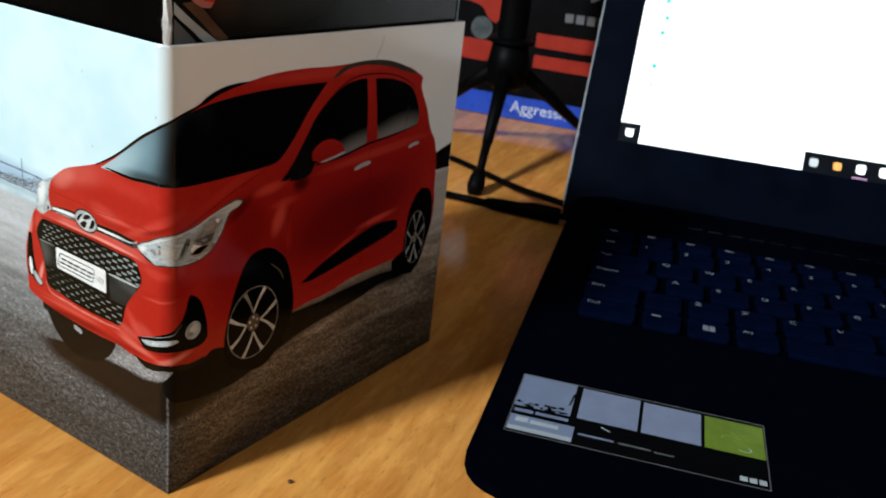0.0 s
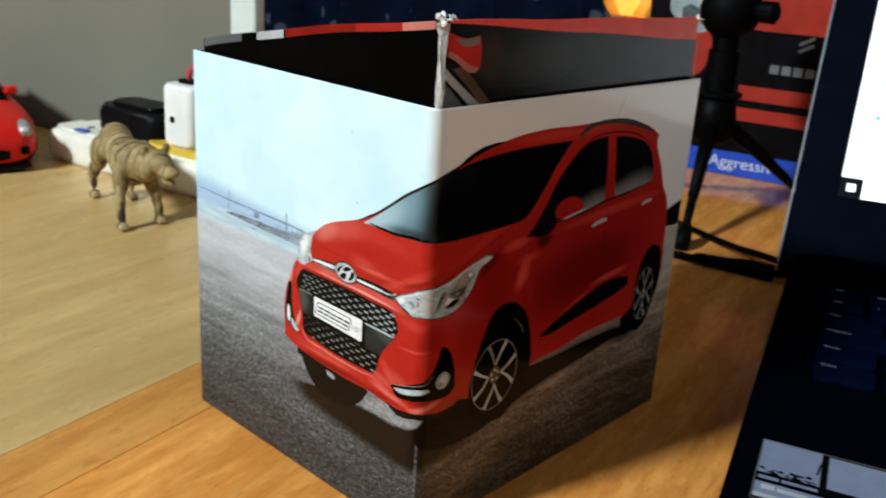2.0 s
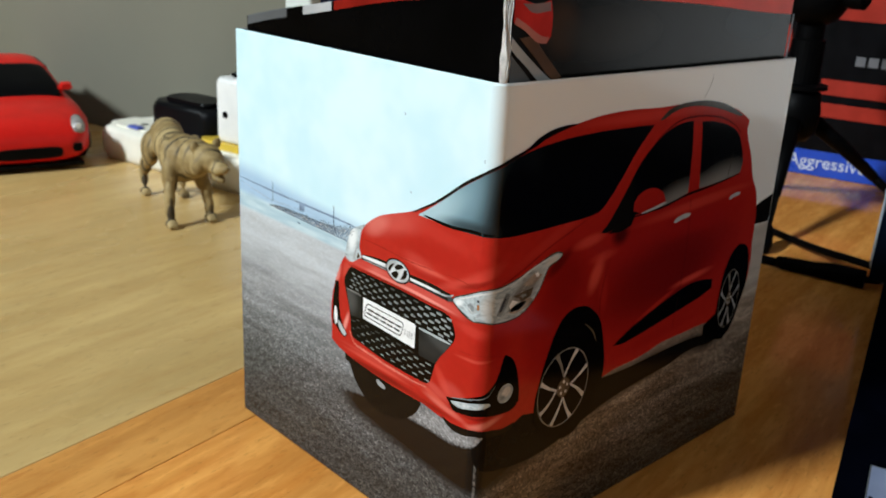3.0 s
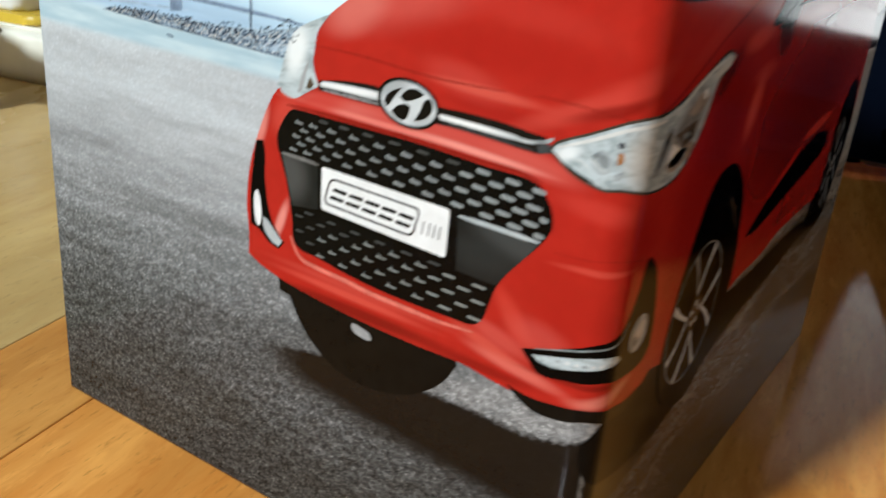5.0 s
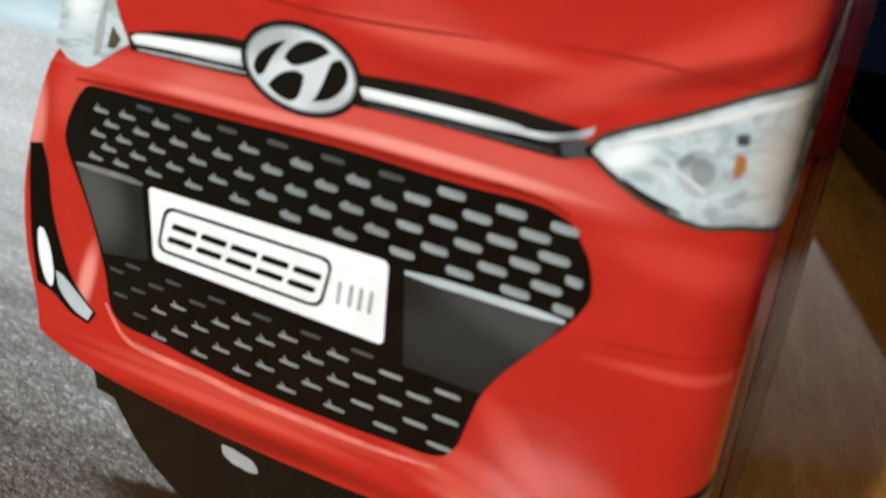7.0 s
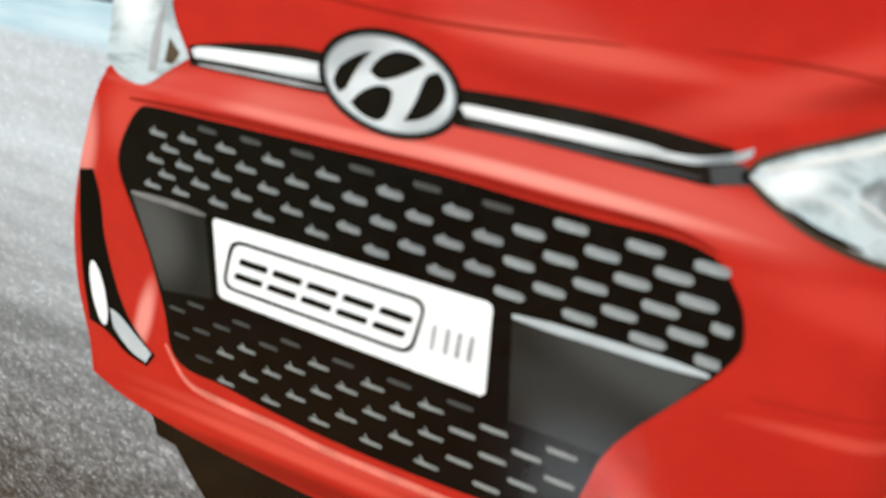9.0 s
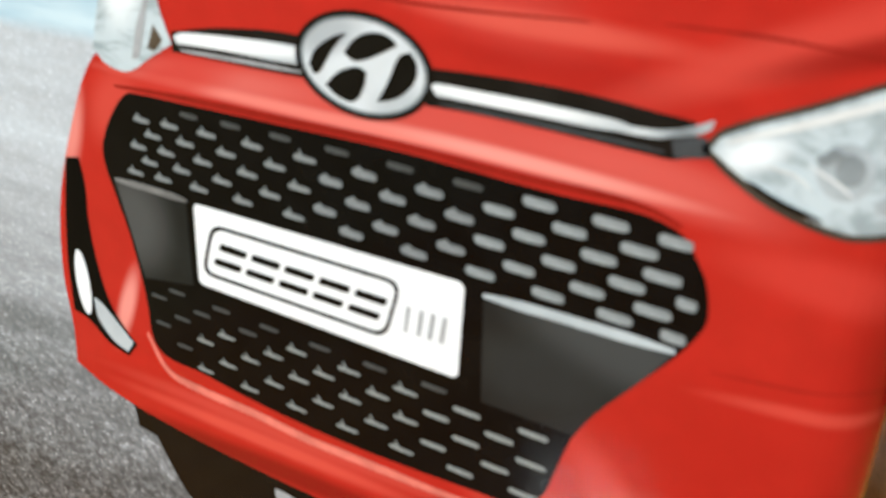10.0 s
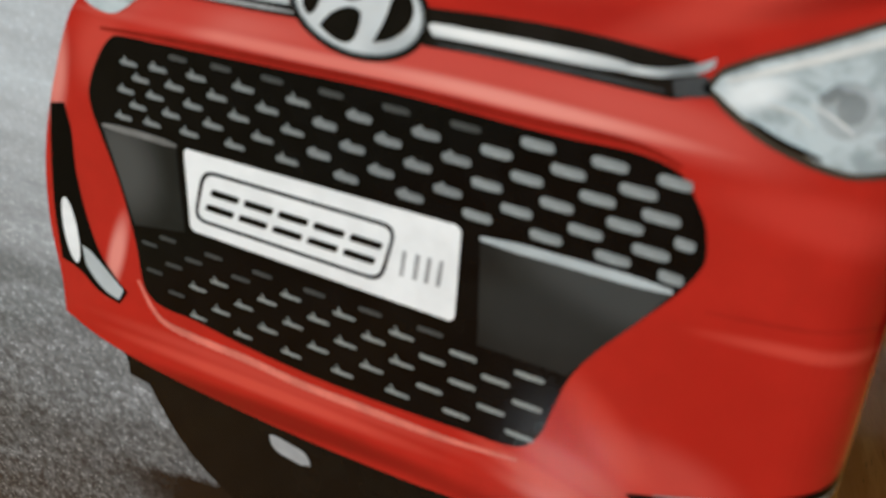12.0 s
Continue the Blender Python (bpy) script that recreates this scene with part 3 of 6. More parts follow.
def block(x0, x1, y0, y1, z0, z1, bevel=0.0, seg=2):
    bm = bmesh.new()
    bmesh.ops.create_cube(bm, size=1.0)
    bmesh.ops.scale(bm, vec=(x1 - x0, y1 - y0, z1 - z0), verts=bm.verts)
    bmesh.ops.translate(bm, vec=((x0 + x1) / 2, (y0 + y1) / 2, (z0 + z1) / 2), verts=bm.verts)
    if bevel:
        bmesh.ops.bevel(bm, geom=bm.edges[:], offset=bevel, segments=seg, affect="EDGES", profile=0.5)
    return bm


def turned(profile, seg=24):
    """A lathe body round z from (radius, height) pairs."""
    bm = bmesh.new()
    rings = []
    for r, z in profile:
        rings.append([bm.verts.new((r * math.cos(2 * math.pi * k / seg), r * math.sin(2 * math.pi * k / seg), z)) for k in range(seg)])
    for a, b in zip(rings, rings[1:]):
        for k in range(seg):
            bm.faces.new((a[k], a[(k + 1) % seg], b[(k + 1) % seg], b[k]))
    bm.faces.new(rings[0][::-1])
    bm.faces.new(rings[-1])
    return bm


def tube(points, radii, seg=10):
    """A round bar along points, with a radius at each."""
    bm = bmesh.new()
    rings = []
    pts = [Vector(p) for p in points]
    for i, p in enumerate(pts):
        d = (pts[min(i + 1, len(pts) - 1)] - pts[max(i - 1, 0)]).normalized()
        side = d.cross(Vector((0.02, 0.03, 1))).normalized()
        up = side.cross(d)
        r = radii[i] if isinstance(radii, (list, tuple)) else radii
        rings.append([bm.verts.new(p + r * (math.cos(2 * math.pi * k / seg) * side + math.sin(2 * math.pi * k / seg) * up)) for k in range(seg)])
    for a, b in zip(rings, rings[1:]):
        for k in range(seg):
            bm.faces.new((a[k], a[(k + 1) % seg], b[(k + 1) % seg], b[k]))
    bm.faces.new(rings[0][::-1])
    bm.faces.new(rings[-1])
    bmesh.ops.recalc_face_normals(bm, faces=bm.faces)
    return bm


def sweep(points, n=8):
    """An open smooth curve through points."""
    pts = [Vector(p) for p in points]
    out = []
    for i in range(len(pts) - 1):
        a, b, c, d = pts[max(i - 1, 0)], pts[i], pts[i + 1], pts[min(i + 2, len(pts) - 1)]
        for k in range(n):
            t = k / n
            out.append(0.5 * (2 * b + (c - a) * t + (2 * a - 5 * b + 4 * c - d) * t * t + (3 * b - a - 3 * c + d) * t ** 3))
    return out + [pts[-1]]


def moved(bm, m):
    bmesh.ops.transform(bm, matrix=m, verts=bm.verts)
    return bm


def joined(*bms):
    """Several solids of one part as one bmesh."""
    out = bms[0]
    for b in bms[1:]:
        me = bpy.data.meshes.new("joint")
        b.to_mesh(me)
        b.free()
        out.from_mesh(me)
        bpy.data.meshes.remove(me)
    return out


def letters(text, size, name="lettering"):
    cu = bpy.data.curves.new(name, "FONT")
    cu.body, cu.size, cu.extrude = text, size, 0.00002
    ob = bpy.data.objects.new(name, cu)
    me = bpy.data.meshes.new_from_object(ob)
    bpy.data.objects.remove(ob)
    return me


def lettering(text, size, m, material, parent, label=""):
    me = letters(text, size)
    me.materials.append(MATS[material])
    ob = new("lettering", me)
    ob.parent = parent
    ob.matrix_local = m
    if label:
        ob["label"] = label
    return ob


# ---- the room and the desk ----
TURN = Matrix.Rotation(radians(ROOM), 4, "Z")


def setting(name, bm, material, label, category):
    ob = part(name, bm, material)
    ob.matrix_world = TURN
    return tagged(ob, label, category, kind="structure")


FLOOR, CEIL, U0, U1, V0, V1 = -0.75, 1.85, -2.1, 1.3, -1.5, 1.15
# Unseen closing surfaces, mostly dark so that they bounce little light.
setting("floor", block(U0 - 0.1, U1 + 0.1, V0 - 0.1, V1 + 0.1, FLOOR - 0.1, FLOOR), "floor_tile", "plain brown tiled floor under the desk", "floor")
setting("ceiling", block(U0 - 0.1, U1 + 0.1, V0 - 0.1, V1 + 0.1, CEIL, CEIL + 0.1), "ceiling_paint", "unseen grey-beige ceiling closing the room", "ceiling")
setting("wall_west", block(U0 - 0.1, U0, V0, V1, FLOOR, CEIL), "dark_closing_paint", "unseen dark brown wall closing the room", "wall")
# Unseen white wall, set close to bounce light onto the carton's right side.
setting("wall_east", block(U1, U1 + 0.1, V0, V1, FLOOR, CEIL), "bounce_paint", "unseen white wall that bounces light towards the carton", "wall")
# The opening is added to let sky light through the curtain.
setting("wall_north", joined(
    block(U0 - 0.1, -1.25, V1, V1 + 0.1, FLOOR, CEIL), block(0.05, U1 + 0.1, V1, V1 + 0.1, FLOOR, CEIL),
    block(-1.25, 0.05, V1, V1 + 0.1, FLOOR, -0.3), block(-1.25, 0.05, V1, V1 + 0.1, 1.1, CEIL)), "wall_paint", "grey-green painted wall with an added opening behind the curtain", "wall")
wu, ww, wz, wh = WIN_U, WIN_W / 2, WIN_Z, WIN_H / 2
setting("wall_south", joined(
    block(U0 - 0.1, wu - ww, V0 - 0.1, V0, FLOOR, CEIL), block(wu + ww, U1 + 0.1, V0 - 0.1, V0, FLOOR, CEIL),
    block(wu - ww, wu + ww, V0 - 0.1, V0, FLOOR, wz - wh), block(wu - ww, wu + ww, V0 - 0.1, V0, wz + wh, CEIL)),
    "dark_closing_paint", "unseen dark brown wall with a window opening", "wall")
win = tagged(new("window_1"), "plain white window frame in the wall opening", "window", kind="structure")
win.matrix_world = TURN
part("window_frame", joined(
    block(wu - ww, wu - ww + 0.03, V0 - 0.08, V0 - 0.04, wz - wh, wz + wh), block(wu + ww - 0.03, wu + ww, V0 - 0.08, V0 - 0.04, wz - wh, wz + wh),
    block(wu - ww + 0.03, wu + ww - 0.03, V0 - 0.08, V0 - 0.04, wz - wh, wz - wh + 0.03), block(wu - ww + 0.03, wu + ww - 0.03, V0 - 0.08, V0 - 0.04, wz + wh - 0.03, wz + wh)), "trim_paint", win)

# The pier behind the desk's far corner, with its pale end trim.
PIER_V, PIER_U = 0.27, -0.334
setting("wall_pier", block(U0, PIER_U, PIER_V, PIER_V + 0.016, FLOOR, CEIL), "wall_paint", "grey-green painted wall behind the power strip", "wall")
setting("trim", block(PIER_U, PIER_U + 0.023, PIER_V - 0.004, PIER_V + 0.006, FLOOR, CEIL, 0.002), "trim_paint", "pale green-white corner trim on the wall", "trim")

desk = thing("desk", "orange-brown wooden desk with a paler rear board", "desk", TURN)
EDGES = [(-1.5, "desk_wood_pale"), (-0.1365, "desk_wood_amber"), (-0.1060, "desk_wood_orange"), (1.15, "")]
for (u0, kind_), (u1, _) in zip(EDGES, EDGES[1:]):
    back = PIER_V - 0.006 if u0 < -1 else 0.86
    part("board", block(u0 + 0.0001, u1 - 0.0001, -0.75, back, -0.028, 0.0, 0.0002, 1), kind_, desk, "pale honey-coloured wooden board" if u0 < -1 else "orange-brown glossy wooden board")
part("support", block(U0 + 0.62, 1.13, -0.70, 0.20, -0.05, -0.0285), "desk_wood_orange", desk)
for u, v in ((-1.45, -0.70), (1.08, -0.70), (-1.45, 0.16), (1.08, 0.16)):
    part("leg", block(u, u + 0.05, v, v + 0.05, FLOOR, -0.0505, 0.003), "desk_wood_orange", desk)


def curtain():
    bm = bmesh.new()
    n, rows = 320, 2
    grid = []
    for j in range(rows):
        z = -0.6 if j == 0 else 1.6
        line = []
        for i in range(n + 1):
            u = -1.45 + 2.2 * i / n
            v = 0.90 + 0.022 * math.sin(u * 46) + 0.012 * math.sin(u * 101 + 1.0)
            line.append(bm.verts.new((u, v, z)))
        grid.append(line)
    for i in range(n):
        bm.faces.new((grid[0][i], grid[0][i + 1], grid[1][i + 1], grid[1][i]))
    ob = part("curtain", bm, "curtain_cloth", smooth=True)
    ob.matrix_world = TURN
    rod = part("rod", moved(turned([(0.01, -1.15), (0.01, 1.15)], 12), Matrix.Translation((-0.35, 0.90, 1.6)) @ Matrix.Rotation(math.pi / 2, 4, "Y")), "lamp_brass", ob)
    return tagged(ob, "dark navy curtain with small pale dots, hanging in folds", "curtain")


curtain()

# ---- the printed carton ----
W, D, H = 0.1148, 0.1385, 0.1335  # left wall, right wall, height
R = 0.0036  # rounded fold
Q = math.pi / 4 * R
LAYER = 0.00003


def skin(s, z, h=0.0):
    """A place on the carton's skin: s millimetres along the walls from the front fold, z up, h metres proud."""
    s, z = s / 1000, z / 1000
    lost = R - Q
    k = (0.004 - lost) / 0.004
    s = s * k if abs(s) < 0.004 else s - math.copysign(lost, s)
    if s < -Q:
        return Vector((-R + s + Q, -h, z))
    if s > Q:
        return Vector((h, R + s - Q, z))
    a = (s + Q) / (2 * Q) * math.pi / 2
    return Vector((-R + (R + h) * math.sin(a), R - (R + h) * math.cos(a), z))


def rounded(points, n=5, corner=48):
    """A closed outline through points: smooth, but for its sharp corners."""
    pts = [Vector(p) for p in points]
    m = len(pts)
    sharp = []
    for i in range(m):
        a, b = pts[i] - pts[i - 1], pts[(i + 1) % m] - pts[i]
        sharp.append(a.length < 1e-6 or b.length < 1e-6 or math.degrees(a.angle(b)) > corner)
    out = []
    for i in range(m):
        b, c = pts[i], pts[(i + 1) % m]
        a = b - (c - b) * 0.5 if sharp[i] else pts[i - 1]
        d = c + (c - b) * 0.5 if sharp[(i + 1) % m] else pts[(i + 2) % m]
        span = (c - b).length
        t0 = (c - a) / max((c - a).length, 1e-9) * span
        t1 = (d - b) / max((d - b).length, 1e-9) * span
        for k in range(n):
            t = k / n
            out.append((2 * t ** 3 - 3 * t * t + 1) * b + (t ** 3 - 2 * t * t + t) * t0 + (-2 * t ** 3 + 3 * t * t) * c + (t ** 3 - t * t) * t1)
    return out


def flat(outline, layer):
    """A printed patch with that outline, laid on the carton's skin."""
    from_2d = [Vector((p[0], p[1], 0)) for p in outline]
    bm = bmesh.new()
    vs = [bm.verts.new(p) for p in from_2d]
    edges = [bm.edges.new((vs[i], vs[(i + 1) % len(vs)])) for i in range(len(vs))]
    bmesh.ops.triangle_fill(bm, use_beauty=True, use_dissolve=False, edges=edges, normal=(0, 0, 1))
    lo, hi = min(p[0] for p in from_2d), max(p[0] for p in from_2d)
    for cut in (-4.0, -3.5, -2.9, -2.3, -1.7, -1.1, -0.5, 0.0, 0.5, 1.1, 1.7, 2.3, 2.9, 3.5, 4.0):
        if lo < cut < hi:
            bmesh.ops.bisect_plane(bm, geom=bm.verts[:] + bm.edges[:] + bm.faces[:], plane_co=(cut, 0, 0), plane_no=(1, 0, 0))
    for v in bm.verts:
        v.co = skin(v.co.x, v.co.y, layer * LAYER)
    bmesh.ops.recalc_face_normals(bm, faces=bm.faces)
    for f in bm.faces:
        if f.normal.x - f.normal.y < 0:
            f.normal_flip()
    return bm


def oval(s, z, rs, rz, turn=0.0, n=36):
    c, k = math.cos(radians(turn)), math.sin(radians(turn))
    return [(s + rs * math.cos(a) * c - rz * math.sin(a) * k, z + rs * math.cos(a) * k + rz * math.sin(a) * c) for a in (2 * math.pi * i / n for i in range(n))]


def ring(outer, inner, layer):
    """A printed line between two outlines with as many points each."""
    bm = bmesh.new()
    a = [bm.verts.new(skin(p[0], p[1], layer * LAYER)) for p in outer]
    b = [bm.verts.new(skin(p[0], p[1], layer * LAYER)) for p in inner]
    n = len(a)
    for i in range(n):
        bm.faces.new((a[i], a[(i + 1) % n], b[(i + 1) % n], b[i]))
    for f in bm.faces:
        f.normal_update()
        if f.normal.x - f.normal.y < 0:
            f.normal_flip()
    return bm


def stroke(points, width, layer, n=6):
    """A printed line of that width, in millimetres."""
    pts = sweep([(p[0], p[1], 0) for p in points], n)
    bm = bmesh.new()
    rows = []
    for i, p in enumerate(pts):
        d = (pts[min(i + 1, len(pts) - 1)] - pts[max(i - 1, 0)]).normalized()
        w = width * (0.35 + 0.65 * min(1.0, 4 * min(i + 0.3, len(pts) - 0.7 - i) / len(pts))) / 2
        rows.append([bm.verts.new(skin(p.x - d.y * k * w, p.y + d.x * k * w, layer * LAYER)) for k in (-1, 1)])
    for a, b in zip(rows, rows[1:]):
        bm.faces.new((a[0], b[0], b[1], a[1]))
    for f in bm.faces:
        f.normal_update()
        if f.normal.x - f.normal.y < 0:
            f.normal_flip()
    return bm


carton = thing("carton", "open cardboard carton printed with a red hatchback on asphalt", "box")


def carton_walls():
    T = 0.0008
    bm = bmesh.new()
    steps = [-W * 1000, -80, -40, -10, -4, -3.5, -2.9, -2.3, -1.7, -1.1, -0.5, 0, 0.5, 1.1, 1.7, 2.3, 2.9, 3.5, 4, 10, 45, 90, D * 1000]
    heights = [0.0, 0.6, 4, 8, 13, 19, 26, 40, 80, 120, 132.9, H * 1000]
    grid = []

    def sag(z):
        return max(0.0, (z - 120) / 13.5) * 1.6

    for z in heights:
        line = []
        for s in steps:
            h = -0.0003 if z in (0.0, H * 1000) else 0.0
            p = skin(s, z - sag(z) * max(0.0, s / D / 1000), h)
            sharp = Vector((min(s, 0.0) / 1000 + h, max(s, 0.0) / 1000 - h, p.z))
            line.append(bm.verts.new(p.lerp(sharp, 0.9 * max(0.0, 1 - z / 25) ** 1.5)))
        # the two hidden walls close the ring
        line.append(bm.verts.new((-W, D, (z - sag(z)) / 1000)))
        grid.append(line)
    n = len(grid[0])
    for a, b in zip(grid, grid[1:]):
        for i in range(n):
            bm.faces.new((a[i], a[(i + 1) % n], b[(i + 1) % n], b[i]))
    bm.faces.new(grid[0][::-1])
    bmesh.ops.recalc_face_normals(bm, faces=bm.faces)
    ob = part("wall", bm, "print_landscape", carton, "glossy printed card walls with sky and asphalt")
    so = ob.modifiers.new("card", "SOLIDIFY")
    so.thickness, so.offset = T, -1.0
    ob.data.materials.append(MATS["board_inside"])
    so.material_offset_rim, so.material_offset = 1, 1
    return ob


carton_walls()


def patch(name, points, material, layer, parent=None, label="", smooth=True):
    return part(name, flat(rounded(points) if smooth else points, layer), material, parent or carton, label)


# Far shore: bridge, towers and town.
shore = part("printed_shore", stroke([(-114.6, 86.1), (-95.2, 85.6), (-79.3, 85.5), (-63.0, 85.4), (-52, 85.1)], 0.62, 1), "print_bridge", carton, "faint grey-blue bridge and town skyline")
part("tower", stroke([(-94.9, 82.2), (-94.8, 88.8)], 0.55, 2, 2), "print_slate", shore)
part("tower", stroke([(-62.9, 82.4), (-62.9, 89.0)], 0.50, 2, 2), "print_town", shore)
part("tower", flat([(-80.4, 82.9), (-77.7, 83.3), (-77.6, 85.7), (-80.3, 85.4)], 2), "print_bridge", shore)
part("approach", stroke([(-114.4, 84.9), (-104, 83.4), (-96, 82.6), (-88, 82.9), (-76, 83.6)], 0.5, 1), "print_far", shore)
rng = random.Random(4)
TOWN_TOP = ((-96.5, 80.9), (-93.3, 81.8), (-85.0, 82.3), (-76.1, 82.6), (-70.9, 82.5), (-67.1, 83.4), (-62.2, 83.0), (-58.6, 84.1), (-54.5, 85.9), (-51.0, 86.9))


def town_top(s):
    for (a, za), (b, zb) in zip(TOWN_TOP, TOWN_TOP[1:]):
        if s <= b:
            return za + (zb - za) * (s - a) / (b - a)
    return TOWN_TOP[-1][1]


def town_layer(name, count, material, layer, low, high, size):
    """Rows of tiny printed houses and trees between the waterline and the skyline."""
    bm = bmesh.new()
    for i in range(count):
        s = -96 + 42.4 * (i / (count - 1)) ** 0.8
        z0, z1 = 80.75 - 0.02 * (s + 96), town_top(s)
        z = z0 + (z1 - z0) * (low + (high - low) * rng.random())
        w, h = size * (0.5 + 0.9 * rng.random()), size * (0.35 + 0.7 * rng.random())
        q = [bm.verts.new(skin(s + a * w, z + b * h, layer * LAYER)) for a, b in ((-1, -0.8), (0.9, -1), (1, 0.7 + 0.5 * rng.random()), (-0.8, 0.7 + 0.5 * rng.random()))]
        bm.faces.new(q)
    part(name, bm, material, shore)


patch("haze", [(-97, 80.7), (-93.3, 81.4), (-85, 82.0), (-76, 82.2), (-66, 82.7), (-58, 83.6), (-52, 85.2), (-52, 80.0), (-62, 80.1), (-78, 80.5), (-90, 80.7)], "print_haze", 1, shore)
town_layer("town", 420, "print_town", 3, 0.0, 0.75, 0.22)
town_layer("pale_houses", 190, "print_pearl", 4, 0.05, 0.7, 0.16)
town_layer("trees", 260, "print_soot_blue", 5, 0.35, 1.0, 0.17)
part("waterline", stroke([(-96.8, 80.75), (-82, 80.45), (-68, 80.2), (-55, 79.9)], 0.3, 4), "print_town", shore)
part("boat", stroke([(-81.4, 79.1), (-80.6, 78.95), (-79.8, 78.9)], 0.4, 2, 3), "print_town", shore)
part("cable", stroke([(-94.8, 87.8), (-88, 85.9), (-80, 85.5)], 0.14, 2), "print_haze", shore)
patch("printed_building", [(125.5, 82.6), (131, 84.6), (138.3, 86.2), (138.3, 76.4), (128.0, 76.8)], "print_soot", 1, None, "dark building edge at the picture's rim", False)

# The car: shadow, underside, body.
patch("printed_shadow", [(-1.6, 37.4), (0.1, 39.0), (2.8, 41.6), (5.2, 44.2), (12, 44.6), (22, 44), (44, 43.4), (51, 43.2), (59, 42.8), (67.4, 42.7), (78.4, 43.0), (94.6, 43.0), (106, 41.9), (111, 39.6), (112, 38.4), (98, 38.6), (86.6, 36.8), (79.7, 36.4), (66.6, 35.4), (54.4, 33.9), (46, 32.0), (38, 29.8), (31, 28.3), (23, 27.4), (14, 28.0), (6, 29.6), (1, 31.5), (-1.2, 34.5)], "print_shadow", 1)
under = patch("printed_underside", [(-57.2, 45.5), (-56.5, 44.2), (-56.3, 42.6), (-54.2, 42.3), (-52.6, 39.6), (-51.0, 37.4), (-48.8, 35.4), (-46.6, 33.9), (-43.0, 32.4), (-36.4, 32.2), (-30.4, 33.8), (-26.8, 36.0), (-24.0, 38.7), (-22.0, 42.2), (-24, 46), (-50, 46)], "print_soot", 2, None, "black tyre and underside of the printed car")
part("tow_cover", flat(rounded([(-41.4, 42.0), (-40.6, 42.05), (-39.4, 41.85), (-38.0, 41.5), (-37.5, 40.9), (-37.4, 40.35), (-38.4, 40.1), (-39.3, 40.25), (-40.3, 40.4), (-41.2, 41.0)]), 3), "print_grey", under)
body = patch("printed_body", [(-47.3, 87.8), (-42.1, 91.3), (-34.4, 94.1), (-28.7, 96.1), (-19, 101.4), (-8.7, 108.8), (1.1, 114.1), (6.3, 115.6), (11.2, 117.6), (19.3, 120.4), (28.6, 121.5), (37.2, 122.6), (50.3, 123.0),
    (64.6, 122.4), (77, 122.4), (89.4, 121.6), (105.7, 118.2), (114.5, 113.9), (114.3, 110.1), (119.1, 101.9), (122.7, 93.8), (126.6, 88.4), (128.9, 79.5), (129.4, 70.8), (130.3, 63), (129, 54), (120.2, 46.3), (104.4, 46.6)]
    + [(92, 46.5), (81.3, 46.4), (74.7, 45.3), (68.0, 44.5), (57.7, 44.3), (51.2, 43.3), (34.6, 38.3), (17.6, 42.8), (13.9, 41.5), (8.8, 41.2), (4.6, 42.2), (-1.3, 42.9), (-5.2, 42.2), (-9.9, 41.7), (-15.4, 42.0), (-21.3, 42.8),
    (-27.9, 42.7), (-36.3, 42.8), (-45.2, 43.3), (-53.8, 44.2), (-59.6, 45.4), (-63.2, 46.9), (-63.1, 50.3), (-63.6, 55.6), (-62.9, 62.1), (-60.6, 69), (-57.4, 75), (-53.1, 77.3), (-50.6, 82), (-49.5, 85.3)], "print_red", 3, None, "bright red printed car body")
patch("lip", [(-14, 42.6), (-9.9, 42.0), (-5.2, 42.5), (-1.3, 43.1), (4.6, 42.5), (8.8, 41.5), (13.9, 41.8), (12, 40.2), (8.8, 39.8), (4.6, 40.5), (-1.3, 41.3), (-5.2, 40.3), (-9.9, 40.2)], "print_soot", 4, body)
patch("windscreen", [(-26.3, 95.7), (-19, 100.6), (-8.7, 108.0), (1.1, 113.4), (11.7, 116.5), (23.1, 117.9), (35.3, 118.4), (48.5, 118.3), (62.6, 117.8), (55.4, 110.8), (49.8, 103.8), (44.1, 97.8), (40.4, 95.9),
    (26.4, 95.4), (14.4, 95.4), (7.5, 95.6), (0.8, 96.2), (-5.5, 96.0), (-14.1, 95.4), (-22.1, 95.7)], "print_glass", 4, body, "dark windscreen with a pale blue sheen")
part("wiper", stroke([(-24, 96.2), (-14, 95.8), (-6, 96.6), (1, 96.8)], 0.9, 5), "print_black", body)
part("pillar", stroke([(-28.5, 95.9), (-19, 101.2), (-8.7, 108.6), (1.1, 113.9), (9, 116.4), (13, 117.6)], 0.8, 5), "print_soot", body)
patch("roof_rail", [(10.5, 117.0), (13.7, 119.1), (19.2, 121.0), (25, 121.6), (29.6, 121.5), (22.8, 120.3), (17.1, 118.9), (12.8, 117.2)], "print_black", 5, body)
patch("roof_rail", [(64.7, 118.7), (69.2, 121.4), (76.5, 122.6), (89.4, 122.2), (100, 120.0), (110.3, 115.9), (108.1, 115.8), (96.8, 118.9), (86.4, 120.8), (76.8, 121.3), (70.9, 120.3), (66.8, 118.8)], "print_rail", 5, body)
patch("side_window", [(55.4, 103.8), (60, 109.2), (66.4, 113.6), (71.9, 116), (77.8, 116.9), (82.2, 116.9), (83.6, 108.7), (84.3, 99.2), (84.4, 94.9), (72.5, 92.8), (56.7, 92.3), (43.3, 89.7), (50, 95)], "print_glass", 4, body, "black side window")
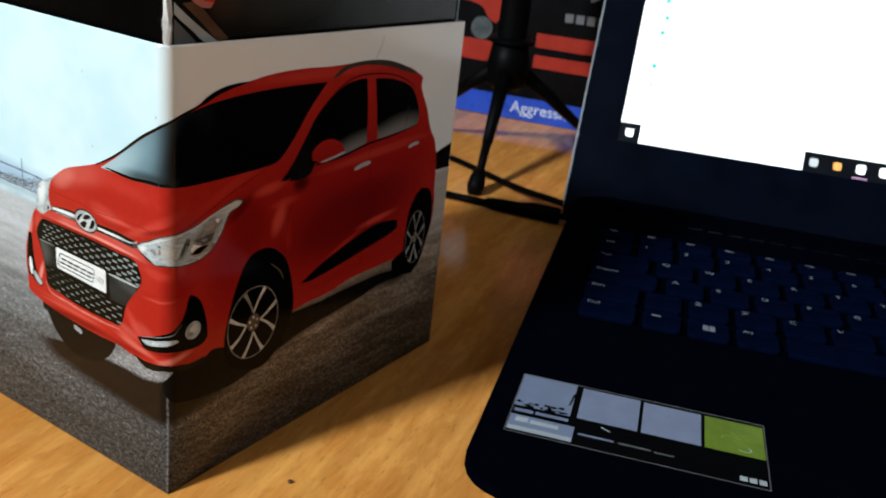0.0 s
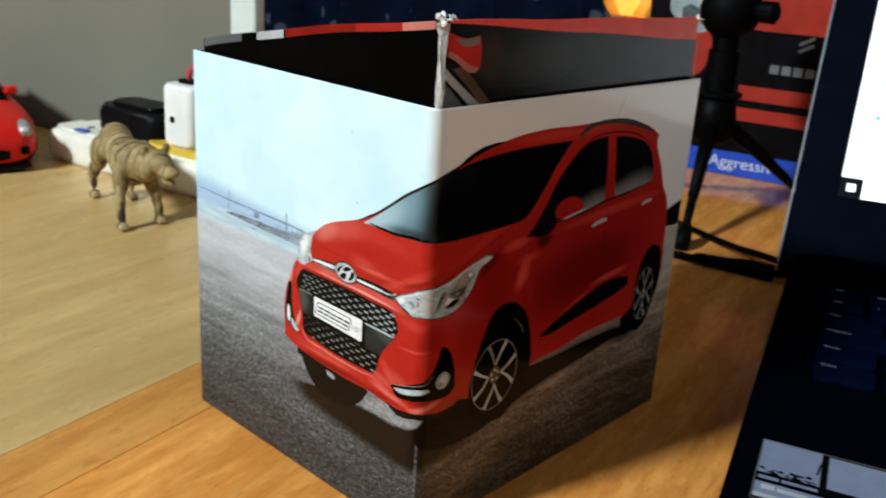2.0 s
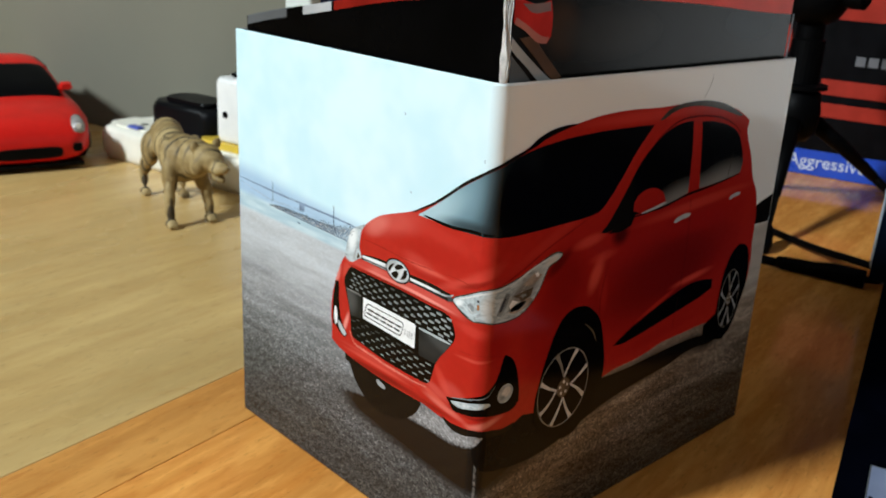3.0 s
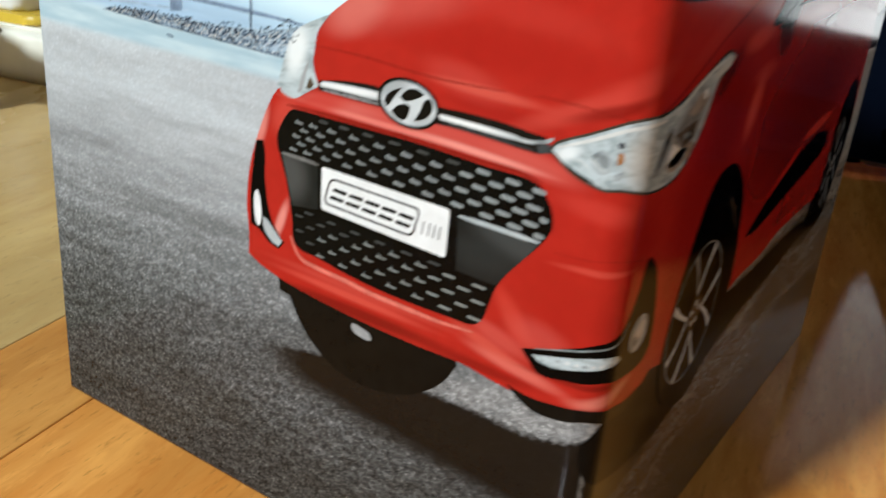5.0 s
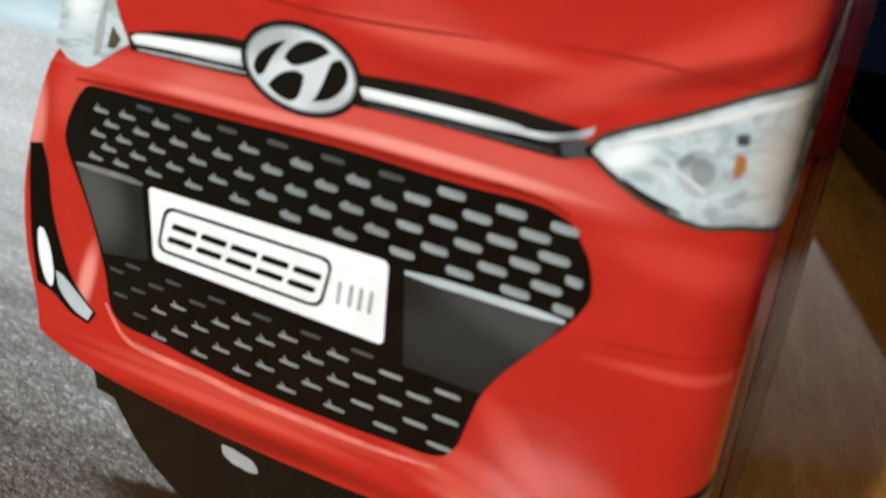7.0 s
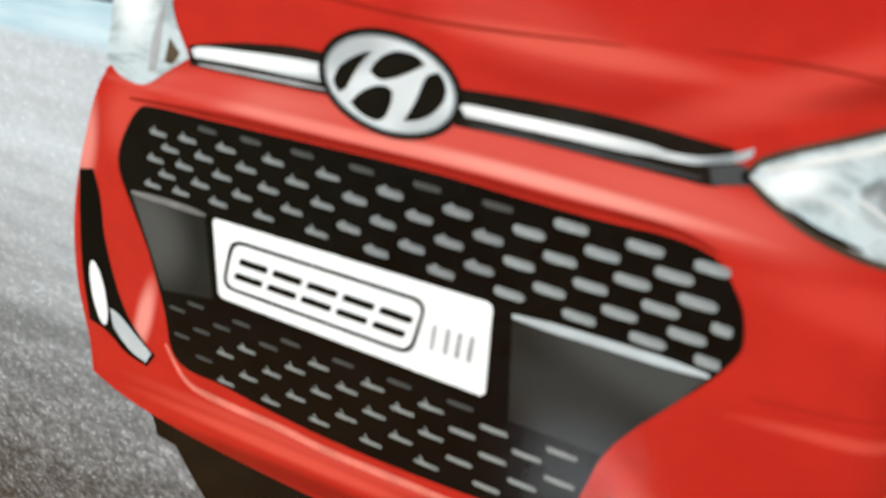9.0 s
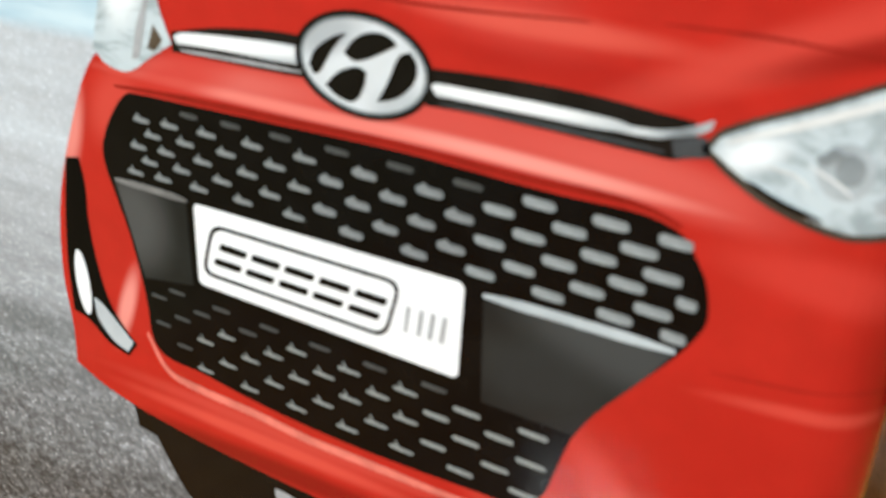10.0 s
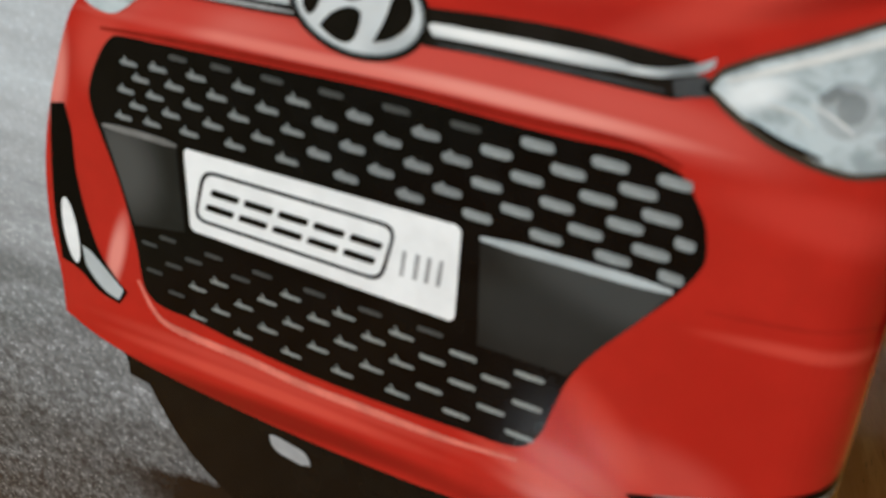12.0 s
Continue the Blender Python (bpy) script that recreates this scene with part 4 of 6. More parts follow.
patch("side_window", [(86.9, 116.3), (94.4, 115.5), (103.6, 113.1), (109, 110.1), (112.1, 105.8), (114.3, 100.6), (113.5, 97.1), (106.4, 96.2), (97.8, 95.6), (90.5, 95.2), (89.4, 102.2), (88.2, 109.9)], "print_glass", 4, body, "black rear side window")
part("window_line", stroke([(57, 91.8), (72, 92.5), (84.4, 94.3), (98, 95.2), (113.5, 96.8)], 0.7, 5), "print_black", body)
part("window_divider", stroke([(106.3, 96.4), (107.5, 105)], 0.35, 5, 3), "print_rail", body)
mirror = patch("side_mirror", [(57.4, 93.6), (57.4, 96.3), (59.4, 98.2), (63.5, 99.3), (68.1, 98.7), (71.6, 96.6), (73.2, 93.8), (67.8, 93.0), (62, 92.4)], "print_red", 5, body, "red door mirror")
part("trim_line", stroke([(61.5, 92.3), (67.8, 92.9), (73.4, 93.8)], 0.75, 6), "print_chrome", mirror)
patch("quarter_panel", [(55.6, 104.0), (56.8, 98.0), (56.6, 93.0), (47.5, 89.6), (44.0, 89.6), (48.4, 94.4), (52.4, 99.6)], "print_soot", 5, body)
patch("mirror_foot", [(49, 90.2), (57.5, 93.4), (58.6, 92.4), (57.2, 89.6), (53, 88.6), (47.0, 88.9)], "print_soot", 5, body)
part("door_handle", stroke([(79.0, 86.6), (83, 87.4), (87.6, 87.6)], 1.5, 5), "print_chrome", body)
part("door_handle", stroke([(109.4, 89.0), (112, 89.7), (115.7, 89.9)], 1.3, 5), "print_chrome", body)
patch("side_moulding", [(55.2, 52.5), (60.2, 54.8), (65.5, 56.8), (81.5, 61.3), (92.9, 63.5), (100, 63.3), (106.5, 62.2), (107.0, 59.0), (101, 57.3), (94.2, 56.3), (76.9, 53.9), (60.7, 52.0)], "print_black", 4, body)
part("drip_line", stroke([(58, 106.5), (64.5, 112.6), (71.2, 116.4), (78, 118.0), (88, 117.8), (98, 116.2), (106.4, 113.0), (110.6, 109.8)], 0.55, 4), "print_maroon", body)
part("hood_crease", stroke([(3.1, 82.9), (8.5, 84.3), (14.7, 86.7), (22.8, 90.2), (31.2, 93.0), (40.8, 96.2)], 0.5, 4), "print_deep", body)
part("door_seam", stroke([(50, 84), (46.5, 70), (49, 56), (53, 47)], 0.2, 4), "print_maroon", body)
part("door_seam", stroke([(86.5, 94.5), (88, 78), (87.5, 62), (86, 50)], 0.25, 4), "print_maroon", body)
part("bonnet_seam", stroke([(-50.2, 82.7), (-41.8, 82.7), (-30.1, 82.1), (-19, 82.4)], 0.2, 4), "print_deep", body)
part("bonnet_seam", stroke([(-15, 82.8), (-9.5, 82.8), (-1.3, 82.4), (4, 83.2)], 0.16, 4), "print_deep", body)
part("bumper_crease", stroke([(-9.5, 63.6), (-4.8, 64.0), (-0.2, 64.6), (4, 64.2), (8.2, 62.9)], 0.10, 4), "print_deep", body)
part("bumper_line", stroke([(-54.2, 52.6), (-52.2, 49.6), (-48.8, 48.9), (-43.2, 48.6), (-38, 48.1), (-33, 48.0), (-26, 47.9), (-20, 48.3)], 0.75, 4), "print_pink", body)

# Grille with its rows of small bright bars, and the plate.
grille = patch("grille", [(-54.4, 72.6), (-52.8, 72.85), (-49.7, 72.85), (-42.9, 72.85), (-34.0, 72.85), (-29.9, 72.8), (-26.0, 72.6), (-22.3, 72.4), (-18.7, 72.3), (-15.4, 72.3), (-13.4, 72.0), (-12.1, 71.4), (-11.3, 70.3), (-10.6, 69.1), (-10.2, 67.6), (-10.2, 66.4), (-11.3, 64.3), (-13.4, 61.6), (-15.6, 58.8), (-17.1, 56.2), (-18.0, 53.2), (-18.5, 51.3), (-19.5, 49.8), (-20.8, 49.3),
    (-23.8, 49.2), (-28.3, 49.1), (-33.0, 49.1), (-38.0, 49.3), (-43.2, 49.8), (-48.7, 50.6), (-52.1, 50.9), (-53.5, 52.1), (-53.9, 55.3), (-54.3, 57.6), (-55.2, 61.2), (-56.3, 64.2), (-57.2, 66.7), (-57.2, 68.3), (-56.1, 70.6)], "print_grille", 4, body, "black grille with rows of small grey bars")
part("upper_edge", stroke([(-55.4, 73.1), (-49.7, 73.25), (-38, 73.25), (-29.9, 73.2), (-22.3, 72.85), (-15.4, 72.75), (-12.4, 72.0)], 0.55, 3.6), "print_deep", body)
patch("panel", [(-56.3, 65.7), (-49.0, 65.45), (-48.75, 58.4), (-53.9, 57.7), (-54.9, 61.3)], "print_band", 5, grille)
patch("panel", [(-24.1, 64.55), (-11.5, 64.3), (-13.4, 61.6), (-15.3, 59.2), (-17.2, 56.4), (-23.7, 56.6)], "print_band", 5, grille)
part("bright_edge", stroke([(-24.1, 64.5), (-18, 64.45), (-11.6, 64.3)], 0.70, 6), "print_edge", grille)
part("bright_edge", stroke([(-56.2, 65.6), (-52, 65.55), (-48.9, 65.4)], 0.55, 6), "print_edge_dim", grille)
plate = patch("plate", [(-48.25, 65.1), (-47.95, 65.4), (-25.8, 65.0), (-25.45, 64.65), (-25.5, 58.15), (-25.85, 57.8), (-47.8, 58.75), (-48.15, 59.1)], "print_white", 6, grille, "white plate with a framed dark word", False)


def round_rect(a, b, c, d, r):
    """A slanted rectangle's outline with rounded corners; a, b, c, d run round it."""
    pts = [Vector(p) for p in (a, b, c, d)]
    out = []
    for i in range(4):
        p, q, t = pts[i - 1], pts[i], pts[(i + 1) % 4]
        s, e = q + (p - q).normalized() * r, q + (t - q).normalized() * r
        for k in range(6):
            w = k / 5
            out.append((1 - w) ** 2 * s + 2 * w * (1 - w) * q + w * w * e)
    return out


part("outline", ring(round_rect((-46.6, 64.15), (-30.1, 63.8), (-31.2, 59.15), (-47.75, 59.75), 1.2), round_rect((-46.32, 63.85), (-30.42, 63.5), (-31.44, 59.46), (-47.42, 60.04), 1.0), 7), "print_soot", plate)
# the word in the frame: pairs of plain slanted bars
for k in range(5):
    s, z, w = -46.55 + 3.02 * k, 60.86 - 0.10 * k, 2.55
    for low, high, deep in ((0.0, 0.56, "print_soot"), (1.28, 1.86, "print_soot")):
        lean = 0.42
        part("bar", flat(round_rect((s + lean * low, z + low), (s + w + lean * low, z + low - 0.09), (s + w + lean * high, z + high - 0.09), (s + lean * high, z + high), 0.2), 7), deep, plate)
for s, w in ((-29.75, 0.30), (-28.75, 0.34), (-27.85, 0.30), (-26.95, 0.30)):
    part("bar", flat([(s - 0.1, 60.15), (s + w - 0.1, 60.14), (s + w + 0.1, 62.1), (s + 0.1, 62.12)], 7), "print_grey", plate)


def inside(p, poly):
    hit = False
    for i in range(len(poly)):
        a, b = poly[i - 1], poly[i]
        if (a[1] > p[1]) != (b[1] > p[1]) and p[0] < (b[0] - a[0]) * (p[1] - a[1]) / (b[1] - a[1]) + a[0]:
            hit = not hit
    return hit


def chip_mesh(out, material):
    bm = bmesh.new()
    bm.faces.new([bm.verts.new((x / 1000, 0, z / 1000)) for x, z in out])
    for f in bm.faces:
        f.normal_update()
        if f.normal.y > 0:
            f.normal_flip()
    me = mesh_of(bm, "grille_bar")
    me.materials.append(MATS[material])
    return me


chip = chip_mesh([(-1.0, 0.06), (-0.94, 0.18), (-0.75, 0.23), (0.75, 0.19), (0.96, 0.12), (1.02, -0.04), (0.94, -0.18), (0.72, -0.23), (-0.72, -0.20), (-0.94, -0.12)], "print_chip_bright")
mid_chip = chip_mesh([(-1.0, 0.04), (-0.92, 0.17), (-0.62, 0.22), (-0.48, 0.34), (-0.30, 0.33), (-0.14, 0.20), (0.80, 0.17), (0.98, 0.09), (1.02, -0.08), (0.92, -0.20), (0.70, -0.24), (-0.75, -0.20), (-0.96, -0.11)], "print_chip_mid")
notched_chip = chip_mesh([(-1.0, 0.04), (-0.92, 0.16), (-0.56, 0.16), (-0.50, 0.42), (-0.38, 0.43), (-0.22, 0.16), (0.82, 0.13), (1.0, 0.05), (1.02, -0.10), (0.90, -0.17), (-0.75, -0.15), (-0.96, -0.09)], "print_chip")
ticked_chip = chip_mesh([(-1.0, 0.02), (-0.92, 0.12), (-0.46, 0.12), (-0.58, 0.50), (-0.46, 0.52), (-0.20, 0.12), (0.82, 0.09), (1.0, 0.03), (1.02, -0.11), (0.90, -0.17), (-0.75, -0.14), (-0.96, -0.09)], "print_chip_low")
slim_chip = chip_mesh([(-1.0, 0.04), (-0.90, 0.15), (0.82, 0.13), (1.0, 0.06), (1.02, -0.11), (0.90, -0.19), (-0.75, -0.16), (-0.96, -0.09)], "print_chip_low")
dim_chip = chip_mesh([(-1.0, 0.05), (-0.92, 0.14), (-0.5, 0.16), (0.82, 0.12), (1.0, 0.06), (1.02, -0.10), (0.90, -0.17), (-0.75, -0.15), (-0.96, -0.10)], "print_chip_dim")
UPPER = [(-56.3, 71.6), (-41.5, 72.6), (-30.9, 73.0), (-23.4, 72.7), (-17.4, 72.0), (-12.2, 71.2), (-11.0, 68.6), (-10.7, 66.8), (-11.1, 64.7), (-15.8, 64.9), (-25, 65.5), (-30, 65.8), (-48.3, 66.1), (-56.9, 66.2)]
LOWER = [(-54.6, 58.6), (-48, 58.0), (-25, 56.6), (-17.2, 56.0), (-18.8, 51.4), (-20.4, 49.7), (-29.6, 49.0), (-40.9, 49.3), (-49.7, 49.9), (-52.9, 51.8)]


def grille_bars(area, place, low):
    for i in range(0, 12) if not low else range(-2, 9):
        for j in range(1, 8) if not low else range(-5, 8):
            s, z = place(i, j)
            if not inside((s, z), area):
                continue
            right = (s + 58) / 47
            dim = (s < -54.3 or j == 1 and s < -22) if not low else (z > 55.4 + 0.03 * (s + 50) or s < -49.0)
            ob = new("grille_bar", dim_chip if dim else (slim_chip if right > 0.62 else ticked_chip) if low else notched_chip if right < 0.45 else mid_chip if right < 0.7 else chip)
            ob.parent = grille
            ob.location = (s / 1000, -5 * LAYER, z / 1000)
            wide = 0.74 + 0.42 * right
            if not low and s > -13:
                wide = min(wide, 0.42 + 0.35 * (-10.7 - s))
                ob.location.x -= 0.0002
            ob.scale = (wide, 1, (1.15 + 0.50 * right) * (0.82 if low else 1.0))


def upper_place(i, j):
    """Row j from the top, column i; every other row is half a step aside."""
    c, r = i - (0.5 if j % 2 == 0 else 0.0), j
    s = -51.1308 + 2.7571 * c + 0.4099 * c * c - 0.0261 * c ** 3 - 0.2525 * r + 0.003 * r * c
    z = 73.105 + 0.0579 * c - 0.0209 * c * c + 0.0003 * c ** 3 - 1.0761 * r - 0.0072 * r * c
    return s, z


grille_bars(UPPER, upper_place, False)
grille_bars(LOWER, lambda i, j: (-43.5754 + 2.4694 * i + 2.088 * j - 0.0441 * i * i + 0.1145 * i * j - 0.03 * j * j, 55.8439 - 1.2221 * i + 1.0063 * j - 0.028 * i * i + 0.0858 * i * j - 0.0317 * j * j), True)

# Bright wings and the oval badge.
part("wing_bed", flat(rounded([(-49.4, 77.9), (-45.8, 78.6), (-43.2, 78.9), (-40.7, 79.1), (-37.8, 79.1), (-37.8, 76.4), (-41.6, 76.4), (-45.0, 76.45), (-49.4, 76.5)]), 4), "print_bed", body)
part("wing", flat(rounded([(-49.2, 77.6), (-48.4, 77.95), (-44.9, 78.2), (-40.7, 78.4), (-38.0, 78.4), (-38.0, 77.2), (-40.7, 77.15), (-45.0, 77.2), (-48.9, 77.1)]), 5), "print_chrome", body, "chrome wing beside the badge")
part("wing_bed", flat(rounded([(-29.4, 78.4), (-25.4, 78.55), (-22.6, 78.6), (-19.9, 78.55), (-17.3, 78.4), (-14.7, 78.15), (-12.6, 78.0), (-12.2, 76.4), (-13.2, 75.75), (-15.1, 75.75), (-18.4, 75.9), (-21.8, 76.05), (-25.3, 76.15), (-28.9, 76.1)]), 4), "print_bed", body)
part("wing", flat(rounded([(-28.6, 77.4), (-28.2, 77.6), (-25.4, 77.58), (-21.9, 77.55), (-18.5, 77.45), (-16.5, 77.28), (-15.6, 77.0), (-16.5, 76.75), (-18.4, 76.65), (-21.8, 76.72), (-25.3, 76.78), (-28.2, 76.8)]), 6), "print_chrome", body, "chrome wing beside the badge")
part("wing_tail", flat(rounded([(-17.2, 77.25), (-15.6, 77.15), (-14.6, 77.2), (-13.6, 77.4), (-12.5, 77.8), (-11.6, 78.25), (-11.7, 77.75), (-12.4, 77.3), (-13.5, 76.95), (-14.6, 76.72), (-17.0, 76.7)]), 5), "print_tail", body, "grey tail of the chrome wing")
part("wing_end", flat(rounded([(-13.7, 76.75), (-12.0, 77.3), (-11.6, 76.8), (-11.6, 76.15), (-13.4, 75.8)]), 5), "print_end", body)
part("wing_line", stroke([(-48.6, 76.72), (-43.4, 76.75), (-38.2, 76.75)], 0.26, 6), "print_grey", body)
part("wing_line", stroke([(-28.0, 76.38), (-23, 76.33), (-18, 76.2), (-14, 76.05)], 0.24, 6), "print_end", body)
part("badge_bed", flat(oval(-33.6, 77.85, 5.15, 3.35, -4), 5), "print_soot", body)
badge = part("badge", flat(oval(-33.55, 77.85, 4.72, 3.0, -4), 6), "print_badge", body, "oval chrome badge with four dark openings")
for pts in ([(-37.6, 77.4), (-37.2, 78.3), (-36.4, 79.0), (-35.4, 79.55), (-34.7, 79.75), (-35.3, 79.15), (-35.8, 78.5), (-36.3, 77.7), (-36.7, 77.05), (-37.2, 76.8)],
        [(-34.9, 78.5), (-34.4, 79.2), (-33.6, 79.8), (-32.7, 80.05), (-31.7, 79.95), (-31.0, 79.5), (-32.3, 78.75), (-33.4, 78.25), (-34.2, 78.1)],
        [(-36.3, 76.25), (-35.6, 77.0), (-34.8, 77.5), (-33.8, 77.75), (-33.2, 77.5), (-33.3, 76.8), (-33.7, 75.85), (-34.3, 75.45), (-35.4, 75.65)],
        [(-30.9, 78.8), (-30.1, 79.2), (-29.6, 78.5), (-29.65, 77.6), (-30.3, 76.7), (-31.2, 76.1), (-32.4, 75.75), (-31.9, 76.6), (-31.5, 77.4)]):
    part("opening", flat(rounded(pts), 7), "print_soot", badge)
part("rim_shade", ring(oval(-33.55, 77.85, 4.72, 3.0, -4), oval(-33.55, 77.85, 4.52, 2.83, -4), 7), "print_rib", badge)

# Headlights and fog lamps.
hl = patch("headlight", [(-50.2, 86.3), (-53.1, 84.8), (-55, 82.9), (-56.1, 79.7), (-57.2, 75.8), (-56.1, 74.7), (-53.9, 74.4), (-51.6, 75.7), (-49.4, 77), (-50.5, 80), (-50.3, 82.1), (-49.8, 84.7), (-47.7, 87.4)], "print_lens", 5, body, "clear headlight with pale lenses")
patch("dark_facet", [(-53.3, 75.4), (-52.5, 78.2), (-51.0, 81.0), (-51.8, 78.2), (-52.6, 75.6)], "print_grey", 6, hl)
patch("amber_lamp", [(-51.7, 76.4), (-51.0, 78.2), (-50.2, 77.2), (-51.0, 76.3)], "print_hub", 6, hl)
rim = [(-12.1, 76.6), (-11.1, 77.9), (-7.0, 79.9), (-2.2, 82.2), (1.7, 83.0), (5.4, 83.1), (11.3, 84.2), (17.5, 86.1), (22.3, 87.7), (25.4, 88.2), (28.2, 87.3), (26.6, 85.6), (23, 84.3), (21.4, 82), (19.6, 78.5), (16.1, 75), (12.2, 73.1), (7.3, 72.7), (2.6, 73.2), (-1.3, 73.6), (-4.4, 73.2), (-7.8, 74.0), (-10.2, 75.2)]
patch("headlight_bed", rim, "print_rail", 5, body)
hr = patch("headlight", [(-11.6, 76.7), (-10.9, 77.6), (-7, 79.5), (-2.2, 81.8), (1.7, 82.6), (5.4, 82.7), (11.3, 83.8), (17.5, 85.7), (22.3, 87.3), (25.4, 87.8), (27.7, 87.1), (26.2, 85.9), (22.6, 84.7), (21, 82.2), (19.2, 78.8), (15.8, 75.3), (12, 73.5), (7.3, 73.1), (2.6, 73.6), (-1.3, 74), (-4.3, 73.6), (-7.5, 74.4), (-9.8, 75.5)], "print_lens", 6, body, "clear headlight with grey facets")
patch("dark_facet", [(9.3, 79.4), (13.5, 79.9), (16.9, 80.2), (16.2, 78.0), (12.9, 77.2), (11.4, 78.4)], "print_hub", 8, hr)
patch("dark_facet", [(12.8, 81.6), (14.8, 82.8), (17.0, 83.8), (20.2, 83.0), (18.3, 81.6), (15.1, 80.9)], "print_bronze", 7, hr)
patch("dark_facet", [(8.0, 75.7), (11.3, 77.1), (16.1, 77.5), (17.5, 76.4), (13.8, 75.0), (9.8, 74.5)], "print_bronze", 7, hr)
patch("dark_facet", [(6.4, 79.6), (9.0, 80.6), (11.0, 81.6), (9.6, 79.8), (7.4, 78.2)], "print_facet", 7, hr)
patch("bright_facet", [(17.2, 83.9), (18.3, 84.1), (19.0, 83.1), (17.9, 82.6)], "print_white", 8, hr)
patch("bright_facet", [(12.0, 79.0), (14.0, 79.1), (14.6, 78.5), (12.8, 78.2)], "print_rib", 9, hr)
part("bright_edge", stroke([(8.0, 82.2), (14, 84.6), (20, 86.4), (26, 87.2)], 0.5, 7), "print_pearl", hr)
patch("amber_lamp", rounded([(-2.6, 76.85), (-2.05, 77.15), (-1.95, 77.8), (-2.1, 78.35), (-2.7, 78.4), (-2.75, 77.6)]), "print_amber", 8, hr, "small amber lamp", False)
patch("dark_facet", rounded([(-3.0, 79.55), (-2.15, 79.7), (-2.05, 79.0), (-2.85, 78.9)]), "print_deep_slate", 7, hr, "", False)
patch("dark_facet", rounded([(-3.1, 75.5), (-2.3, 75.9), (-1.5, 76.35), (-1.6, 75.7), (-2.2, 74.9), (-2.8, 75.0)]), "print_facet", 7, hr, "", False)
patch("dark_facet", rounded([(-2.3, 80.7), (-1.6, 81.05), (-1.55, 80.5), (-2.0, 80.3)]), "print_facet", 7, hr, "", False)
part("reflector", flat(oval(-4.75, 76.75, 1.45, 1.5, 0, 24), 7), "print_facet", hr, "grey reflector bowl")
part("reflector_shade", flat(oval(-4.6, 76.9, 0.75, 0.85, 10, 20), 8), "print_rib", hr)
patch("dark_facet", rounded([(-6.4, 77.2), (-5.5, 77.95), (-4.9, 77.6), (-5.9, 76.9)]), "print_rib", 9, hr, "", False)
part("bright_edge", stroke([(-10.9, 77.2), (-7, 78.9), (-2.2, 81.1), (1.7, 81.9), (5.4, 82.0)], 0.5, 7), "print_pearl", hr)
patch("dark_facet", rounded([(3.6, 75.2), (5.4, 75.0), (7.2, 77.2), (8.4, 80.2), (6.8, 80.9), (5.2, 78.4)]), "print_rib", 7, hr, "", False)
patch("dark_facet", rounded([(4.6, 75.8), (5.6, 76.4), (7.0, 79.2), (6.4, 79.6), (5.2, 77.6)]), "print_deep_slate", 8, hr, "", False)
patch("bright_facet", rounded([(9.0, 75.2), (12.0, 75.2), (15.0, 77.0), (12.4, 77.2), (9.2, 78.4), (8.2, 77.0)]), "print_white", 7, hr, "", False)
part("slit", stroke([(-9.4, 75.35), (-7.6, 74.55), (-5.4, 74.0)], 0.3, 9), "print_soot", hr)
for s in (-7.2, -5.2):
    part("facet_line", stroke([(s - 1.4, 76.9 - 0.25 * abs(s + 5)), (s, 76.2), (s + 1.0, 75.6)], 0.16, 9, 4), "print_pearl", hr)
for s in (6.5, 12.5, 18.0):
    part("facet_line", stroke([(s - 1.2, 75.2 + 0.2 * s), (s, 77.3 + 0.2 * s), (s + 1.6, 79.0 + 0.2 * s)], 0.2, 8, 4), "print_grey", hr)
fl = patch("fog_recess", [(-61.6, 66.3), (-60.1, 66.6), (-59.7, 64.4), (-59.75, 61.1), (-59.2, 57.3), (-58.2, 54.1), (-56.6, 52.0), (-55.5, 51.0), (-56.6, 49.6), (-58.8, 50.2), (-60.8, 51.7), (-62.7, 52.3), (-62.8, 56.9), (-62.3, 61.9)], "print_black", 4, body)
part("fog_lamp", flat(oval(-61.2, 55.3, 0.80, 3.0, 4), 5), "print_white", fl, "white oval fog lamp")
patch("trim_line", [(-60.1, 54.2), (-59.2, 53.9), (-57.4, 52.4), (-55.9, 51.1), (-56.6, 50.0), (-58.2, 50.6), (-59.8, 52.3)], "print_chrome", 5, fl)
fr = patch("fog_recess", [(8.5, 63.4), (11.3, 61.4), (13.1, 58.2), (14.6, 52.5), (15, 47.9), (12.8, 46.2), (7.7, 46.2), (1, 47.3), (-4.6, 46.6), (-9.2, 46.0), (-11.1, 47.6), (-12.2, 48.8), (-7.3, 50.5), (-2, 52.7), (1.6, 53.8), (5.1, 56.2), (6.8, 59.5), (7.8, 62.7)], "print_black", 4, body)
part("fog_lamp", flat(oval(9.4, 51.9, 2.9, 2.7, 20), 5), "print_facet", fr, "round grey fog lamp")
part("fog_glass", flat(oval(9.8, 52.3, 1.6, 1.4, 20), 6), "print_rim", fr)
part("fog_glass", flat(oval(8.5, 50.9, 0.9, 0.7, 20), 6), "print_rib", fr)
patch("light_strip", [(-10.6, 48.5), (-6.1, 49.7), (-1.8, 50.9), (2.9, 51.0), (4.2, 50.1), (1.5, 49.6), (-2.7, 48.9), (-7, 47.7), (-9.4, 47.8)], "print_lens", 5, fr, "pale daytime light strip")
for k in range(8):
    s, z = -6.6 + 1.32 * k, 48.95 + 0.21 * k - 0.006 * k * k
    part("bead", flat(oval(s, z, 0.36, 0.26, 12, 10), 6), "print_pearl" if k % 3 else "print_facet", fr)
